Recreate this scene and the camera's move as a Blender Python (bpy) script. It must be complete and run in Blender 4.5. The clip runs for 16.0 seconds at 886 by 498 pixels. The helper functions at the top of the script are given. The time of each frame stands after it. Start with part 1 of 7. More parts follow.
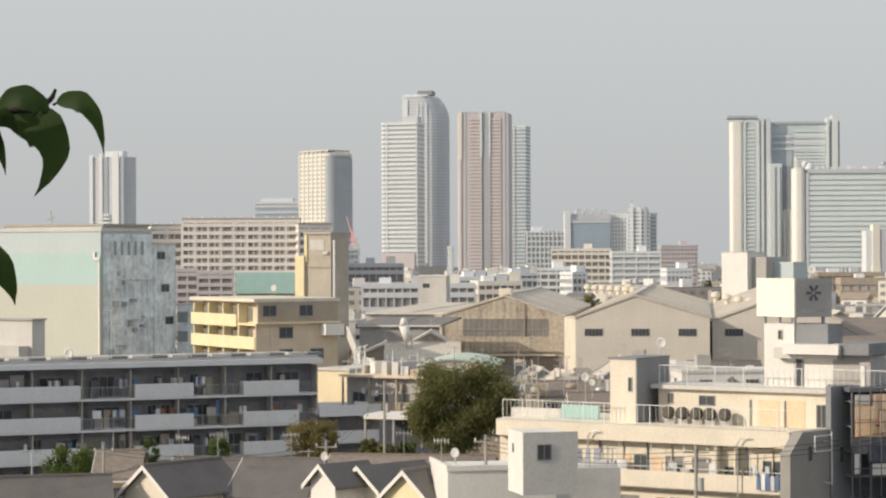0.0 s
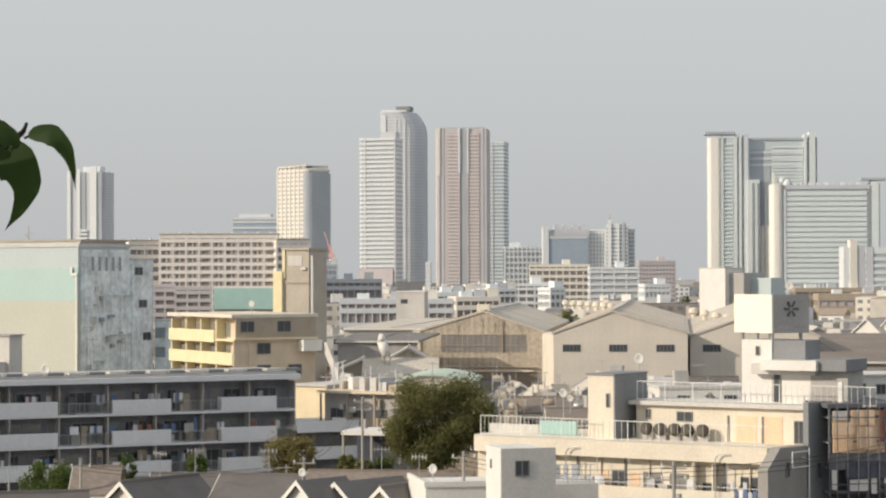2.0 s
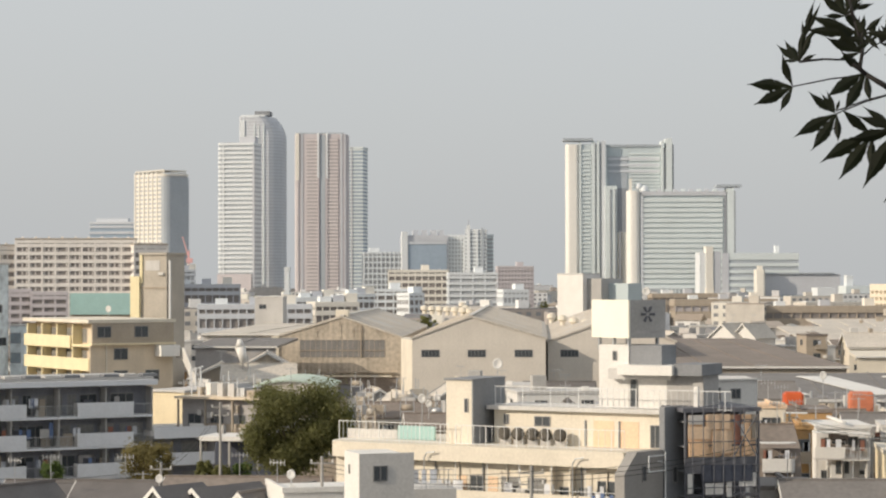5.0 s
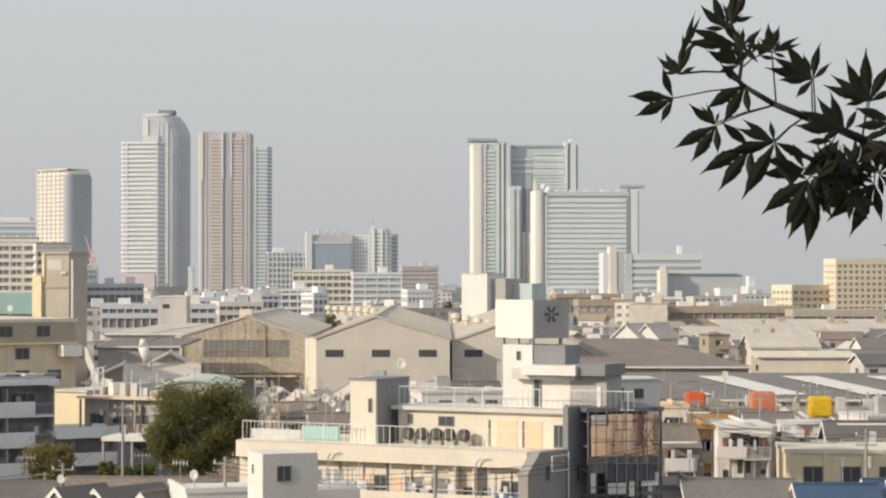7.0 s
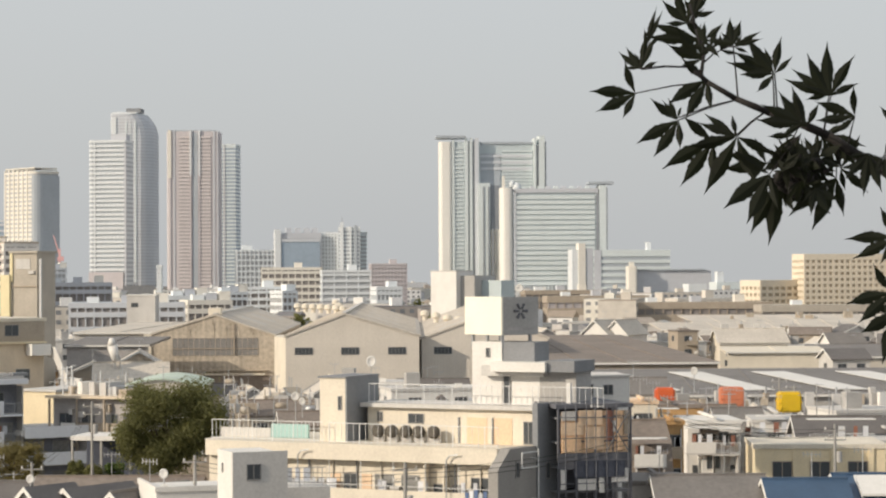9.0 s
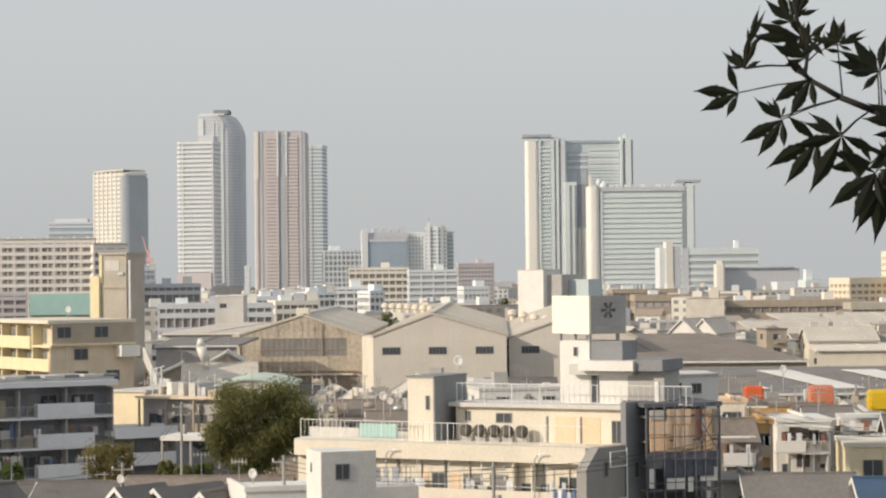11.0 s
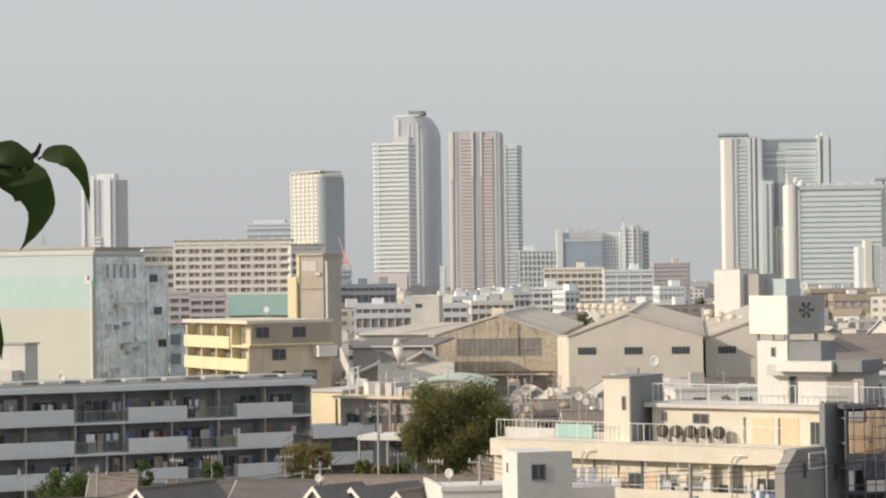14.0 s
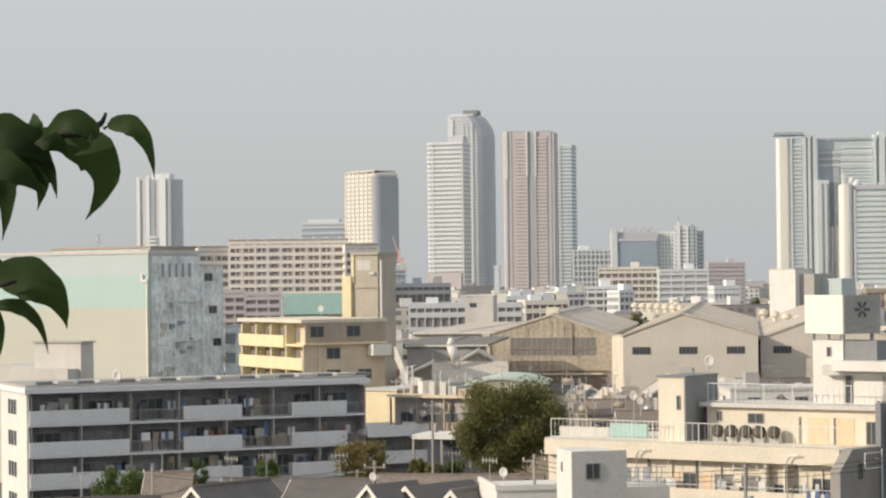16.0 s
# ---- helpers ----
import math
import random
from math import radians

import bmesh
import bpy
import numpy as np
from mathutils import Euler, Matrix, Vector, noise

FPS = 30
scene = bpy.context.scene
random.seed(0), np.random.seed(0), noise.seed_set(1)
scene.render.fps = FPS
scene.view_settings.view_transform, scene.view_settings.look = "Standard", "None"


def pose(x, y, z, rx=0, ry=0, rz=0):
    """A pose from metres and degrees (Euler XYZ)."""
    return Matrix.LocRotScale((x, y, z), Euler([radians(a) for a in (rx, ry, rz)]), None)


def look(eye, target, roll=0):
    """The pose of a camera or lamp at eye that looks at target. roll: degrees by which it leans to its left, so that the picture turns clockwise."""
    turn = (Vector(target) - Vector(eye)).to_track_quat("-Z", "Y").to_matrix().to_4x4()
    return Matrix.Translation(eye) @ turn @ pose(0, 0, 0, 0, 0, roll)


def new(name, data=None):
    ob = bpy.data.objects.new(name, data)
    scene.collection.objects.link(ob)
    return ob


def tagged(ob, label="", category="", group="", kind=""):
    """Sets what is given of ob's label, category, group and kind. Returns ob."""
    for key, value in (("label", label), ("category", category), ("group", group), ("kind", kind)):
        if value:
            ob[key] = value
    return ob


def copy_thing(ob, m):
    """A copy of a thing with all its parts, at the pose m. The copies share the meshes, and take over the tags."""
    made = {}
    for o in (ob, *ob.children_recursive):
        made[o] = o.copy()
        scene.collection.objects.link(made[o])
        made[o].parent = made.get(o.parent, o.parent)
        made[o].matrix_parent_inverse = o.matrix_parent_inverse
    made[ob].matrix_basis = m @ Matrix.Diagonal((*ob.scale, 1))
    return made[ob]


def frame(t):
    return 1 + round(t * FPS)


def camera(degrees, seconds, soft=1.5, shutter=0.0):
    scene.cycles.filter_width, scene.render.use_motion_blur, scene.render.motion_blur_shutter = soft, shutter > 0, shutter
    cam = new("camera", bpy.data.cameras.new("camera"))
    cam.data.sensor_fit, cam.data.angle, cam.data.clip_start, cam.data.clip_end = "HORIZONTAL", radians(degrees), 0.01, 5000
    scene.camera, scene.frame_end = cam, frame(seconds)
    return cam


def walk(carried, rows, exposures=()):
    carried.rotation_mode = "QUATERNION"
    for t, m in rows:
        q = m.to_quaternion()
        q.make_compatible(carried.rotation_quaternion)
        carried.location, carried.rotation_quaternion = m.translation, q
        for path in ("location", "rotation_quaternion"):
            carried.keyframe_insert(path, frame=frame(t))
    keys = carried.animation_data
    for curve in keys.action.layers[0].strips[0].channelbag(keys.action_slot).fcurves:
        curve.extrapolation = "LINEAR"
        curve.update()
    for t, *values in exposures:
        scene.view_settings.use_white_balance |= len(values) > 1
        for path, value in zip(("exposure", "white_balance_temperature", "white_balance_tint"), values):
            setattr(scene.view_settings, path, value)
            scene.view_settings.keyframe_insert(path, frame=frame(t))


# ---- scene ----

cam = camera(22, 16.0, soft=2.2)

# seconds, sidestep, lift, heading, pitch, roll (metres and degrees)
EYE = 24.0
STEPS = [
    (0.0, -0.0412, -0.0126, -6.495, 0.183, -0.201), (0.5, -0.0376, 0.0099, -6.49, 0.255, -0.216),
    (1.0, -0.04, -0.0405, -6.408, 0.344, -0.222), (1.5, -0.0358, -0.0144, -6.23, 0.466, -0.213),
    (2.0, -0.0322, 0.0123, -5.944, 0.574, -0.174), (2.5, -0.0295, -0.0174, -5.539, 0.681, -0.221),
    (3.0, -0.025, 0.0387, -5.022, 0.71, -0.159), (3.5, -0.0286, -0.007, -4.408, 0.707, -0.213),
    (4.0, -0.0259, -0.0083, -3.754, 0.706, -0.164), (6.5, 0.0005, -0.0004, -0.538, 0.693, -0.056),
    (7.0, 0.0, 0.0, 0.0, 0.696, 0.0), (7.5, 0.0022, -0.0018, 0.575, 0.691, -0.029),
    (8.0, 0.0045, -0.001, 0.935, 0.673, -0.133), (8.2, 0.0045, -0.001, 0.996, 0.662, -0.192),
    (10.3, -0.003, 0.0005, -0.404, 0.603, -0.56), (10.5, -0.0043, 0.0007, -0.668, 0.618, -0.581),
    (11.0, -0.0061, 0.0005, -1.402, 0.626, -0.597), (11.5, -0.0094, -0.0003, -2.159, 0.636, -0.643),
    (12.0, -0.0148, -0.0001, -2.957, 0.649, -0.647), (12.5, -0.0191, 0.0013, -3.782, 0.662, -0.694),
    (13.0, -0.0283, 0.0027, -4.628, 0.663, -0.696), (13.5, -0.0337, 0.0093, -5.489, 0.672, -0.699),
    (14.0, -0.0322, 0.0294, -6.3, 0.68, -0.727), (14.5, -0.0385, 0.0165, -6.915, 0.688, -0.72),
    (15.0, -0.0415, 0.003, -7.351, 0.687, -0.688), (15.5, -0.0448, -0.0033, -7.602, 0.685, -0.65),
    (16.0, -0.0463, -0.0117, -7.663, 0.685, -0.671)]


def heading(sx, sz, yaw, pitch, roll):
    e = Vector((sx, 0, EYE + sz))
    y, p = radians(yaw), radians(pitch)
    return look(e, e + Vector((math.sin(y) * math.cos(p), math.cos(y) * math.cos(p), math.sin(p))) * 100, roll)


walk(cam, [(s[0], heading(*s[1:])) for s in STEPS])

# ---- light: hazy low afternoon sun from the left, slightly behind the viewer ----
SUN_EL, SUN_AZ = 23.0, 207.0   # azimuth of the way to the sun, degrees counter-clockwise from +x
world = bpy.data.worlds.new("hazy_sky")
scene.world = world
world.use_nodes = True
wn, wl = world.node_tree.nodes, world.node_tree.links
bg = wn["Background"]
sky = wn.new("ShaderNodeTexSky")
sky.sky_type, sky.sun_disc = "NISHITA", False
sky.sun_elevation, sky.sun_rotation = radians(SUN_EL), radians(90 - SUN_AZ)
sky.dust_density, sky.air_density = 4.0, 1.0
mixer = wn.new("ShaderNodeMix")
mixer.data_type = "RGBA"
mixer.inputs[0].default_value = 0.82
mixer.inputs[7].default_value = (5.65, 5.8, 5.88, 1)
wl.new(sky.outputs[0], mixer.inputs[6])
tc = wn.new("ShaderNodeTexCoord")
sep = wn.new("ShaderNodeSeparateXYZ")
haze = wn.new("ShaderNodeMapRange")   # the haze layer is a little dimmer towards the horizon
haze.inputs[1].default_value, haze.inputs[2].default_value = 0.0, 0.13
haze.inputs[3].default_value, haze.inputs[4].default_value = 0.93, 1.03
dim = wn.new("ShaderNodeVectorMath")
dim.operation = "SCALE"
wl.new(tc.outputs["Generated"], sep.inputs[0])
wl.new(sep.outputs[2], haze.inputs[0])
wl.new(mixer.outputs[2], dim.inputs[0])
wl.new(haze.outputs[0], dim.inputs["Scale"])
wl.new(dim.outputs[0], bg.inputs[0])
bg.inputs[1].default_value = 0.113
sun = new("sun", bpy.data.lights.new("sun", "SUN"))
sun.data.energy, sun.data.angle, sun.data.color = 3.5, radians(0.8), (1.0, 0.86, 0.69)
sa, se = radians(SUN_AZ), radians(SUN_EL)
sun.matrix_world = look((0, 0, 300), Vector((0, 0, 300)) - Vector((math.cos(sa) * math.cos(se), math.sin(sa) * math.cos(se), math.sin(se))))
scene.view_settings.exposure = 0.0


# ---- materials ----
def mat(name, col, rough=0.8, metal=0.0, var=0.12, scale=0.5, fine=6.0, bump=0.15, streak=0.0, rnd=0.0, island=0.0, waves=0.0):
    m = bpy.data.materials.new(name)
    m.use_nodes = True
    n, l = m.node_tree.nodes, m.node_tree.links
    b = n["Principled BSDF"]
    tc = n.new("ShaderNodeTexCoord")
    a = n.new("ShaderNodeTexNoise")
    a.inputs["Scale"].default_value, a.inputs["Detail"].default_value = scale, 5
    l.new(tc.outputs["Object"], a.inputs["Vector"])
    f = n.new("ShaderNodeTexNoise")
    f.inputs["Scale"].default_value, f.inputs["Detail"].default_value = fine, 4
    l.new(tc.outputs["Object"], f.inputs["Vector"])
    add = n.new("ShaderNodeMath")
    add.operation = "ADD"
    l.new(a.outputs[0], add.inputs[0])
    l.new(f.outputs[0], add.inputs[1])
    last = add.outputs[0]
    if streak:
        mp = n.new("ShaderNodeMapping")
        mp.inputs["Scale"].default_value = (1.6, 1.6, 0.09)
        l.new(tc.outputs["Object"], mp.inputs[0])
        st = n.new("ShaderNodeTexNoise")
        st.inputs["Scale"].default_value, st.inputs["Detail"].default_value = 1.0, 4
        l.new(mp.outputs[0], st.inputs["Vector"])
        ma = n.new("ShaderNodeMath")
        ma.operation = "MULTIPLY_ADD"
        ma.inputs[1].default_value = streak * 4
        l.new(st.outputs[0], ma.inputs[0])
        l.new(last, ma.inputs[2])
        last, mid = ma.outputs[0], 1.0 + streak * 2
    else:
        mid = 1.0
    mr = n.new("ShaderNodeMapRange")
    mr.inputs[1].default_value, mr.inputs[2].default_value = mid - 0.5, mid + 0.5
    mr.inputs[3].default_value, mr.inputs[4].default_value = 1 - var * 1.6, 1 + var
    l.new(last, mr.inputs[0])
    last = mr.outputs[0]
    for amount, node in ((rnd, "ShaderNodeObjectInfo"), (island, "ShaderNodeNewGeometry")):
        if amount:
            o = n.new(node)
            r2 = n.new("ShaderNodeMapRange")
            r2.inputs[3].default_value, r2.inputs[4].default_value = 1 - amount, 1 + amount * 0.6
            l.new(o.outputs["Random" if amount == rnd and node == "ShaderNodeObjectInfo" else "Random Per Island"], r2.inputs[0])
            mu = n.new("ShaderNodeMath")
            mu.operation = "MULTIPLY"
            l.new(last, mu.inputs[0])
            l.new(r2.outputs[0], mu.inputs[1])
            last = mu.outputs[0]
    sc = n.new("ShaderNodeVectorMath")
    sc.operation = "SCALE"
    sc.inputs[0].default_value = col
    l.new(last, sc.inputs["Scale"])
    l.new(sc.outputs[0], b.inputs["Base Color"])
    b.inputs["Roughness"].default_value, b.inputs["Metallic"].default_value = rough, metal
    bp = n.new("ShaderNodeBump")
    bp.inputs["Strength"].default_value, bp.inputs["Distance"].default_value = bump, 0.05
    if waves:
        w = n.new("ShaderNodeTexWave")
        w.inputs["Scale"].default_value = waves
        l.new(tc.outputs["Object"], w.inputs["Vector"])
        l.new(w.outputs[0], bp.inputs["Height"])
    else:
        l.new(f.outputs[0], bp.inputs["Height"])
    l.new(bp.outputs[0], b.inputs["Normal"])
    return m


def palette(name, colours, rough=0.8, rnd=0.15):
    """A material whose loose pieces take one of several colours each."""
    m = mat(name, (0.5, 0.5, 0.5), rough, 0, 0.15, 0.4, 4.0)
    n, l = m.node_tree.nodes, m.node_tree.links
    g = n.new("ShaderNodeNewGeometry")
    cr = n.new("ShaderNodeValToRGB")
    cr.color_ramp.interpolation = "CONSTANT"
    el = cr.color_ramp.elements
    while len(el) < len(colours):
        el.new(0.5)
    for i, c in enumerate(colours):
        el[i].position, el[i].color = i / len(colours), (*c, 1)
    l.new(g.outputs["Random Per Island"], cr.inputs[0])
    scl = [x for x in n if x.bl_idname == "ShaderNodeVectorMath"][0]
    l.new(cr.outputs[0], scl.inputs[0])
    return m


WHITE = mat("white_paint", (0.76, 0.745, 0.71), 0.7, 0, 0.1, 0.35, 5, streak=0.06)
CREAM = mat("cream_stucco", (0.74, 0.68, 0.57), 0.8, 0, 0.12, 0.4, 5, streak=0.07)
BEIGE = mat("beige_stucco", (0.6, 0.56, 0.49), 0.85, 0, 0.14, 0.4, 6, streak=0.08)
YELLOW = mat("pale_yellow_stucco", (0.8, 0.71, 0.46), 0.8, 0, 0.1, 0.5, 5, streak=0.05)
BROWN = mat("brown_stucco", (0.42, 0.36, 0.29), 0.85, 0, 0.15, 0.4, 5, streak=0.07)
GREY = mat("grey_concrete", (0.43, 0.42, 0.405), 0.85, 0, 0.16, 0.35, 6, streak=0.08)
PALE = mat("pale_concrete", (0.6, 0.585, 0.56), 0.85, 0, 0.14, 0.35, 6, streak=0.08)
# dark grey, brown roof, tile and netting tones are lifted for haze
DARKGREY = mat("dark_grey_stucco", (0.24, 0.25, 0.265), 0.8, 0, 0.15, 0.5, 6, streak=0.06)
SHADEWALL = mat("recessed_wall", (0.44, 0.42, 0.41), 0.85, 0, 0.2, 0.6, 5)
# pane colour is lifted to include the sky it reflects
GLASS = mat("window_glass", (0.085, 0.095, 0.105), 0.1, 0, 0.05, 0.4, 3, 0.02)
ALU = mat("window_frame_alloy", (0.3, 0.3, 0.3), 0.4, 0.7, 0.08, 2, 20)
STEEL = mat("galvanised_steel", (0.5, 0.51, 0.52), 0.45, 0.6, 0.12, 1.5, 15)
RAIL = mat("white_rail_paint", (0.72, 0.73, 0.73), 0.5, 0.1, 0.08, 2, 15)
ROOFGREY = mat("grey_sheet_roof", (0.215, 0.2, 0.188), 0.7, 0.0, 0.2, 0.25, 3, 0.25, waves=3.0)
ROOFBROWN = mat("weathered_brown_roof", (0.25, 0.21, 0.18), 0.8, 0.0, 0.25, 0.12, 2, 0.25, streak=0.05, waves=3.0)
ROOFTAN = mat("tan_sheet_roof", (0.61, 0.56, 0.49), 0.8, 0.0, 0.2, 0.12, 2, 0.2)
RUST = mat("rusty_tan_cladding", (0.52, 0.455, 0.37), 0.85, 0, 0.32, 0.22, 1.6, 0.12, streak=0.22, waves=2.5)
SHEDWALL = mat("pale_shed_cladding", (0.67, 0.62, 0.55), 0.8, 0, 0.1, 0.2, 3, 0.25, streak=0.06, waves=2.5)
TILE = mat("dark_roof_tile", (0.16, 0.148, 0.142), 0.6, 0, 0.2, 0.6, 8, 0.4, waves=4.5)
BLUEROOF = mat("blue_sheet_roof", (0.06, 0.11, 0.19), 0.5, 0.1, 0.15, 0.5, 6, 0.3, waves=4.0)
TEAL = mat("teal_board", (0.36, 0.55, 0.53), 0.7, 0, 0.1, 0.4, 4)
MINT = mat("mint_paint", (0.43, 0.58, 0.565), 0.75, 0, 0.07, 0.12, 2, streak=0.03)
MURALWHITE = mat("pale_blue_white_paint", (0.5, 0.575, 0.595), 0.75, 0, 0.06, 0.12, 2, streak=0.03)
MURALCREAM = mat("pale_cream_paint", (0.52, 0.535, 0.47), 0.75, 0, 0.06, 0.12, 2, streak=0.03)
ORANGE = mat("orange_red_paint", (0.65, 0.13, 0.04), 0.5, 0, 0.12, 1, 8)
SALMON = mat("faded_orange_paint", (0.62, 0.22, 0.12), 0.6, 0, 0.12, 1, 8)
YELLOWTANK = mat("bright_yellow_paint", (0.75, 0.5, 0.02), 0.45, 0, 0.1, 1, 8)
OCHRE = mat("ochre_siding", (0.5, 0.31, 0.14), 0.8, 0, 0.18, 0.8, 6, streak=0.1)
NETTING = mat("dark_scaffold_netting", (0.13, 0.135, 0.155), 0.8, 0, 0.2, 0.6, 6)
WOODPANEL = mat("brown_site_panel", (0.78, 0.54, 0.34), 0.8, 0, 0.2, 0.7, 6, rnd=0.3)
LAUNDRY = mat("laundry_cloth", (0.72, 0.74, 0.78), 0.9, 0, 0.1, 3, 20, rnd=0.3)
BLUECLOTH = mat("blue_cloth", (0.13, 0.19, 0.34), 0.9, 0, 0.1, 3, 20)
POLE = mat("utility_pole_concrete", (0.36, 0.35, 0.33), 0.85, 0, 0.12, 1, 10)
WIRE = mat("black_cable", (0.03, 0.03, 0.03), 0.6, 0, 0.05)
GROUND = mat("town_ground", (0.16, 0.15, 0.135), 0.9, 0, 0.3, 0.03, 0.4)
# tower white, band and glass tones are cooled to carry the haze
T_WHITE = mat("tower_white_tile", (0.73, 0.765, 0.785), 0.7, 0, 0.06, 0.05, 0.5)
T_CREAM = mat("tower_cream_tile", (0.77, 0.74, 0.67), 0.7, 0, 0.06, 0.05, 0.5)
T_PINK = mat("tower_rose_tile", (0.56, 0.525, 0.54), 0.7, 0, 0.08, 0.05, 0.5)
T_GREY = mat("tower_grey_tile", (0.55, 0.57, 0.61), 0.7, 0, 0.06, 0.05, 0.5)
# recess tone, paled to stand for haze over the far towers
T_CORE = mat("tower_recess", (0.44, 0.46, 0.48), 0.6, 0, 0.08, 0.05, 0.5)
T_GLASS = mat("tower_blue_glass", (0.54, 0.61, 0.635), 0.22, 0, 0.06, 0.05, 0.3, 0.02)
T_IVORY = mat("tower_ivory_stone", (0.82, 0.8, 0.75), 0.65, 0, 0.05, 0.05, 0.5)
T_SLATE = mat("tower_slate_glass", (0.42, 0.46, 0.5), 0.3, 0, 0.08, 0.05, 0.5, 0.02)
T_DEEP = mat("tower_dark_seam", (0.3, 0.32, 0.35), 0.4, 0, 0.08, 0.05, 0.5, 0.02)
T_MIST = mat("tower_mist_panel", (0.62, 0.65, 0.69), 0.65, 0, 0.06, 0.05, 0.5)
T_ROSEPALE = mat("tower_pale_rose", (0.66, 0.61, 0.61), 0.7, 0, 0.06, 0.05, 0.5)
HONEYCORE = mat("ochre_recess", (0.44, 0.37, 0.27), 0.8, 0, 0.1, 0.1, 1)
BLUENET = mat("blue_black_netting", (0.07, 0.08, 0.11), 0.85, 0, 0.25, 0.8, 8)
CRANE = mat("faded_red_crane_paint", (0.72, 0.42, 0.42), 0.6, 0, 0.1, 0.5, 4)
ANNEX = mat("dull_grey_stucco", (0.31, 0.3, 0.285), 0.85, 0, 0.14, 0.4, 6, streak=0.08)
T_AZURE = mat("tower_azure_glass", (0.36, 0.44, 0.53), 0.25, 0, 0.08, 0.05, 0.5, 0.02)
DUSTY = mat("dusty_factory_glass", (0.26, 0.25, 0.24), 0.45, 0, 0.25, 0.5, 3, 0.05)
LOUVRE = mat("grey_blue_louvre", (0.3, 0.35, 0.39), 0.6, 0, 0.15, 1, 6)
FANMESH = mat("dark_fan_mesh", (0.1, 0.09, 0.075), 0.6, 0.2, 0.2, 3, 20)
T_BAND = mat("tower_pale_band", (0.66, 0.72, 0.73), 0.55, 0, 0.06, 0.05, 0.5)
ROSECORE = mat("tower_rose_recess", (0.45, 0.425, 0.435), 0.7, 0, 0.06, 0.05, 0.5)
# white panels whose colour takes in the blue of the skylight
PANEL = mat("bluish_white_panel_paint", (0.76, 0.78, 0.81), 0.7, 0, 0.08, 0.4, 5, streak=0.06)
# the bluish shade inside the loggias is put into this wall colour
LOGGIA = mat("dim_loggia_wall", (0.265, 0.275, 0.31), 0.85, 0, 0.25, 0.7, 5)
HONEY = mat("honey_stucco", (0.8, 0.69, 0.48), 0.85, 0, 0.12, 0.5, 6, streak=0.07)
PEACH = mat("peach_weathered_stucco", (0.8, 0.6, 0.42), 0.85, 0, 0.15, 0.6, 6, streak=0.1)
REDBROWN = mat("red_brown_cloth", (0.3, 0.14, 0.1), 0.9, 0, 0.15, 2, 12)
TWIG = mat("dark_twig", (0.013, 0.011, 0.01), 0.8, 0, 0.2, 30, 200)
# real stains, on a blue lightened to carry skylight and haze
FLANK = mat("stained_pale_blue_paint", (0.78, 0.85, 0.88), 0.8, 0, 0.34, 0.35, 1.2, 0.2, streak=0.14)
PEACHTAN = mat("warm_tan_stucco", (0.71, 0.6, 0.46), 0.85, 0, 0.14, 0.4, 5, streak=0.08)
TANKWHITE = mat("ivory_sign_paint", (0.86, 0.83, 0.71), 0.6, 0, 0.05, 0.4, 5)
BARREL = mat("pale_mint_sheet", (0.55, 0.64, 0.55), 0.7, 0, 0.15, 0.3, 3, 0.2, waves=3.0)
TAN = mat("tan_stucco", (0.47, 0.43, 0.37), 0.85, 0, 0.14, 0.4, 5, streak=0.07)
CURTAIN = mat("curtained_glass", (0.3, 0.3, 0.29), 0.25, 0, 0.25, 1.5, 9, 0.02)
FLATS = mat("pale_flats_stucco", (0.8, 0.765, 0.72), 0.8, 0, 0.08, 0.1, 1)
# recess tone puts window glass and gallery shade into one dark colour
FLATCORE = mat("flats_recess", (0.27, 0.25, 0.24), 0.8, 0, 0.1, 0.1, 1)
OCHREFLATS = mat("pale_ochre_stucco", (0.76, 0.68, 0.55), 0.8, 0, 0.08, 0.1, 1)
BARK = mat("bark", (0.06, 0.05, 0.04), 0.9, 0, 0.25, 3, 20, 0.5)


def leafmat(name, col, light):
    m = mat(name, col, 0.68, 0, 0.25, 3, 30, 0.1, rnd=0.2, island=0.35)
    m.node_tree.nodes["Principled BSDF"].inputs["Specular IOR Level"].default_value = 0.3
    n, l = m.node_tree.nodes, m.node_tree.links
    b = n["Principled BSDF"]
    tr = n.new("ShaderNodeBsdfTranslucent")
    tr.inputs[0].default_value = (*light, 1)
    mx = n.new("ShaderNodeMixShader")
    mx.inputs[0].default_value = 0.4
    l.new(b.outputs[0], mx.inputs[1])
    l.new(tr.outputs[0], mx.inputs[2])
    l.new(mx.outputs[0], n["Material Output"].inputs[0])
    return m


LEAF = leafmat("green_foliage", (0.2, 0.205, 0.085), (0.26, 0.26, 0.09))
LEAFBROWN = leafmat("olive_foliage", (0.25, 0.215, 0.09), (0.3, 0.25, 0.09))
LEAFBRIGHT = leafmat("fresh_foliage", (0.12, 0.175, 0.055), (0.16, 0.22, 0.06))
# leaf colour is darkened for the shade the branch hangs in
MAPLE = leafmat("maple_leaf", (0.016, 0.019, 0.011), (0.022, 0.027, 0.008))
BROAD = leafmat("broad_leaf", (0.03, 0.06, 0.018), (0.06, 0.1, 0.02))

# ---- building helpers ----
K = 4033.0   # one unit of bearing b or rise v is 1/4033 of the distance north


def east(b, d):
    return b * d / K


def high(v, d):
    return EYE + v * d / K


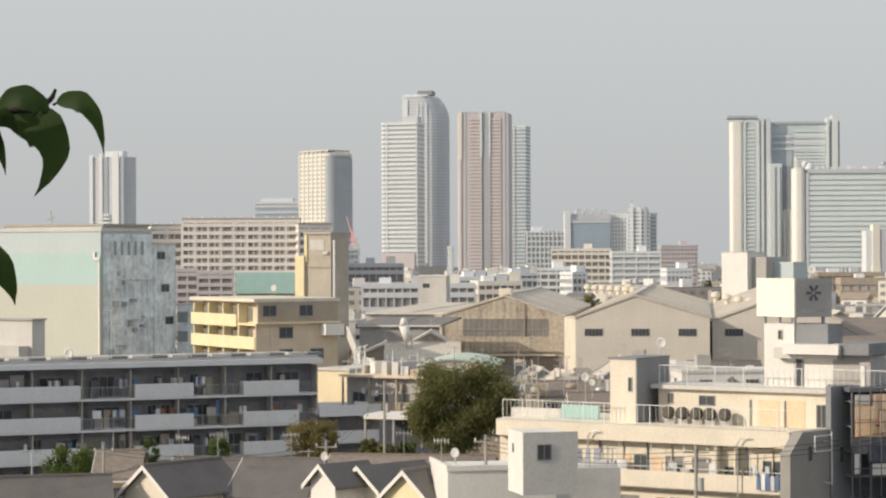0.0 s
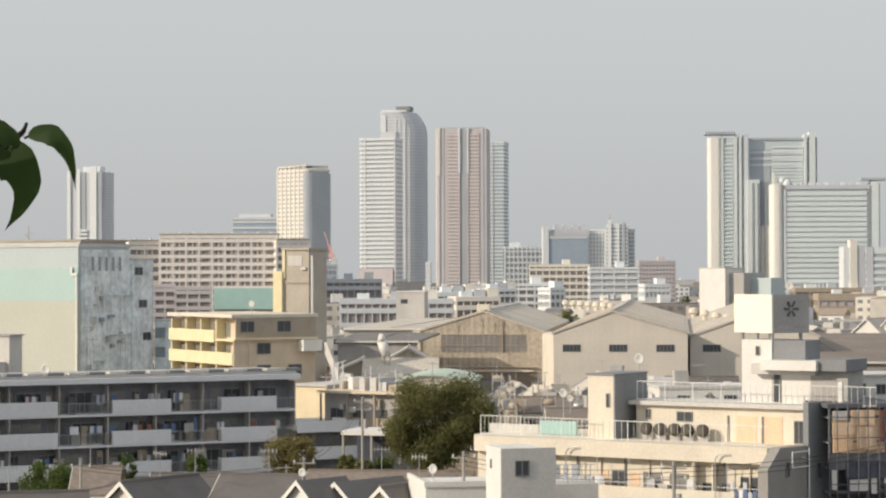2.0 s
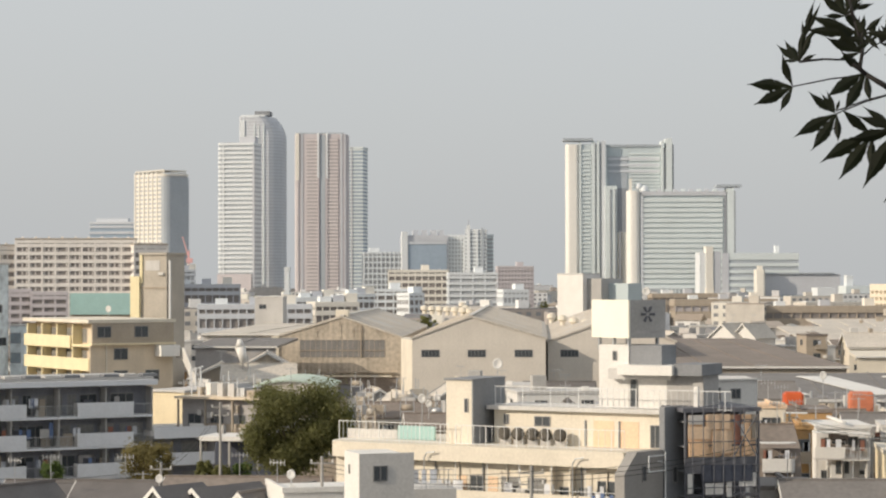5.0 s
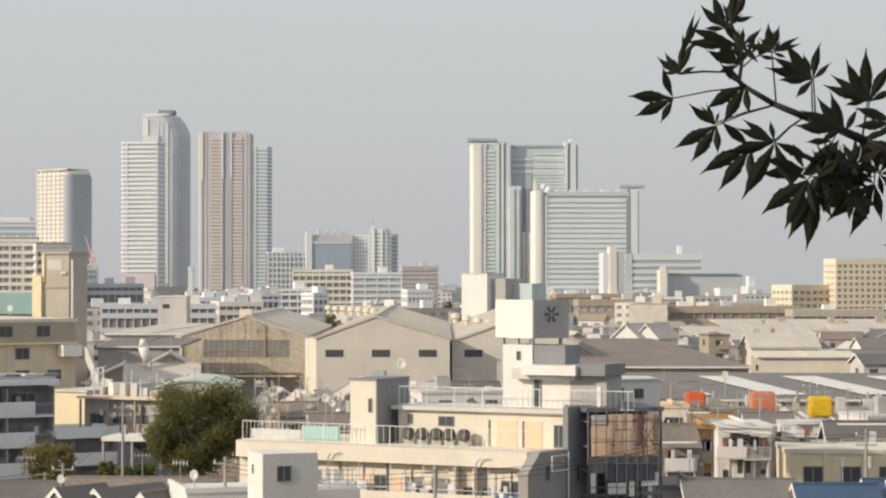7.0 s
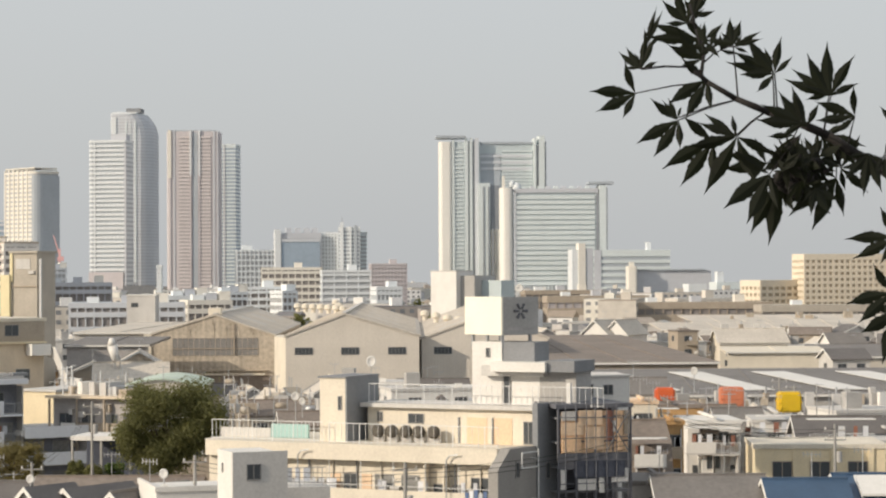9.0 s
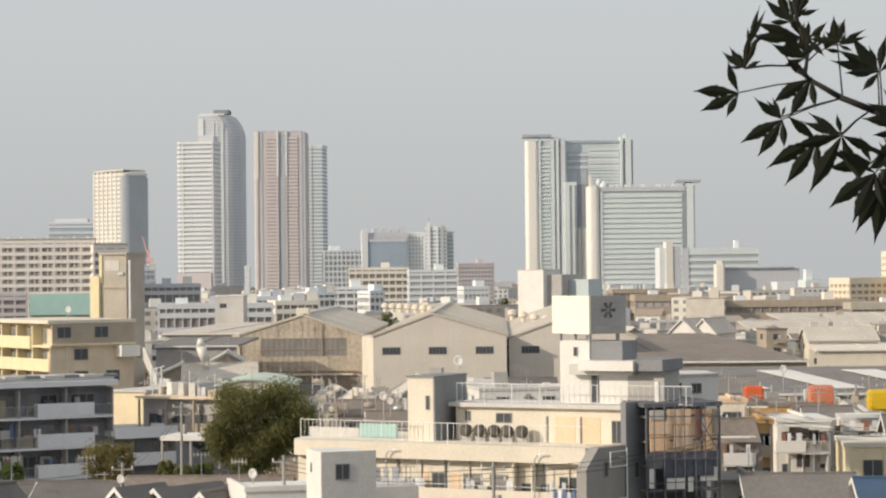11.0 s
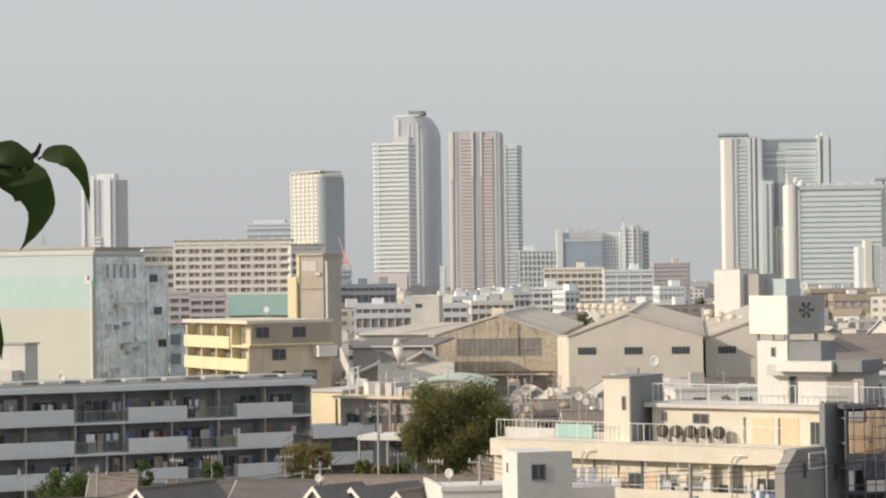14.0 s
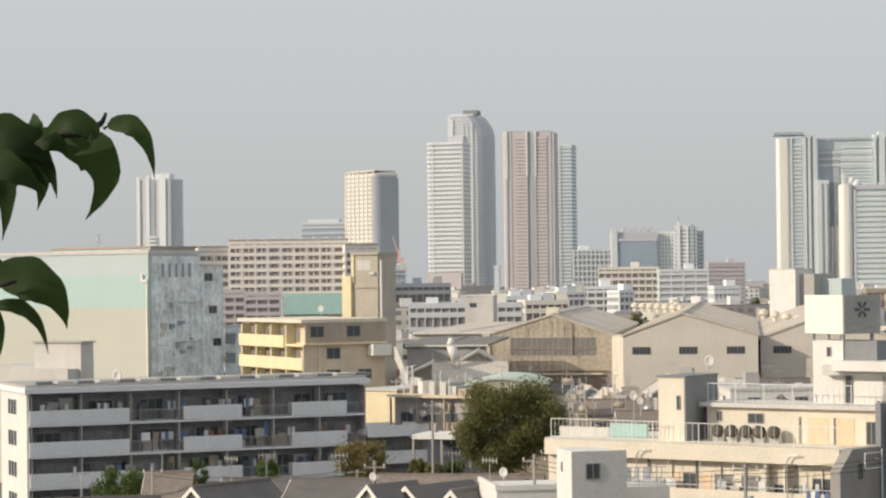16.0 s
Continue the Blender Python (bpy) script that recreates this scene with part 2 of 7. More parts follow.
def box(bm, x0, x1, y0, y1, z0, z1):
    v = [bm.verts.new(p) for p in ((x0, y0, z0), (x1, y0, z0), (x1, y1, z0), (x0, y1, z0), (x0, y0, z1), (x1, y0, z1), (x1, y1, z1), (x0, y1, z1))]
    for f in ((0, 3, 2, 1), (4, 5, 6, 7), (0, 1, 5, 4), (1, 2, 6, 5), (2, 3, 7, 6), (3, 0, 4, 7)):
        bm.faces.new([v[i] for i in f])


def prism(bm, pts, y0, y1):
    """An outline in x and z, given anticlockwise as seen from the front, drawn back from y0 to y1."""
    a = [bm.verts.new((x, y0, z)) for x, z in pts]
    b = [bm.verts.new((x, y1, z)) for x, z in pts]
    bm.faces.new(a)
    bm.faces.new(b[::-1])
    for i in range(len(pts)):
        j = (i + 1) % len(pts)
        bm.faces.new((a[j], a[i], b[i], b[j]))


def plan(bm, pts, z0, z1):
    """An outline in x and y, given anticlockwise from above, raised from z0 to z1."""
    a = [bm.verts.new((x, y, z0)) for x, y in pts]
    b = [bm.verts.new((x, y, z1)) for x, y in pts]
    bm.faces.new(a[::-1])
    bm.faces.new(b)
    for i in range(len(pts)):
        j = (i + 1) % len(pts)
        bm.faces.new((a[i], a[j], b[j], b[i]))


def tube(bm, p, q, r0, r1=None, n=8, caps=True):
    p, q = Vector(p), Vector(q)
    r1 = r0 if r1 is None else r1
    ax = (q - p).normalized()
    s = ax.orthogonal().normalized()
    t = ax.cross(s)
    ra = [bm.verts.new(p + (s * math.cos(2 * math.pi * i / n) + t * math.sin(2 * math.pi * i / n)) * r0) for i in range(n)]
    rb = [bm.verts.new(q + (s * math.cos(2 * math.pi * i / n) + t * math.sin(2 * math.pi * i / n)) * r1) for i in range(n)]
    for i in range(n):
        j = (i + 1) % n
        bm.faces.new((ra[i], ra[j], rb[j], rb[i]))
    if caps:
        bm.faces.new(ra[::-1])
        bm.faces.new(rb)


def part(name, bm, material, parent=None, label="", kind="", smooth=False):
    me = bpy.data.meshes.new(name)
    bm.to_mesh(me)
    bm.free()
    me.materials.append(material)
    if smooth:
        me.polygons.foreach_set("use_smooth", [True] * len(me.polygons))
    ob = new(name, me)
    ob.parent = parent
    return tagged(ob, label, "", "", kind)


def boxpart(name, material, parent, *dims, label="", kind=""):
    bm = bmesh.new()
    for d in dims:
        box(bm, *d)
    return part(name, bm, material, parent, label, kind)


def again(ob, x, y, z, rz=0.0, name=None):
    """Another object on ob's mesh, under the same thing."""
    o = new(name or ob.name.split(".")[0], ob.data)
    o.parent = ob.parent
    o.matrix_basis = pose(x, y, z, 0, 0, rz)
    for c in ob.children:
        k = new(c.name.split(".")[0], c.data)
        k.parent = o
        k.matrix_basis = c.matrix_basis
    return o


def thing(name, m, label, category, group=""):
    ob = new(name)
    ob.empty_display_size = 0.5
    ob.matrix_basis = m
    return tagged(ob, label, category, group)


class Site:
    """A frontage from one bearing and distance to another: local x runs along it, y backwards, z up."""

    def __init__(self, bl, dl, br, dr):
        p, q = Vector((east(bl, dl), dl, 0)), Vector((east(br, dr), dr, 0))
        self.p, self.w = p, (q - p).length
        self.x = (q - p).normalized()
        self.y = Vector((-self.x.y, self.x.x, 0))
        self.turn = math.degrees(math.atan2(self.x.y, self.x.x))
        self.m = pose(p.x, p.y, 0, 0, 0, self.turn)

    def along(self, b, y=0.0):
        """Local x at which bearing b meets the plane that lies y behind the front."""
        o, k = self.p + self.y * y, b / K
        return (k * o.y - o.x) / (self.x.x - k * self.x.y)

    def z(self, b, v, y=0.0):
        o = self.p + self.y * y + self.x * self.along(b, y)
        return EYE + v * o.y / K


def lattice(bm, xs, zs, solid, y0, y1):
    """Connected flat work of cells: solid(i, j) tells which cells of the grid are filled."""
    nx, nz = len(xs) - 1, len(zs) - 1
    vs = {}

    def v(i, j, k):
        if (i, j, k) not in vs:
            vs[i, j, k] = bm.verts.new((xs[i], y1 if k else y0, zs[j]))
        return vs[i, j, k]
    on = lambda i, j: 0 <= i < nx and 0 <= j < nz and solid(i, j)
    for i in range(nx):
        for j in range(nz):
            if not on(i, j):
                continue
            bm.faces.new((v(i, j, 0), v(i + 1, j, 0), v(i + 1, j + 1, 0), v(i, j + 1, 0)))
            bm.faces.new((v(i, j, 1), v(i, j + 1, 1), v(i + 1, j + 1, 1), v(i + 1, j, 1)))
            if not on(i - 1, j):
                bm.faces.new((v(i, j, 0), v(i, j + 1, 0), v(i, j + 1, 1), v(i, j, 1)))
            if not on(i + 1, j):
                bm.faces.new((v(i + 1, j, 0), v(i + 1, j, 1), v(i + 1, j + 1, 1), v(i + 1, j + 1, 0)))
            if not on(i, j - 1):
                bm.faces.new((v(i, j, 0), v(i, j, 1), v(i + 1, j, 1), v(i + 1, j, 0)))
            if not on(i, j + 1):
                bm.faces.new((v(i, j + 1, 0), v(i + 1, j + 1, 0), v(i + 1, j + 1, 1), v(i, j + 1, 1)))


def window(parent, x, y, z, w, h, name="window", frame_mat=None, bars=1, glass=None):
    """A framed window in a front wall at y, its pane set back."""
    t = 0.06
    xs = [0, t]
    for i in range(bars):
        c = w * (i + 1) / (bars + 1)
        xs += [c - t / 2, c + t / 2]
    xs += [w - t, w]
    bm = bmesh.new()
    lattice(bm, xs, [0, t, h - t, h], lambda i, j: i % 2 == 0 or j != 1, 0, 0.1)
    ob = part(name, bm, frame_mat or ALU, parent)
    ob.matrix_basis = pose(x, y - 0.06, z)
    bm = bmesh.new()
    box(bm, t, w - t, 0.04, 0.055, t, h - t)
    part("pane", bm, glass or GLASS, ob)
    return ob


def railing(parent, x0, x1, y, z, h, name="railing", material=None, gap=0.35):
    n = max(2, int((x1 - x0) / gap))
    xs = []
    for i in range(n + 1):
        c = x0 + (x1 - x0) * i / n
        wide = 0.026 if i % 5 == 0 else 0.008
        xs += [c - wide, c + wide]
    bm = bmesh.new()
    lattice(bm, xs, [z, z + 0.12, z + 0.155, z + h - 0.05, z + h], lambda i, j: i % 2 == 0 or j in (1, 3), y - 0.02, y + 0.02)
    return part(name, bm, material or RAIL, parent)


def tower(name, bl, dl, br, dr, deep, v, floors, core, band, label, base=0.0, out=0.5, thick=0.45, fins=0, finmat=None, finw=0.4, cap=None, category="building", finout=0.3):
    """A far block: recessed core, a parapet band at every floor all round, upright fins, a roof cap."""
    s = Site(bl, dl, br, dr)
    top = high(v, (dl + dr) / 2)
    ob = thing(name, s.m, label, category)
    boxpart("core", core, ob, (out, s.w - out, out, deep - out, 0, top - 0.5))
    bm = bmesh.new()
    step = (top - base) / floors
    for i in range(floors):
        z = base + i * step
        box(bm, 0, s.w, 0, deep, z, z + step * thick if i < floors - 1 or thick < 0.48 else top)
    if thick < 0.48:
        box(bm, 0, s.w, 0, deep, top - step * thick, top)
    part("banding", bm, band, ob, kind="stuff")
    if fins:
        bm = bmesh.new()
        for i in range(fins + 1):
            x = s.w * i / fins
            box(bm, x - finw, x + finw, -finout, out + 0.1, 0, top + (0.2 if finout > 0 else -0.1))
        nd = max(1, round(fins * deep / s.w))
        for i in range(1, nd + 1):
            y = deep * i / nd
            box(bm, -finout, out + 0.1, y - finw, y + finw, 0, top + (0.2 if finout > 0 else -0.1))
            box(bm, s.w - out - 0.1, s.w + finout, y - finw, y + finw, 0, top + (0.2 if finout > 0 else -0.1))
        part("fin_grid", bm, finmat or band, ob, kind="stuff")
    if cap:
        boxpart("roof_house", cap, ob, (s.w * 0.2, s.w * 0.8, deep * 0.2, deep * 0.8, top, top + step * 1.2))
    return ob, s, top

# ---- the ground: the viewer's hill falls to the flat town ----
def ground():
    bm = bmesh.new()
    xs = [-4900, -2500, -1200, -600, -300, -150, -60, -20, -6, 0, 6, 20, 60, 150, 300, 600, 1200, 2500, 4900]
    ys = [-4900, -1500, -400, -100, -30, -8, 0, 3, 6, 10, 16, 26, 40, 60, 90, 130, 200, 300, 450, 700, 1000, 1500, 2200, 3200, 4900]

    def z(x, y):
        r = max(abs(x) / 3.0 - 10, y - 5, -y / 3.0 - 10, 0)
        return 22.3 * max(0.0, 1 - r / 50) ** 1.5
    g = [[bm.verts.new((x, y, z(x, y))) for x in xs] for y in ys]
    for j in range(len(ys) - 1):
        for i in range(len(xs) - 1):
            bm.faces.new((g[j][i], g[j][i + 1], g[j + 1][i + 1], g[j + 1][i]))
    ob = part("ground", bm, GROUND, None, "dull grey-brown town ground with a low hill", "structure", True)
    ob["category"] = "ground"


ground()


def rounded(w, deep, rl, rr, i=0.0, n=5):
    """A plan outline whose two front corners are rounded, drawn in by i all round."""
    pts = []
    for k in range(n + 1):
        a = math.pi * (1 + 0.5 * k / n)
        pts.append((rl + (rl - i) * math.cos(a), rl + (rl - i) * math.sin(a)))
    for k in range(n + 1):
        a = math.pi * (1.5 + 0.5 * k / n)
        pts.append((w - rr + (rr - i) * math.cos(a), rr + (rr - i) * math.sin(a)))
    return pts + [(w - i, deep - i), (i, deep - i)]


def round_tower(s, deep, top, floors, core, band, label, rl, rr, thick=0.5, out=0.5, narrow=lambda z: 0.0):
    """A far tower on a rounded plan; narrow(z) tells how far its right side draws in at height z."""
    ob = thing("tower_block", s.m, label, "building")
    step = top / floors
    c, b = bmesh.new(), bmesh.new()
    rings = []
    for k in range(floors + 1):
        z = k * step
        w = s.w - narrow(z)
        if k in (0, floors) or narrow(z) > 0:
            rings.append([c.verts.new((x, y, z)) for x, y in rounded(w, deep, rl, rr, out)])
        if k < floors:
            plan(b, rounded(s.w - narrow(z + step), deep, rl, rr), z + step * (1 - thick), z + step * 0.998)
    c.faces.new(rings[0][::-1])
    c.faces.new(rings[-1])
    for p, q in zip(rings, rings[1:]):
        for i in range(len(p)):
            j = (i + 1) % len(p)
            c.faces.new((p[i], p[j], q[j], q[i]))
    part("core", c, core, ob)
    part("banding", b, band, ob, kind="stuff")
    return ob


def strips(ob, s, name, material, rows, y=-0.8, deep=0.8):
    """Upright strips from bearing to bearing, between two heights."""
    for b0, b1, z0, z1 in rows:
        boxpart(name, material, ob, (s.along(b0, y), s.along(b1, y), y, y + deep, z0, z1))


def bands(ob, x0, x1, y, z0, z1, n, thick, material):
    bm = bmesh.new()
    for k in range(n):
        z = z0 + k * (z1 - z0) / n
        box(bm, x0, x1, y, y + 0.7, z, z + (z1 - z0) / n * thick)
    part("banding", bm, material, ob, kind="stuff")


# ---- skyline ----
def residential_towers():
    # cream tower, its shaded right side rounded off
    s = Site(-719, 1712, -666, 1680)
    top = high(184, 1690)
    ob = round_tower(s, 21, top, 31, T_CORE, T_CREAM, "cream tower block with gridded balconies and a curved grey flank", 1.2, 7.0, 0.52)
    bm = bmesh.new()
    for k in range(6):
        x = 0.8 + k * (s.w - 8) / 5.5
        box(bm, x - 0.6, x + 0.6, -0.35, 0.7, 0, top + 1.5)
    part("fin_grid", bm, T_CREAM, ob, kind="stuff")
    # slate sheet puts the shade of the curved side into colour
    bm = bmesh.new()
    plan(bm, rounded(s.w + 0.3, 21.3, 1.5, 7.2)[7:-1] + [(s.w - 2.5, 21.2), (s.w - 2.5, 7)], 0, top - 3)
    part("flank", bm, T_SLATE, ob, "smooth blue-grey flank sheet with its shade put in")
    bm = bmesh.new()
    for k in range(14):
        x = s.w * (k + 0.5) / 14
        box(bm, x - 0.35, x + 0.35, 0.4, 1.2, top, top + 3.2)
        if k < 7:
            box(bm, s.w - 1.4, s.w - 0.6, 7 + k * 2 - 0.3, 7 + k * 2 + 0.3, top, top + 2.4)
    box(bm, 0.4, s.w - 1, 0.5, 20, top + 2.2, top + 2.8)
    part("roof_crown", bm, T_CREAM, ob)
    # white banded tower
    s = Site(-571, 2196, -504, 2190)
    top = high(239, 2195)
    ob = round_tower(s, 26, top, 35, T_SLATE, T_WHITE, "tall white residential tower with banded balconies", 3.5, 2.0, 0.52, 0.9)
    strips(ob, s, "upright_strip", T_WHITE, [(-561, -559, 0, top)], -0.15, 0.9)
    strips(ob, s, "shaft", T_GREY, [(-508, -505, 0, top - 3)], -0.5, 1.0)
    boxpart("roof_house", T_GREY, ob, (s.w * 0.55, s.w * 0.95, 6, 20, top, top + 6))
    boxpart("podium", T_PINK, ob, (0.5, s.w - 3, -1.6, 0, 0, high(6, 2190)))
    # the tallest one, its right shoulder rounded
    s = Site(-532, 2355, -459, 2352)
    top = high(286, 2355)
    fall = lambda z: 0.0 if z < top - 24 else 10.5 * ((z - top + 24) / 24) ** 2.2
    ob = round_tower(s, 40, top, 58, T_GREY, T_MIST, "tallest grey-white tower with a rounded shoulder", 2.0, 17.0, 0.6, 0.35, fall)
    strips(ob, s, "corner_strip", T_WHITE, [(-531, -522, 0, top - 4)], -0.9, 2.4)
    strips(ob, s, "upright_strip", T_BAND, [(-505, -503, 0, top - 8), (-489, -487, 0, top - 8), (-496.5, -495.5, 0, top - 10)], -0.5, 0.8)
    boxpart("roof_rim", T_WHITE, ob, (2, s.w - 16, 1, 30, top, top + 1.6))
    boxpart("roof_house", DARKGREY, ob, (s.along(-504, 10), s.along(-478, 10), 10, 28, top + 1.6, top + 6))
    # rose tower: smooth uprights, two bays of balconies, a dark seam between them
    s = Site(-433, 2154, -341, 2154)
    top = high(254, 2155)
    ob = thing("tower_block", s.m, "rose-grey residential tower with white upright fins", "building")
    bm = bmesh.new()
    plan(bm, rounded(s.w, 36, 2.5, 2.5), 0, top)
    part("body", bm, T_PINK, ob)
    for b0, b1 in ((-411, -391), (-375, -355)):
        x0, x1 = s.along(b0), s.along(b1)
        boxpart("balcony_bay", ROSECORE, ob, (x0, x1, -0.4, 0, 0, top - 4))
        bands(ob, x0 - 0.2, x1 + 0.2, -1.1, 2, top - 3, 46, 0.46, T_ROSEPALE)
    strips(ob, s, "dark_seam", T_SLATE, [(-387, -378, 0, top - 1)], -0.3, 0.3)
    strips(ob, s, "white_fin", T_WHITE, [(-392, -389.4, high(176, 2150), top + 1), (-376.6, -374, high(176, 2150), top + 1)], -1.8, 1.8)
    strips(ob, s, "white_fin", T_PINK, [(-391.6, -389.8, 0, high(176, 2150)), (-376.2, -374.4, 0, high(176, 2150))], -1.5, 1.5)
    strips(ob, s, "corner_strip", T_CREAM, [(-431, -425, high(172, 2150), top + 1)], -1.2, 1.4)
    strips(ob, s, "corner_strip", T_ROSEPALE, [(-430, -426, 0, high(172, 2150))], -0.9, 1.2)
    strips(ob, s, "upright_strip", T_GREY, [(-421, -418, 0, top), (-351, -347.5, 0, top), (-344, -342, 0, top)], -0.5, 0.7)
    boxpart("roof_rim", T_SLATE, ob, (3, s.w - 3, 1, 34, top, top + 1.4))
    ob, s, top = tower("tower_block", -338, 2233, -311, 2231, 24, 231, 42, T_AZURE, T_BAND, "slim grey-blue tower with pale balcony bands", thick=0.44)
    strips(ob, s, "upright_strip", T_GREY, [(-333, -330, 0, top)], -0.4, 0.9)
    # striped tower by the painted hall
    s = Site(-1103, 1906, -1031, 1902)
    top = high(182, 1905)
    ob = round_tower(s, 18, top, 46, T_GREY, T_MIST, "grey tower with white upright stripes", 2.0, 9.0, 0.55, 0.3)
    strips(ob, s, "white_stripe", T_WHITE, [(-1104, -1098, 0, top + 2), (-1086, -1080, 0, top + 3), (-1062, -1050, 0, top + 4)], -1.2, 1.4)
    strips(ob, s, "grey_stripe", T_SLATE, [(-1078, -1070, 0, top), (-1046, -1040, 0, top)], -0.5, 0.8)
    boxpart("crown", T_WHITE, ob, (s.w * 0.35, s.w * 0.8, 4, 15, top, top + 5))
    bands(ob, s.along(-1088, -2), s.along(-1068, -2), -2.0, high(40, 1900), high(82, 1900), 6, 0.55, T_WHITE)


def middle_blocks():
    tower("low_block", -452, 1500, -442, 1500, 8, 18, 12, T_WHITE, T_WHITE, "slim white building among low roofs")
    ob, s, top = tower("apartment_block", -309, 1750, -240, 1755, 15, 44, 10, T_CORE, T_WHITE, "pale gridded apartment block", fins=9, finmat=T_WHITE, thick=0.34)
    boxpart("roof_house", T_WHITE, ob, (s.along(-300, 5), s.along(-282, 5), 5, 11, top, top + 3.5))
    # glass-fronted block
    ob, s, top = tower("office_block", -240, 1650, -160, 1655, 22, 74, 13, T_GREY, T_GREY, "grey office block with a blue glass front", thick=0.6)
    boxpart("glass_front", T_AZURE, ob, (s.along(-231), s.along(-163), -0.8, 0, 4, high(58, 1650)))
    boxpart("fascia", T_MIST, ob, (s.along(-231), s.along(-163), -1.2, 0, high(58, 1650), high(63, 1650)))
    boxpart("corner_strip", T_WHITE, ob, (-1, s.along(-232), -1.6, 4, 0, high(80, 1650)))
    for b in (-222, -206, -190, -176):
        boxpart("roof_unit", T_GREY, ob, (s.along(b, 4), s.along(b + 9, 4), 4, 10, top, top + 3.5))
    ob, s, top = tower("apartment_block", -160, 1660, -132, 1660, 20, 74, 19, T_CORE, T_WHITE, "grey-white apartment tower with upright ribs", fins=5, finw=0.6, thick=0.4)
    ob, s, top = tower("apartment_block", -130, 1645, -92, 1645, 20, 84, 21, T_SLATE, T_WHITE, "stepped white and grey apartment tower", thick=0.45)
    strips(ob, s, "upright_strip", T_WHITE, [(-127, -121, 0, top + 3), (-110, -107, 0, top)], -0.8, 1.2)
    strips(ob, s, "dark_shaft", T_SLATE, [(-102, -97, 0, top + 1)], -0.5, 0.8)
    boxpart("mast", STEEL, ob, (s.along(-124, 4), s.along(-123, 4), 4, 4.5, top, top + 7))
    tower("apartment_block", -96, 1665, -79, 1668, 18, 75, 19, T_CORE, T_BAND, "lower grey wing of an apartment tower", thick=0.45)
    # long slabs of flats with open galleries
    for bl, br, d, v, n, deck, core, posts, label in ((-266, -159, 1150, 13, 8, T_CREAM, FLATCORE, 9, "long pale rose slab of flats"), (-159, -73, 1060, 8, 9, T_WHITE, T_CORE, 4, "white slab of flats with open galleries"),
                                                      (-72, -9, 1350, 19, 12, T_PINK, ROSECORE, 11, "rose-brown slab of flats"), (-300, -228, 900, -21, 7, T_WHITE, FLATCORE, 5, "low white block with stepped galleries"),
                                                      (-228, -203, 890, -28, 6, T_WHITE, FLATCORE, 3, "small white block of flats"), (-62, -18, 1000, -22, 5, T_WHITE, T_CORE, 6, "low white gallery block")):
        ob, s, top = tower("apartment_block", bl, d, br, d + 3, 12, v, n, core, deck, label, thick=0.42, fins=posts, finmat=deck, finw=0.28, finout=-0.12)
        boxpart("stair_head", deck, ob, (s.w * 0.55, s.w * 0.55 + 4, 4, 9, top, top + 2.4))
    ob, s, top = tower("office_block", -800, 1950, -704, 1950, 25, 99, 14, T_AZURE, T_MIST, "far blue-grey office block", thick=0.4)
    boxpart("roof_house", T_MIST, ob, (s.w * 0.1, s.w * 0.7, 6, 18, top, top + 3))
    # construction crane
    ob = thing("tower_crane", pose(east(-622, 1500), 1500, 0), "thin red construction crane", "crane")
    bm = bmesh.new()
    tube(bm, (0, 0, 0), (0, 0, high(48, 1500)), 0.9, 0.9, 4)
    part("mast", bm, CRANE, ob)
    bm = bmesh.new()
    tube(bm, (0.5, 0, high(30, 1500)), (-4, 0, high(72, 1500)), 0.6, 0.4, 4)
    part("jib", bm, CRANE, ob)
    bm = bmesh.new()
    box(bm, -1.4, 2.6, -1, 1, high(26, 1500), high(34, 1500))
    part("cab", bm, CRANE, ob)


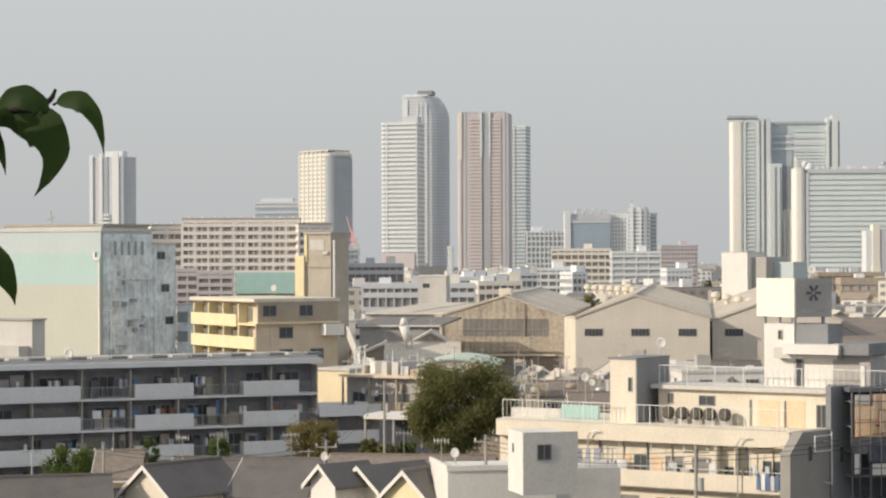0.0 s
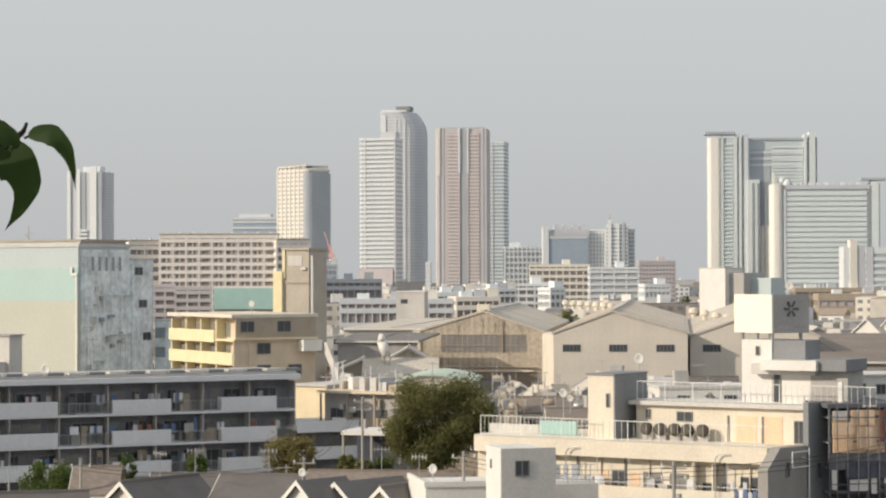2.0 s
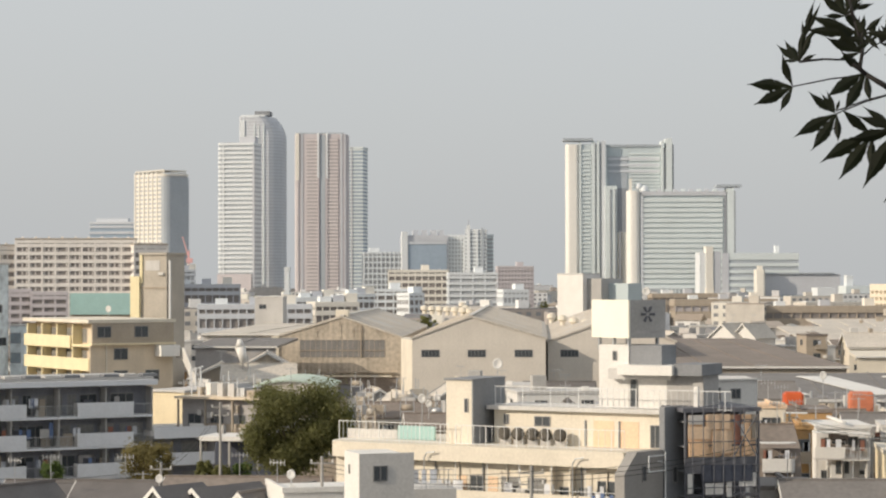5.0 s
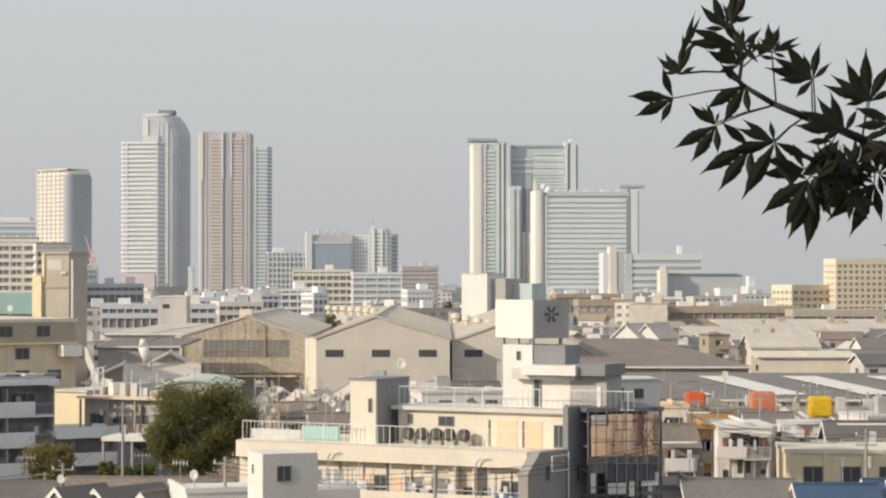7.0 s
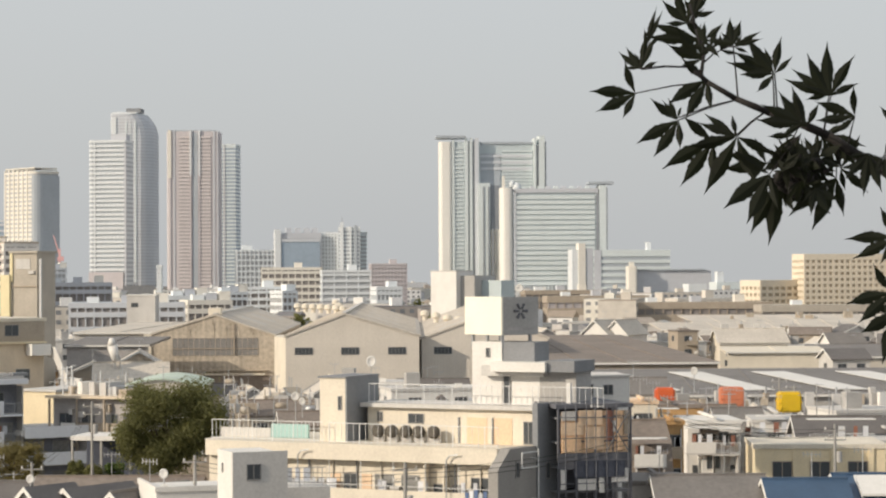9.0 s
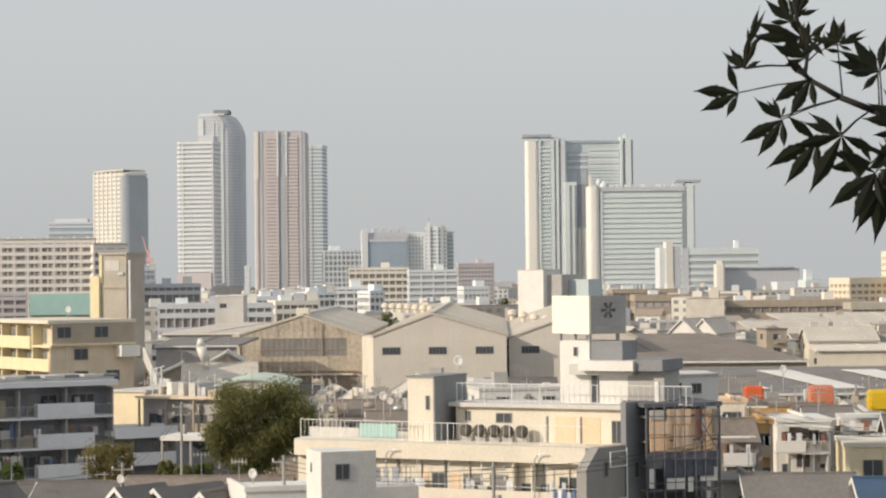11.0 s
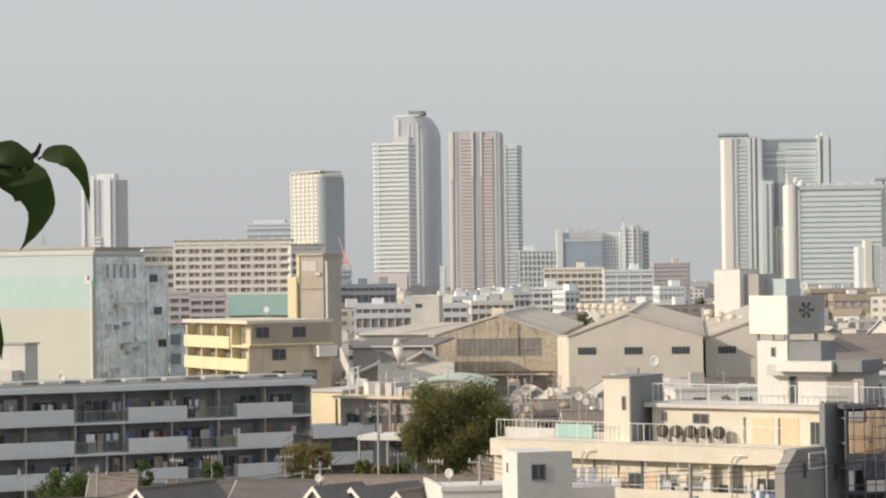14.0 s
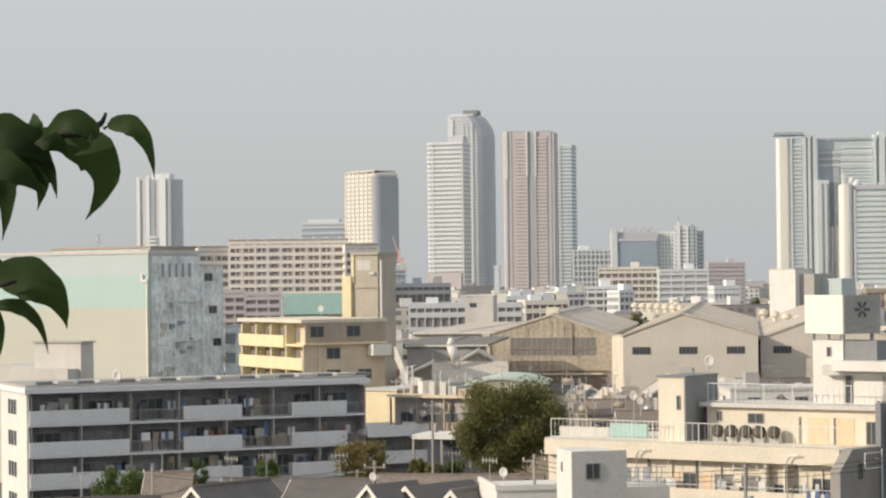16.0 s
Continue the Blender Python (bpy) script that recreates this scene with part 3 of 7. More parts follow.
def office_towers():
    s = Site(46, 1950, 238, 1954)
    top, ztop, zlow = high(240, 1950), high(230, 1950), high(160, 1950)
    ob = thing("office_tower", s.m, "pale glass office tower with white end slabs", "building")
    x = s.along
    bm = bmesh.new()
    plan(bm, [(x0 + x(49), y0 - 2) for x0, y0 in rounded(x(72) - x(49), 16, 3.0, 3.0)], 0, high(234, 1950))
    part("end_slab", bm, T_IVORY, ob)
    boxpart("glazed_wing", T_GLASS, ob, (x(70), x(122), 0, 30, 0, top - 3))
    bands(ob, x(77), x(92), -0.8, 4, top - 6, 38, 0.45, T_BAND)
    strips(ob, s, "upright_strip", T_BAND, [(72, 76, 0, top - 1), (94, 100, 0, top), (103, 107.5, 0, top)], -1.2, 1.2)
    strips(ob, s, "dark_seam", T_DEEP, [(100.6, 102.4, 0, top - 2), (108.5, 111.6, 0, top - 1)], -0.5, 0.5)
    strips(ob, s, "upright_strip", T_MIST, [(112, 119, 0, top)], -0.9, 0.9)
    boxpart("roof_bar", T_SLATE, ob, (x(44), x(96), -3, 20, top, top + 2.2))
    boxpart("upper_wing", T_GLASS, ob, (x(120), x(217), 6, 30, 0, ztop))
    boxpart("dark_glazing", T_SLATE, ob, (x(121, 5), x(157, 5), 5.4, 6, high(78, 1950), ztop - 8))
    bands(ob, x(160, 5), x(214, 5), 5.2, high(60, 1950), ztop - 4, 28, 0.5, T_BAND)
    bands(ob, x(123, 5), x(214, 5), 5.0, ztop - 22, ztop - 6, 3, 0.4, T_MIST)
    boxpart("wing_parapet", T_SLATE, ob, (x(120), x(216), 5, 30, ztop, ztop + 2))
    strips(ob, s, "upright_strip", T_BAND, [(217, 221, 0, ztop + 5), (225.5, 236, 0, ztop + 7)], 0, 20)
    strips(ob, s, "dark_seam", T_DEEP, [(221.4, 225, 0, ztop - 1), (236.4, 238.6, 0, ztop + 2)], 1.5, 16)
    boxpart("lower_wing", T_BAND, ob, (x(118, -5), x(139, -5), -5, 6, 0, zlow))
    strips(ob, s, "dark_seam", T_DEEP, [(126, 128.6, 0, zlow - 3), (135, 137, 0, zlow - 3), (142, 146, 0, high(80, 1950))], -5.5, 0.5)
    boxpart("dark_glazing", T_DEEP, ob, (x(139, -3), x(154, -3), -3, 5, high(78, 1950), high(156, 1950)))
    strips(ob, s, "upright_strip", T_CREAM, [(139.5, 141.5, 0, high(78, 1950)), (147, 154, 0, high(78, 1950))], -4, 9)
    s = Site(155, 1850, 346, 1854)
    x = s.along
    top = high(146, 1865)
    ob = thing("office_tower", s.m, "broad pale office block with banded glazing", "building")
    bm = bmesh.new()
    plan(bm, [(x0 + x(157), y0 - 3) for x0, y0 in rounded(x(179) - x(157), 16, 4.0, 4.0)], 0, high(151, 1855))
    part("end_slab", bm, T_IVORY, ob)
    boxpart("body", T_GLASS, ob, (x(179), x(328), 0, 30, 0, top - 1))
    bands(ob, x(186), x(324), -0.9, 6, top - 3, 20, 0.68, T_BAND)
    strips(ob, s, "upright_strip", T_MIST, [(180, 185, 0, top)], -1.2, 1.2)
    boxpart("parapet", T_GREY, ob, (x(181), x(330), -1.2, 30, top - 2, top + 1.5))
    for k in range(9):
        boxpart("roof_unit", T_GREY if k % 2 else T_BAND, ob, (x(196 + 14 * k, 6), x(203 + 14 * k, 6), 6, 12, top + 1.5, top + 3.6))
    strips(ob, s, "dark_seam", T_DEEP, [(327, 331.5, 0, top - 2), (345, 347, 0, top + 2)], -1.2, 1.2)
    strips(ob, s, "upright_strip", T_BAND, [(332, 344.5, 0, top + 4)], -1, 20)
    boxpart("roof_bar", T_SLATE, ob, (x(314), x(358), 0, 20, top + 5, top + 7))
    boxpart("roof_post", T_SLATE, ob, (x(333), x(343), 4, 14, top + 4, top + 5))
    boxpart("mast", T_CREAM, ob, (x(160, 4), x(165, 4), 4, 6, top, top + 12))
    bm = bmesh.new()
    for b, r, z in ((177, 3.2, 5.5), (186, 3.8, 3.0)):
        bmesh.ops.create_uvsphere(bm, u_segments=14, v_segments=8, radius=r, matrix=Matrix.Translation((x(b, 8), 8, top + z)))
    part("roof_dome", bm, T_WHITE, ob, smooth=True)
    boxpart("podium", T_SLATE, ob, (x(181), x(285), -6, 0, 0, high(-22, 1850)))
    for k in range(8):
        boxpart("podium_pier", T_BAND, ob, (x(226 + 7 * k, -6.4), x(228.5 + 7 * k, -6.4), -6.4, -5.9, 0, high(-22, 1850)))
    s = Site(284, 1750, 321, 1752)
    ob = thing("office_block", s.m, "plain white service tower with a raised shaft", "building")
    boxpart("body", T_WHITE, ob, (0, s.w, 0.6, 18, 0, high(42, 1750)))
    boxpart("shaft", T_CREAM, ob, (s.along(295), s.along(307), -0.8, 10, 0, high(53, 1750)))
    boxpart("service_core", T_GREY, ob, (s.along(309), s.along(320), -0.2, 8, 0, high(44, 1750)))
    ob, s, top = tower("office_block", 321, 1800, 458, 1804, 24, 41, 8, T_SLATE, T_BAND, "long glass office block with pale bands", thick=0.5)
    boxpart("roof_house", T_WHITE, ob, (s.along(416, 8), s.along(423, 8), 8, 14, top, top + 6))
    strips(ob, s, "upright_strip", T_GREY, [(323, 335, 0, top)], -0.4, 0.8)
    bm = bmesh.new()
    s = Site(381, 1500, 399, 1500)
    top = high(12, 1500)
    plan(bm, rounded(s.w, 10, 1.5, 1.5), 0, top)
    ob = thing("office_block", s.m, "small cream service tower", "building")
    part("body", bm, T_CREAM, ob)
    boxpart("roof_house", T_CREAM, ob, (s.w * 0.25, s.w * 0.75, 2, 7, top, top + 2.6))
    s = Site(399, 1510, 530, 1514)
    ob = thing("office_block", s.m, "long plain grey hall with a thin roof edge", "building")
    top = high(4, 1520)
    boxpart("body", T_GREY, ob, (0, s.w, 0, 20, 0, top))
    boxpart("roof_edge", T_SLATE, ob, (-1, s.along(520), -1.5, 21, top, top + 0.9))
    boxpart("glazing", T_SLATE, ob, (2, s.w - 14, -0.3, 0, 6, 12))
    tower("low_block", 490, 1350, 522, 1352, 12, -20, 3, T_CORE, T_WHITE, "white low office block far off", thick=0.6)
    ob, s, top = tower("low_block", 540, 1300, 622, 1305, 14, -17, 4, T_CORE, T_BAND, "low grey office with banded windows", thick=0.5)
    boxpart("roof_house", T_WHITE, ob, (s.along(541, 4), s.along(552, 4), 4, 9, top, top + 6))
    # ochre flats
    for bl, br, v, n in ((619, 697, -14, 8), (697, 900, 32, 13)):
        tower("apartment_block", bl, 905, br, 915, 14, v, n, HONEYCORE, OCHREFLATS, "sunlit ochre block of flats with a window grid", thick=0.5, fins=int((br - bl) / 10), finmat=OCHREFLATS, finw=0.5, finout=-0.1)


def low_ranges():
    """Long low halls and decks at the foot of the towers."""
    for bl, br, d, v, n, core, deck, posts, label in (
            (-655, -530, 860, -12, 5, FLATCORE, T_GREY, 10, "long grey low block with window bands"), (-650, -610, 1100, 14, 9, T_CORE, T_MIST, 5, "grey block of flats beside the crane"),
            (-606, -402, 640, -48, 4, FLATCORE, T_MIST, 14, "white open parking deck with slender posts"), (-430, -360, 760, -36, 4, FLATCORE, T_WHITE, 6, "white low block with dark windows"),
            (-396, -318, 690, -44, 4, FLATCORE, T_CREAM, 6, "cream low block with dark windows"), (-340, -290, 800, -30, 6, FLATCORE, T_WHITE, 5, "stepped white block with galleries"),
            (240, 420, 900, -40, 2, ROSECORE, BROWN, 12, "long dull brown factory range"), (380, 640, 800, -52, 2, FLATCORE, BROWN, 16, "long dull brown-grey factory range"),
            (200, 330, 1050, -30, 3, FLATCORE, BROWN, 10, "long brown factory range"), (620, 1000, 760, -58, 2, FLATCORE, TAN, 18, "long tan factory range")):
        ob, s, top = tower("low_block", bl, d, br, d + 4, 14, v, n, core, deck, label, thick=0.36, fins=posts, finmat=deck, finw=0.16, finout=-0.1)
        for k in range(3):
            boxpart("roof_unit", (T_WHITE, T_GREY, T_CREAM)[k], ob, (s.w * (0.15 + 0.3 * k), s.w * (0.15 + 0.3 * k) + 3.5, 3, 7, top, top + 1.6 + 0.5 * k))
    s = Site(-504, 520, -454, 520)
    ob = thing("white_block", s.m, "plain pale block with one small window", "building")
    zt = high(-36, 520)
    boxpart("wall", PALE, ob, (0, s.w, 0, 8, 0, zt))
    boxpart("cap", WHITE, ob, (-0.15, s.w + 0.15, -0.15, 8.15, zt, zt + 0.25))
    window(ob, 1.0, 0, zt - 2.6, 1.6, 1.0)


residential_towers()
middle_blocks()
office_towers()
low_ranges()


# ---- slab of flats in the middle distance ----
def slab_flats():
    for bl, br, v, n, posts in ((-989, -933, 57, 11, 2), (-933, -719, 68, 13, 9), (-719, -660, 58, 12, 3)):
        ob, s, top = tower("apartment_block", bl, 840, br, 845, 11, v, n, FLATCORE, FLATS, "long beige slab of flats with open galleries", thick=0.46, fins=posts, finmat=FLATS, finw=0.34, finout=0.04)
        bm = bmesh.new()
        step = top / n
        for i in range(n):
            for k in range(posts * 3):
                xa = s.w * (k + 0.5) / (posts * 3)
                if (k * 7 + i * 5) % 5:
                    box(bm, xa - 0.16, xa + 0.16, 0.3, 0.6, i * step + step * 0.5, i * step + step * 0.96)
        part("gallery_screen", bm, FLATS, ob, kind="stuff")
        boxpart("roof_edge", BROWN, ob, (-0.2, s.w + 0.2, -0.2, 11.2, top, top + 0.5))
        for k in range(posts):
            boxpart("roof_unit", FLATS, ob, (s.w * (k + 0.4) / posts, s.w * (k + 0.4) / posts + 0.9, 1.5, 2.4, top + 0.5, top + 1.1))
    for bl, br, v in ((-962, -905, -20), (-905, -840, -25)):
        tower("apartment_block", bl, 700, br, 702, 10, v, 8, FLATCORE, T_PINK, "lower pinkish block of flats", thick=0.46, fins=3, finmat=T_PINK, finw=0.3, finout=-0.1)


slab_flats()


# ---- large near buildings ----
def balcony_flats():
    s = Site(-1310, 200, -687, 217)
    ob = thing("apartment_house", s.m, "grey concrete apartment house with long balconies and laundry", "building")
    W, zt, st = s.w, 14.5, 2.87
    boxpart("end_wall", WHITE, ob, (-0.25, 0, 0.1, 10.5, 0, zt - 0.35), label="sunlit white end wall")
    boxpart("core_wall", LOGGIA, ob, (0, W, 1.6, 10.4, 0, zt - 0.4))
    boxpart("roof_slab", PANEL, ob, (-0.5, W + 0.4, -0.35, 10.8, zt - 0.75, zt - 0.25))
    boxpart("roof_kerb", GREY, ob, (-0.3, W + 0.2, 0.2, 10.4, zt - 0.25, zt))
    ends = [(0, 9.3), (14.5, 20.2), (25.2, 30.8)]
    rng = random.Random(4)
    fit_win = None
    for k in range(5):
        zf = zt - 0.75 - (k + 1) * st
        if zf < -1:
            break
        boxpart("floor_slab", PANEL, ob, (-0.2, W, -0.05, 1.6, zf - 0.18, zf + 0.02))
        for a, b in ends:
            boxpart("balcony_panel", PANEL, ob, (a, b, -0.1, 0.04, zf + 0.03, zf + 1.3))
            # returns take the warmer white for the sun that strikes them
            boxpart("panel_return", WHITE, ob, (a - 0.02, a + 0.1, 0.04, 1.0, zf + 0.03, zf + 1.3))
        for a, b in ((9.3, 14.5), (20.2, 25.2), (30.8, W)):
            railing(ob, a, b, 0.0, zf, 1.1, material=STEEL, gap=0.2)
        for j in range(8):
            x = 0.2 + j * (W - 0.2) / 7
            boxpart("partition", GREY, ob, (x - 0.06, x + 0.06, 0.1, 1.6, zf, zf + st - 0.2))
        x = 0.9
        while x < W - 2:
            w = rng.choice((1.7, 2.4, 0.9))
            if fit_win is None:
                fit_win = {}
            key = (w, rng.random() < 0.4)
            if key not in fit_win:
                fit_win[key] = window(ob, x, 1.6, zf + (0.1 if w > 1 else 0.05), w, 1.95 if w > 1 else 2.0, bars=2 if w > 2 else 1, glass=CURTAIN if key[1] else GLASS)
            else:
                again(fit_win[key], x, 1.54, zf + 0.1)
            x += w + rng.uniform(0.2, 0.7)
        for i in range(9):
            x, w = rng.uniform(0.5, W - 2), rng.uniform(0.5, 1.3)
            boxpart("screen", rng.choice((GREY, PALE, SHADEWALL, NETTING, NETTING, BROWN)), ob, (x, x + w, rng.uniform(0.7, 1.1), 1.25, zf + 0.02, zf + rng.uniform(1.2, 2.4)))
        for i in range(22):
            x, lo = rng.uniform(0.5, W - 1.5), rng.uniform(0.1, 0.6)
            boxpart("laundry", rng.choice((LAUNDRY, LAUNDRY, LAUNDRY, GREY, NETTING, BLUECLOTH, SHADEWALL, REDBROWN)), ob, (x, x + rng.uniform(0.25, 0.5), 0.35, 0.4, zf + 1.2 - lo * 0.5, zf + 1.8))
        for i in range(4):
            x = rng.uniform(1, W - 2)
            boxpart("air_conditioner", PALE, ob, (x, x + 0.8, 0.9, 1.25, zf + 0.02, zf + 0.7))
    boxpart("curtain", BLUECLOTH, ob, (22.6, 23.0, 0.5, 0.55, zt - 0.75 - 2 * st + 0.9, zt - 0.75 - st - 0.5), label="blue cloth hung out to dry")
    for k in range(4):
        wv = window(ob, 0, 0, 0, 3.4, 1.5, frame_mat=WHITE, bars=2)
        wv.matrix_basis = pose(-0.31, 7.4, zt - 2.9 - k * st, 0, 0, -90)
    for j in range(17):
        x = 0.8 + j * 1.95
        boxpart("roof_vent", PALE if j % 2 else DARKGREY, ob, (x, x + 1.5, 0.6, 1.9, zt + 0.02, zt + 0.28))
    bm = bmesh.new()
    tube(bm, (13.2, 2, zt), (13.2, 2, zt + 3.6), 0.05)
    tube(bm, (12.6, 2, zt + 3.3), (13.8, 2, zt + 3.3), 0.03)
    part("aerial", bm, STEEL, ob)
    # lower wing
    zb = 9.3
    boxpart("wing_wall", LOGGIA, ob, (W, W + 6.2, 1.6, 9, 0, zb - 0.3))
    boxpart("wing_roof", PALE, ob, (W - 0.3, W + 6.5, -0.3, 9.4, zb - 0.5, zb))
    for k in range(3):
        zf = zb - 0.4 - (k + 1) * st
        boxpart("balcony_panel", PANEL, ob, (W + 0.3, W + 6.4, -0.1, 0.05, zf - 0.1, zf + 1.1))
        boxpart("floor_slab", PALE, ob, (W, W + 6.3, 0, 1.6, zf - 0.18, zf))
        again(list(fit_win.values())[0], W + 1, 1.54, zf + 0.1)
        again(list(fit_win.values())[0], W + 3.6, 1.54, zf + 0.1)
    boxpart("wing_parapet", PANEL, ob, (W + 0.02, W + 6.5, -0.42, -0.32, zb - 0.75, zb + 0.35))


balcony_flats()


def painted_hall():
    s = Site(-1420, 345, -1084, 330)
    ob = thing("painted_hall", s.m, "tall hall painted in pale blue, mint and cream bands", "building")
    W = s.w
    z = lambda v: high(v, 332)
    top = z(47)
    boxpart("wall_cream", MURALCREAM, ob, (0, W, 0, 12, 0, z(-50)))
    boxpart("wall_mint", MINT, ob, (0, W, 0, 12, z(-50), z(8)))
    boxpart("wall_pale", MURALWHITE, ob, (0, W, 0, 12, z(8), top))
    boxpart("parapet", PALE, ob, (-0.2, W + 0.2, -0.15, 12.2, top, top + 0.5))
    xr = s.along(-1262, 0.8)
    boxpart("roof_parapet", MURALWHITE, ob, (xr, W - 0.3, 0.8, 11.6, top + 0.5, z(57)), label="pale set-back roof parapet")
    boxpart("parapet_cap", BROWN, ob, (xr - 0.2, W, 0.6, 11.8, z(57), z(61)))
    boxpart("roof_plinth", GREY, ob, (s.along(-1300, 0.4), s.along(-1264, 0.4), 0.4, 3, top + 0.5, z(54)))
    boxpart("roof_hut", BROWN, ob, (s.along(-1199, 0.3), s.along(-1182, 0.3), 0.1, 0.55, top + 0.1, z(52)))
    bm = bmesh.new()
    q = s.along(-1176, 2)
    tube(bm, (q, 2, z(60)), (q, 2, z(86)), 0.12, 0.08, 8)
    tube(bm, (q - 0.7, 2, z(70)), (q + 0.7, 2, z(74)), 0.06, 0.06, 6)
    part("roof_mast", bm, STEEL, ob)
    boxpart("downpipe", WHITE, ob, (W - 0.3, W - 0.05, -0.25, -0.02, 0, z(-6)), (W - 1.2, W - 0.1, -0.25, -0.02, z(-5), z(0)), (W - 1.3, W - 0.9, -0.3, -0.02, z(0), z(10)))
    # the shaded flank with its vents and windows
    boxpart("flank", FLANK, ob, (W, W + 0.3, 0.5, 12, 0, top - 0.4))
    rng = random.Random(8)
    for i in range(5):
        wv = window(ob, 0, 0, 0, 0.75, 2.2, frame_mat=FLANK, bars=0, glass=LOUVRE)
        wv.matrix_basis = pose(W + 0.36, 2.6 + i * 1.6, top - 3.6, 0, 0, 90)
    for i in range(15):
        y, zz = rng.uniform(1.5, 10), rng.uniform(5, top - 6)
        boxpart("vent_hood", (PALE, LOUVRE, GREY)[i % 3], ob, (W + 0.3, W + 0.7, y, y + rng.uniform(0.4, 1.4), zz, zz + rng.uniform(0.25, 0.9)))
    for y in (1.0, 1.6, 5.2, 9.4, 10.6):
        boxpart("wall_pipe", FLANK, ob, (W + 0.3, W + 0.44, y, y + 0.14, 0, top - (1.5 if y < 5 else 6.0)))
    for zz, y0, y1 in ((14.6, 5.4, 11.8), (20.6, 6.5, 11.6), (10.8, 3.2, 6.0)):
        boxpart("wall_duct", FLANK, ob, (W + 0.3, W + 0.6, y0, y1, zz, zz + 0.2))
    boxpart("roof_lip", PALE, ob, (W - 4, W + 0.75, 11.8, 17.4, z(24), z(27)))
    boxpart("stair_block", FLANK, ob, (W - 4, W + 0.6, 12, 17.2, 0, z(24)))
    for i in range(3):
        wv = window(ob, 0, 0, 0, 2.0, 1.2)
        wv.matrix_basis = pose(W + 0.66, 12.6 + i * 1.0, z(-4) - i * 5, 0, 0, 90)
    xs = s.along(-915, 17.5)
    boxpart("side_block", FLANK, ob, (W + 0.65, xs, 17.5, 26, 0, z(-90)))
    boxpart("side_cap", PALE, ob, (W + 0.65, xs + 0.2, 17.3, 26, z(-90), z(-87)))
    for i in range(2):
        window(ob, xs - 2.8, 17.5, z(-122) - 3.0 * i, 1.9, 1.6, glass=LOUVRE)
    # small roof hut before it
    s2 = Site(-1300, 260, -1212, 258)
    o2 = thing("small_block", s2.m, "small pale block with a flat roof", "building")
    zt = high(-111, 259)
    boxpart("wall", PALE, o2, (0, s2.w, 0, 2.6, 0, zt - 0.18))
    boxpart("roof", GREY, o2, (-0.2, s2.w + 0.2, -0.2, 2.8, zt - 0.18, zt))
    boxpart("wing", PALE, o2, (-8, 0, 1, 8, 0, high(-157, 259)))
    boxpart("ledge", PALE, o2, (-2, s2.w - 0.5, -2.0, 0, 0, high(-160, 259)))


painted_hall()


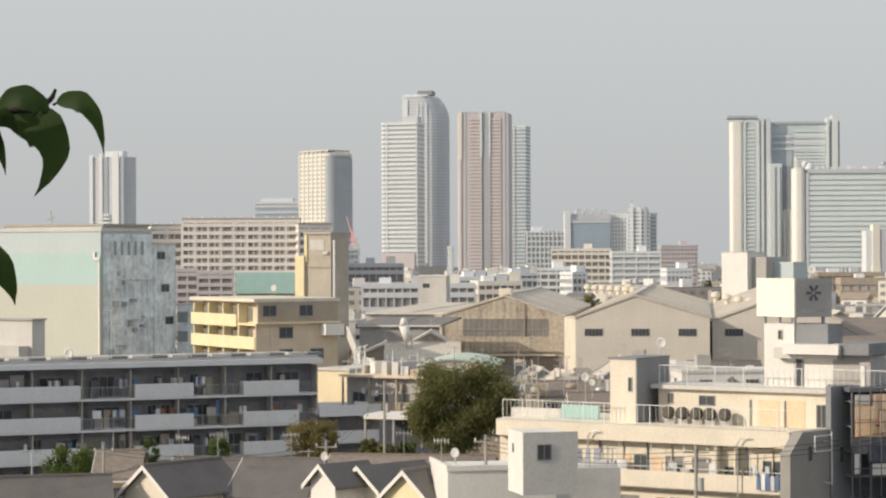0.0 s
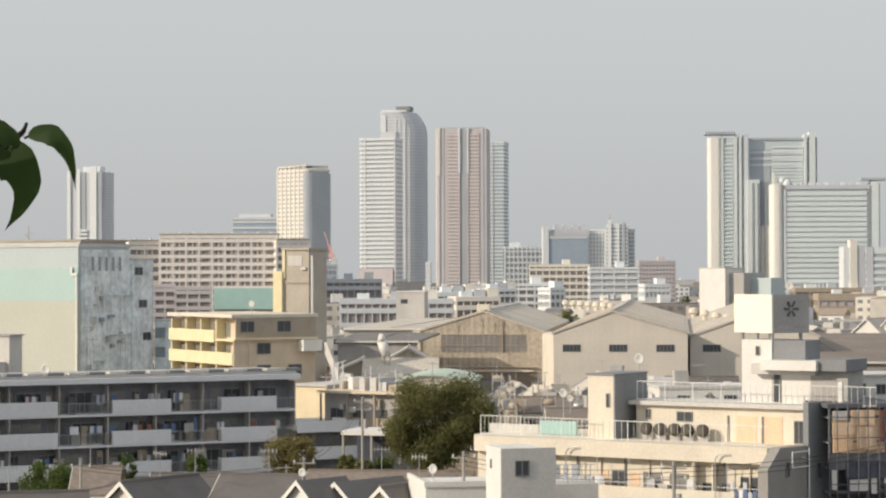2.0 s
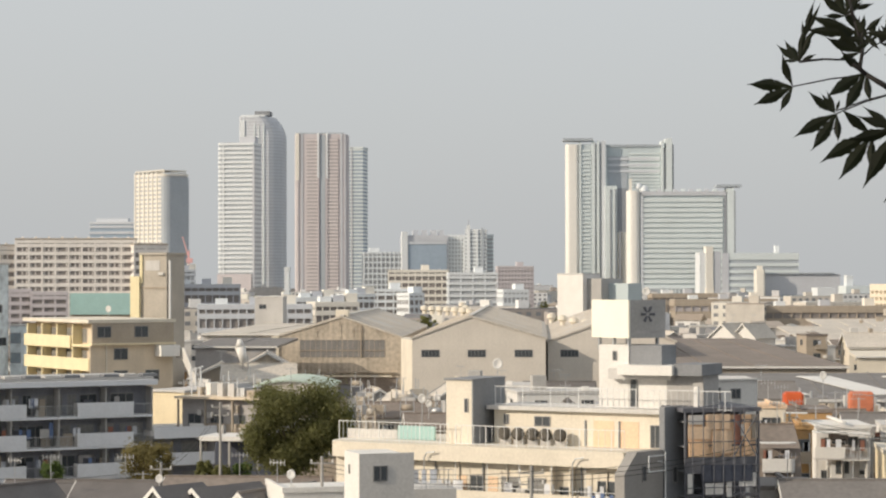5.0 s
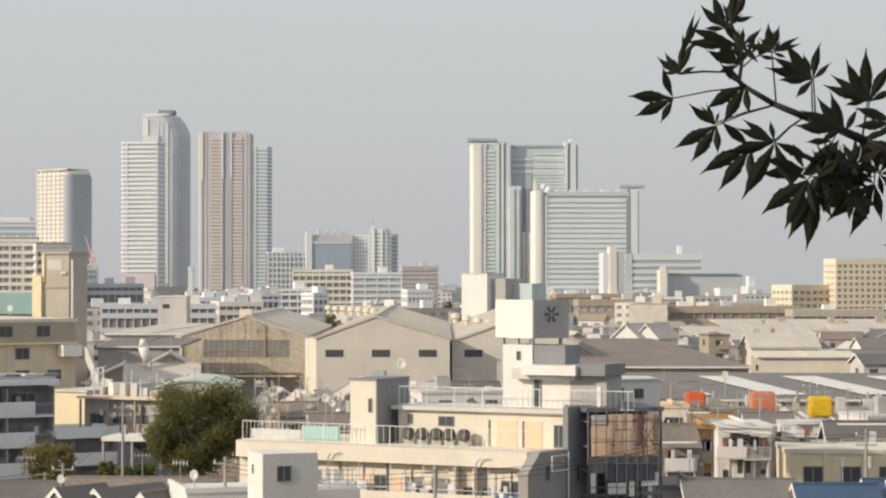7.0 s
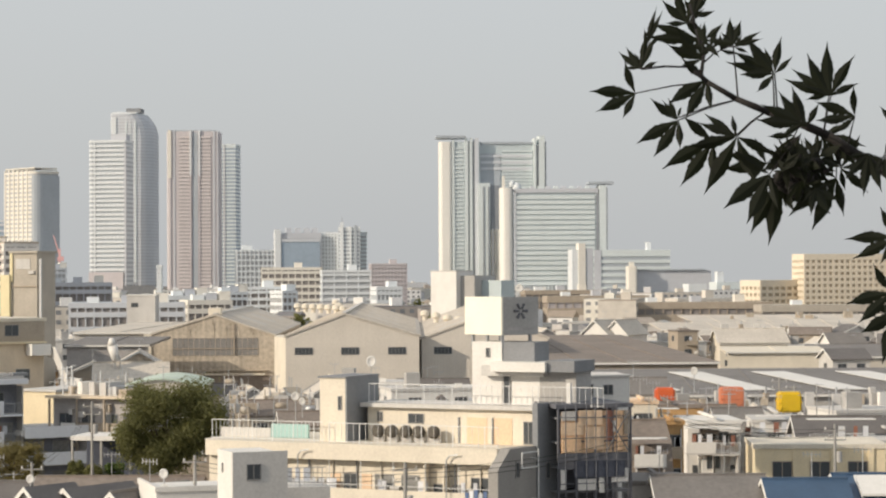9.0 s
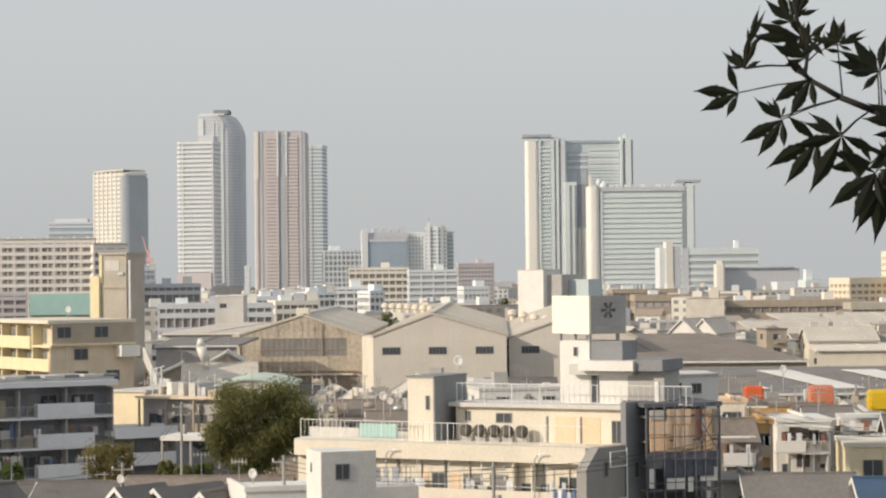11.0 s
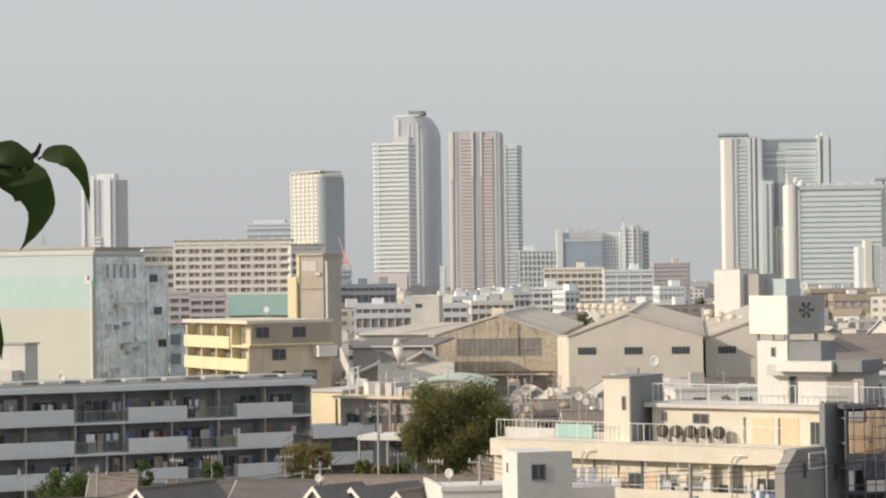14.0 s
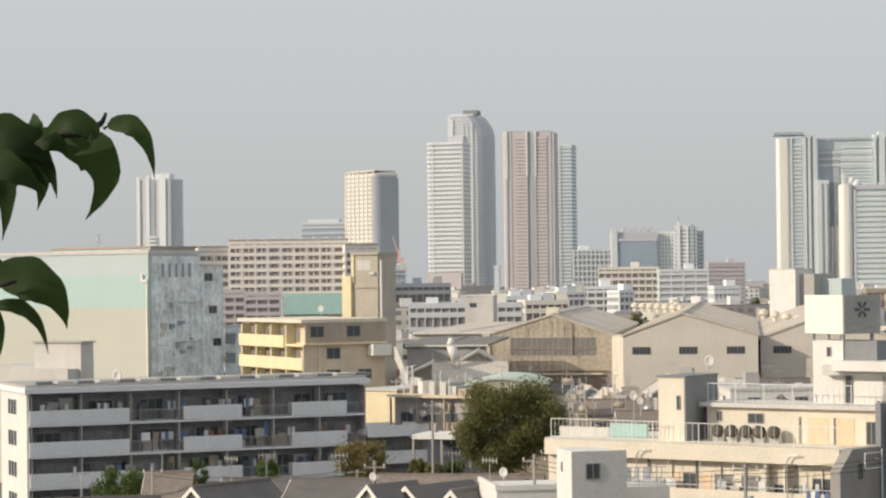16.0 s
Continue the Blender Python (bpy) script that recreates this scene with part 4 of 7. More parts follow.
def yellow_flats():
    s = Site(-915, 318, -800, 300)
    ob = thing("apartment_house", s.m, "pale yellow apartment house with solid balconies", "building")
    W = s.w
    zt = high(-73, 310)
    st = 2.95
    boxpart("core_wall", PEACHTAN, ob, (0.2, W, 1.5, 12.2, 0, zt - 0.3))
    boxpart("roof_slab", CREAM, ob, (-0.3, W + 0.3, -0.3, 12.5, zt - 0.45, zt))
    wv = None
    for k in range(5):
        zf = zt - 0.4 - (k + 1) * st
        boxpart("balcony_panel", YELLOW, ob, (-0.15, W * 0.72 if k == 0 else W, -0.15, 0.1, zf - 0.5, zf + 1.15))
        boxpart("floor_slab", YELLOW, ob, (0, W, 0.1, 1.5, zf - 0.3, zf))
        boxpart("side_panel", YELLOW, ob, (-0.15, 0.1, 0.1, 1.5, zf - 0.5, zf + 1.15))
        for j in range(4):
            x = 0.6 + j * (W - 1) / 4
            if wv is None:
                wv = window(ob, x, 1.5, zf + 0.2, 1.5, 1.9, glass=CURTAIN)
            else:
                again(wv, x, 1.44, zf + 0.2)
            boxpart("partition", YELLOW, ob, (x - 0.45, x - 0.15, 0.12, 1.5, zf, zf + st - 0.35))
    # brown flank with its own windows, an outside stair
    boxpart("flank", BROWN, ob, (W, W + 0.25, 0.3, 12.2, zt - 3.2, zt - 0.5))
    boxpart("flank", PEACHTAN, ob, (W, W + 0.2, 0, 11, 0, zt - 3.2), label="beige side wall")
    boxpart("flank_ledge", HONEY, ob, (W, W + 0.9, -0.1, 12.2, zt - 3.4, zt - 3.15))
    boxpart("downpipe", CREAM, ob, (W + 0.2, W + 0.36, 2.2, 2.36, 0, zt - 3.4))
    boxpart("stair_landing", WHITE, ob, (W + 0.3, W + 2.2, 9.4, 12.2, zt - 5.0, zt - 3.5))
    for k in range(3):
        for yy in ((1.0, 6.4), (3.4,), (3.4, 8.0))[k]:
            w2 = window(ob, 0, 0, 0, 2.0, 1.5)
            w2.matrix_basis = pose(W + 0.32, yy, zt - 2.4 - k * st, 0, 0, 90)
    bm = bmesh.new()
    prism(bm, [(W + 0.4, zt - 5.2), (W + 2.4, zt - 5.4), (W + 6.5, zt - 9.3), (W + 6.5, zt - 7.8), (W + 3.0, zt - 3.9), (W + 0.4, zt - 3.7)], 12.4, 12.55)
    part("stair_panel", bm, PALE, ob, "pale panel of the outside stair")
    # lift tower and board behind
    s2 = Site(-727, 334, -711, 333.5)
    o2 = thing("lift_tower", s2.m, "yellow and brown lift tower on a brown building", "building")
    boxpart("lit_wall", YELLOW, o2, (0, s2.w, 0, 2, 0, high(2, 334)))
    boxpart("tower", TAN, o2, (s2.w, s2.w + 4.3, 0.5, 6, 0, high(40, 334)))
    boxpart("tower_edge", YELLOW, o2, (s2.w - 0.1, s2.w + 0.35, 0.3, 0.5, high(-10, 334), high(40, 334)))
    boxpart("side_mast", STEEL, o2, (s2.w + 4.6, s2.w + 4.9, 0.6, 0.9, 0, high(30, 334)))
    boxpart("vent", PALE, o2, (s2.w + 3.0, s2.w + 3.9, 0.2, 0.5, high(4, 334), high(9, 334)))
    boxpart("recess", PALE, o2, (s2.w + 0.8, s2.w + 3.2, 0.44, 0.5, high(12, 334), high(30, 334)))
    boxpart("string_course", BROWN, o2, (s2.w, s2.w + 4.4, 0.35, 0.5, high(-20, 334), high(-17, 334)))
    boxpart("cap", TAN, o2, (s2.w - 0.2, s2.w + 4.5, 0.2, 6.4, high(40, 334), high(44, 334)))
    s3 = Site(-835, 372, -727, 372)
    o3 = thing("low_block", s3.m, "brown block with a teal board on top", "building")
    boxpart("wall", BROWN, o3, (0, s3.w, 0.3, 8, 0, high(-66, 372)))
    boxpart("board", TEAL, o3, (0, s3.w, 0, 0.3, high(-66, 372), high(-28, 372)))
    boxpart("board_stay", STEEL, o3, (1, 1.2, 0.3, 3, high(-66, 372), high(-40, 372)), (s3.w - 1.2, s3.w - 1, 0.3, 3, high(-66, 372), high(-40, 372)))


yellow_flats()


def shed(name, bl, br, dl, dr, deep, veave, vpeak, bpeak, wall, roof, label, windows=(), clad=None):
    s = Site(bl, dl, br, dr)
    ob = thing(name, s.m, label, "shed")
    d = (dl + dr) / 2
    ze, zp, xp = high(veave, d), high(vpeak, d), s.along(bpeak)
    bm = bmesh.new()
    prism(bm, [(0, 0), (s.w, 0), (s.w, ze), (xp, zp), (0, ze)], 0, deep)
    part("wall", bm, wall, ob)
    t = 0.35
    for a, b, za, zb in ((-0.3, xp, ze - 0.1, zp), (xp, s.w + 0.3, zp, ze - 0.1)):
        bm = bmesh.new()
        prism(bm, [(a, za + 0.02), (b, zb + 0.02), (b, zb + t), (a, za + t)], -0.2, deep + 0.5)
        part("roof_slope", bm, roof, ob)
    for b0, b1, v0, v1, n in windows:
        x0, x1, z0, z1 = s.along(b0), s.along(b1), s.z(b0, v0), s.z(b0, v1)
        window(ob, x0, 0, z0, x1 - x0, z1 - z0, bars=n)
    k = (zp - ze) / max(xp, 0.1)
    n = int(deep / 9)
    for i in range(n):
        y = 4 + i * 9
        for side in (0, 1):
            bm = bmesh.new()
            xa, xb = (0.5, xp - 0.3) if side == 0 else (xp + 0.3, s.w - 0.5)
            zz = lambda q: ze + (zp - ze) * (q / xp if side == 0 else (s.w - q) / (s.w - xp)) + t + 0.02
            prism(bm, [(xa, zz(xa)), (xb, zz(xb)), (xb, zz(xb) + 0.09), (xa, zz(xa) + 0.09)], y, y + 0.25)
            part("roof_seam", bm, roof, ob)
            if (i + side) % 3 == 0:
                bm = bmesh.new()
                xm, xn = xa + (xb - xa) * 0.25, xa + (xb - xa) * 0.75
                prism(bm, [(xm, zz(xm)), (xn, zz(xn)), (xn, zz(xn) + 0.06), (xm, zz(xm) + 0.06)], y + 1.5, y + 6.0)
                part("skylight", bm, PALE, ob)
    boxpart("ridge_cap", PALE, ob, (xp - 0.35, xp + 0.35, -0.2, deep + 0.4, zp + t - 0.02, zp + t + 0.16))
    return ob, s, ze, zp


def sheds():
    ob, s, ze, zp = shed("factory_shed", -469, -244, 415, 415, 95, -108, -72, -349, RUST, ROOFTAN, "large rust-stained tan factory shed with a gable")
    d = 420
    for i in range(4):
        b0 = -424 + i * 38
        window(ob, s.along(b0), 0, s.z(b0, -143), s.along(b0 + 38) - s.along(b0), 3.3, bars=3, frame_mat=RUST, glass=DUSTY)
    boxpart("window_rail", BROWN, ob, (s.along(-424), s.along(-272), -0.14, -0.08, high(-131, 415), high(-129.5, 415)))
    # cream strip puts the sunlit end of the shed into colour
    boxpart("lit_end", CREAM, ob, (s.along(-474), s.along(-461), -0.25, 0, high(-150, 415), high(-104, 415)), label="pale corner strip coloured for the shed's sunlit end")
    boxpart("lower_band", ROOFBROWN, ob, (s.along(-462), s.along(-250), -0.12, 0, 0, high(-178, 415)))
    for b in (-395, -352, -330, -308, -284):
        boxpart("wall_rib", RUST, ob, (s.along(b), s.along(b + 2), -0.1, 0, high(-106, 415), high(-84 - abs(b + 349) * 0.25, 415)))
    boxpart("canopy", BROWN, ob, (s.along(-445), s.along(-255), -0.6, 0, high(-168, d), high(-166, d)))
    boxpart("ledge", CREAM, ob, (s.along(-440), s.along(-260), -0.6, 0, high(-175, d), high(-172, d)))
    boxpart("downpipe", BROWN, ob, (s.along(-316), s.along(-314), -0.3, 0, high(-140, d), high(-85, d)))
    boxpart("ridge_vent", CREAM, ob, (s.along(-362), s.along(-340), 2, 6, zp, zp + 1.4))
    wins = [(-208, -176, -142, -129, 4), (-126, -94, -142, -129, 4), (-43, -11, -142, -129, 4)]
    ob, s, ze, zp = shed("factory_shed", -224, 12, 376, 376, 130, -110, -72, -120, SHEDWALL, ROOFTAN, "large pale grey factory shed with three window strips", wins)
    # angled wedge in lighter cream, added for the shed's sunlit left flank
    bm = bmesh.new()
    plan(bm, [(-2.4, 9), (-0.02, 0.1), (-0.02, 20), (-2.4, 20)], 0, ze - 0.2)
    part("side_bay", bm, CREAM, ob, "added cream wedge for the shed's sunlit flank")
    ob, s, ze, zp = shed("factory_shed", 16, 240, 380, 380, 120, -116, -76, 128, SHEDWALL, ROOFTAN, "pale grey factory shed beside its twin", [(38, 70, -142, -129, 4)])
    # turbine ventilators on the ridges
    bm = bmesh.new()
    tube(bm, (0, 0, 0), (0, 0, 0.7), 0.5, 0.5, 12)
    tube(bm, (0, 0, 0.7), (0, 0, 1.0), 0.5, 0.95, 12)
    tube(bm, (0, 0, 1.0), (0, 0, 1.7), 0.95, 0.8, 12)
    tube(bm, (0, 0, 1.7), (0, 0, 2.0), 0.8, 0.2, 12)
    v0 = part("roof_ventilator", bm, CREAM, None, "round cream roof ventilator on a shed roof")
    tagged(v0, "", "ventilator", "ventilators on the shed roofs")
    spots = [(-202 + i * 13.5, -58 - i * 0.8, 500 - i * 4) for i in range(6)] + [(-135 + 6 * i, -52 - 6 * i, 520 - 20 * i) for i in range(3)]
    spots += [(22 + i * 20, -74 - i * 4.0, 440 - i * 8) for i in range(4)]
    for i, (b, v, dd) in enumerate(spots):
        m = Matrix.Translation((east(b, dd), dd, high(v - 8, dd)))
        if i == 0:
            v0.matrix_basis = m
        else:
            copy_thing(v0, m)


sheds()


def clinic():
    """Stepped beige building with roof terraces, tank and stair towers."""
    s = Site(-384, 172, 176, 160)
    ob = thing("stepped_building", s.m, "stepped beige building with roof terraces and white railings", "building")
    W = s.w
    zt = high(-297, 168)
    boxpart("lower_wall", CREAM, ob, (0.6, W - 1.4, 1.0, 7, 0, zt - 0.2))
    bm = bmesh.new()
    plan(bm, [(0, 1.5), (0.7, 0.3), (2.2, 0), (W - 1.2, 0), (W, 1.6), (W, 7), (0, 11.4)], zt - 1.15, zt)
    part("parapet", bm, CREAM, ob, "thick cream parapet with a rounded corner")
    boxpart("balcony_panel", CREAM, ob, (3.4, W - 1.2, 0, 0.15, zt - 4.4, zt - 3.2))
    boxpart("floor_slab", BEIGE, ob, (0.6, W - 1.2, 0.15, 1.4, zt - 4.5, zt - 4.3))
    boxpart("balcony_panel", CREAM, ob, (3.4, W - 1.2, 0, 0.15, zt - 7.4, zt - 6.2))
    boxpart("floor_slab", BEIGE, ob, (0.6, W - 1.2, 0.15, 1.4, zt - 7.5, zt - 7.3))
    rng = random.Random(3)
    kinds = {}
    for k in range(2):
        x = 3.7
        while x < W - 3:
            w, drawn = rng.choice((0.8, 1.5, 1.1)), rng.random() < 0.5
            if (w, drawn) not in kinds:
                kinds[w, drawn] = window(ob, x, 1.0, zt - 3.9 - 3 * k, w, 1.75 if w > 1 else 1.2, glass=CURTAIN if drawn else GLASS, bars=1 if w > 1 else 0)
            else:
                again(kinds[w, drawn], x, 0.94, zt - 3.9 - 3 * k)
            x += w + rng.uniform(0.3, 0.8)
            if rng.random() < 0.45:
                boxpart("partition", CREAM, ob, (x, x + 0.1, 0.15, 1.0, zt - 4.3 - 3 * k, zt - 1.3 - 3 * k))
                x += 0.4
            elif rng.random() < 0.5:
                boxpart("door_panel", rng.choice((PEACH, OCHRE, CREAM)), ob, (x, x + 0.8, 0.95, 1.0, zt - 4.3 - 3 * k, zt - 2.2 - 3 * k))
                x += 1.1
    for i in range(16):
        x = rng.uniform(4, W - 3)
        boxpart("laundry", LAUNDRY, ob, (x, x + rng.uniform(0.2, 0.5), 0.4, 0.44, zt - 3.3 + rng.uniform(-0.3, 0.2), zt - 2.5))
    for i in range(5):
        x = W - 3.6 + 0.36 * i
        boxpart("bright_washing", LAUNDRY if i % 2 else BLUECLOTH, ob, (x, x + 0.28, -0.25, -0.2, zt - 4.1, zt - 3.1 + 0.1 * (i % 3)))
    bm = bmesh.new()
    tube(bm, (3.4, 0.05, zt - 2.9), (W - 1.4, 0.05, zt - 2.9), 0.03, 0.03, 6)
    for i in range(9):
        x = 3.6 + i * (W - 5.2) / 8
        tube(bm, (x, 0.05, zt - 3.2), (x, 0.05, zt - 1.1), 0.03, 0.03, 6)
    part("balcony_rail", bm, RAIL, ob)
    railing(ob, s.along(-354, 1.2), s.along(-160, 1.2), 1.2, zt, 1.5)
    railing(ob, s.along(-122, 3), W - 1.5, 0.8, zt, 1.5, gap=0.5)
    # upper storey
    y1 = 4.2
    zu = s.z(0, -229, y1)
    xa, xb = s.along(-79, y1), s.along(221, y1)
    boxpart("upper_wall", CREAM, ob, (xa, xb, y1, 8.5, zt - 0.5, zu - 0.3), label="sunlit cream upper storey")
    # dark plate puts the shade on the upper storey's side into colour
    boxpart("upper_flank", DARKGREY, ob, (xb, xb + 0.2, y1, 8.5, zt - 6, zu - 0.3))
    boxpart("upper_roof", PALE, ob, (xa - 0.4, xb + 0.5, y1 - 0.5, 8.8, zu - 0.3, zu))
    railing(ob, xa + 0.2, xb + 5.2, y1 - 0.2, zu, 1.45, gap=0.45)
    for b, v0, v1, wd in ((-62, -260, -242, 9), (-8, -264, -246, 28), (196, -305, -262, 18)):
        z0, z1 = s.z(b, v0, y1), s.z(b, v1, y1)
        x0 = s.along(b, y1)
        window(ob, x0, y1, max(z0, zt + 0.05), s.along(b + wd, y1) - x0, z1 - max(z0, zt + 0.05))
    for b in (81, 141):
        boxpart("downpipe", DARKGREY, ob, (s.along(b, y1), s.along(b + 2, y1), y1 - 0.12, y1, zt, zt + 1.9))
    for b0, b1 in ((96, 132), (143, 176)):
        boxpart("ochre_patch", PEACH, ob, (s.along(b0, y1), s.along(b1, y1), y1 - 0.03, y1, zt, zt + 1.9), label="peach weather-stained panel")
    boxpart("teal_sheet", TEAL, ob, (s.along(-250, 4), s.along(-185, 4), 4, 4.2, zt, zt + 1.05), label="teal sheet screen on the terrace")
    boxpart("pale_screen", PALE, ob, (s.along(-340, 4), s.along(-252, 4), 4.1, 4.2, zt, zt + 0.7))
    for b in (-200, 62):
        bm = bmesh.new()
        q = s.along(b)
        tube(bm, (q, -0.3, zt - 6), (q, -0.3, zt - 0.9), 0.05)
        tube(bm, (q, -0.3, zt - 0.9), (q + 0.25, -0.3, zt - 0.55), 0.05)
        tube(bm, (q + 0.25, -0.3, zt - 0.55), (q + 0.9, -0.3, zt - 0.45), 0.05)
        part("bracket_lamp", bm, STEEL, ob)
    for i in range(10):
        x = 4.2 + i * 2.0
        if i % 3 == 0:
            boxpart("air_conditioner", PALE, ob, (x, x + 0.75, 0.6, 0.9, zt - 4.28, zt - 3.0))
        boxpart("pipe", BEIGE if i % 2 else DARKGREY, ob, (x + 1.1, x + 1.18, 0.85, 0.95, zt - 4.3, zt - 1.2))
    railing(ob, 1.0, 3.4, 0.1, zt - 4.4, 1.2, material=STEEL, gap=0.2)
    # round fans
    for i, b in enumerate((-62, -38, -13, 10, 36)):
        x, y, r = s.along(b, 3.2), 3.2, 0.5
        f = boxpart("cooling_unit", PALE, ob, (x - 0.4, x + 0.4, y + 0.1, y + 0.5, zt + 0.02, zt + 0.4))
        bm = bmesh.new()
        for q0, q1, f0, f1 in ((-0.3, -0.16, 0.55, 0.9), (-0.16, 0.1, 0.9, 1.0), (0.1, 0.4, 1.0, 0.8)):
            tube(bm, (x, y + q0, zt + 0.8), (x, y + q1, zt + 0.8), r * f0, r * f1, 20)
        part("fan_guard", bm, FANMESH, f)
    # stair tower with slit window
    yt = 2.0
    xl, xr = s.along(-164, yt), s.along(-119, yt)
    zs = s.z(-140, -183, yt)
    boxpart("stair_tower", CREAM, ob, (xl, xr, yt, yt + 5, zt - 0.3, zs))
    boxpart("stair_cap", DARKGREY, ob, (xl - 0.15, xr + 0.15, yt - 0.1, yt + 5.1, zs, zs + 0.12))
    # dark plate for the shade on the stair tower's right side
    boxpart("stair_flank", DARKGREY, ob, (xr, xr + 0.12, yt, yt + 5, zt, zs), label="stair tower flank with its shade put in as dark grey")
    window(ob, s.along(-132, yt), yt, s.z(-130, -240, yt), 0.33, 1.05, bars=0)
    # penthouse and tank
    y2 = 5.6
    zq = zu
    p0, p1, p2 = s.along(106, y2), s.along(225, y2), s.along(296, y2)
    boxpart("penthouse", WHITE, ob, (p0, s.along(158, y2), y2, 8.4, zq - 0.1, s.z(110, -120, y2)))
    boxpart("penthouse_wall", WHITE, ob, (s.along(158, y2), p1, y2 + 0.05, 8.4, zq - 0.1, s.z(150, -172, y2)))
    boxpart("penthouse_step", PALE, ob, (s.along(122, y2 - 0.8), s.along(232, y2 - 0.8), y2 - 0.8, y2, s.z(150, -180, y2), s.z(150, -162, y2)))
    boxpart("canopy_slab", WHITE, ob, (s.along(138, y2 - 1.4), s.along(234, y2 - 1.4), y2 - 1.4, 8.4, s.z(150, -172, y2), s.z(150, -155, y2)))
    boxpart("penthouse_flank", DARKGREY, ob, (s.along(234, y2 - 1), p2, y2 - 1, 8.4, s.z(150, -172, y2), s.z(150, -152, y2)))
    boxpart("penthouse_base", GREY, ob, (p1, p2 - 0.3, y2, 8.4, zq, s.z(150, -172, y2)))
    boxpart("machine_room", DARKGREY, ob, (s.along(158, y2 + 0.1), s.along(216, y2 + 0.1), y2 + 0.1, 8.3, s.z(150, -155, y2), s.z(150, -121, y2)))
    window(ob, s.along(161, y2), y2, zq + 0.05, 0.55, 2.1, name="door", bars=0)
    window(ob, s.along(130, y2), y2, s.z(130, -148, y2), 0.35, 0.7, bars=0)
    boxpart("white_post", WHITE, ob, (s.along(272, y2 - 1.2), s.along(279, y2 - 1.2), y2 - 1.2, y2 - 0.9, zq, zq + 1.7))
    # square tank on a frame
    st = Site(93, 170, 158, 166)
    tk = thing("roof_tank_board", st.m, "white boxed rooftop sign tank on a steel frame", "tank")
    z0, z1 = high(-108, 168), high(-41, 168)
    boxpart("lit_panel", TANKWHITE, tk, (0, st.w, 0, 0.15, z0, z1))
    # shade on the white tank's right side is put in as grey
    boxpart("side_panel", GREY, tk, (st.w - 0.15, st.w, 0.15, 3.3, z0, z1), label="side panel coloured grey for its shade")
    boxpart("box", PALE, tk, (0.05, st.w - 0.16, 0.16, 3.3, z0 + 0.05, z1 - 0.05))
    bm = bmesh.new()
    for k in range(6):
        a = math.pi * k / 3
        tube(bm, (st.w + 0.01, 1.7 + 0.16 * math.cos(a), z0 + 1.75 + 0.16 * math.sin(a)), (st.w + 0.01, 1.7 + 0.6 * math.cos(a), z0 + 1.75 + 0.6 * math.sin(a)), 0.07, 0.12, 6)
    part("emblem", bm, NETTING, tk, "dark radial emblem shape")
    boxpart("emblem_bar", SHADEWALL, tk, (st.w, st.w + 0.01, 0.6, 2.8, z0 + 0.35, z0 + 0.55))
    for x, y in ((0.5, 0.4), (st.w - 0.5, 0.4), (0.5, 2.9), (st.w - 0.5, 2.9), (st.w * 0.5, 0.4)):
        boxpart("leg", STEEL, tk, (x - 0.1, x + 0.1, y - 0.1, y + 0.1, high(-122, 168) - 0.35, z0))
    # grey end volume and its ladder
    e = Site(150, 157, 258, 163.5)
    o2 = thing("grey_annex", e.m, "grey stuccoed annex with a steel ladder", "building")
    ze = high(-309, 159)
    bm = bmesh.new()
    prism(bm, [(0, 0), (e.w * 0.62, 0), (e.w * 0.62, ze), (e.along(172), ze), (0, ze - 1.4)], 0, 0.8)
    part("wall", bm, ANNEX, o2)
    boxpart("tall_wall", DARKGREY, o2, (e.w * 0.64, e.w, -0.03, 0.4, 0, high(-232, 160)))
    window(o2, e.along(181), 0, e.z(181, -362), 0.5, 1.1, bars=0)
    window(o2, e.along(234), -0.03, e.z(234, -364), 0.6, 1.2, bars=0)
    bm = bmesh.new()
    x0, x1, za, zb = e.along(193, -0.6), e.along(222, -0.6), e.z(200, -344, -0.6), e.z(200, -317, -0.6)
    for a, b in (((x0, za), (x1, za)), ((x0, zb), (x1, zb)), ((x0, za), (x0, zb)), ((x1, za - 2.4), (x1, zb + 0.2))):
        tube(bm, (a[0], -0.6, a[1]), (b[0], -0.6, b[1]), 0.05, 0.05, 6)
    tube(bm, (x1, -0.6, za - 2.3), (x1, 0.1, za - 2.3), 0.05, 0.05, 6)
    tube(bm, (x1, -0.6, zb - 0.5), (x1, 0.1, zb - 0.5), 0.05, 0.05, 6)
    part("ladder_frame", bm, RAIL, o2)


clinic()


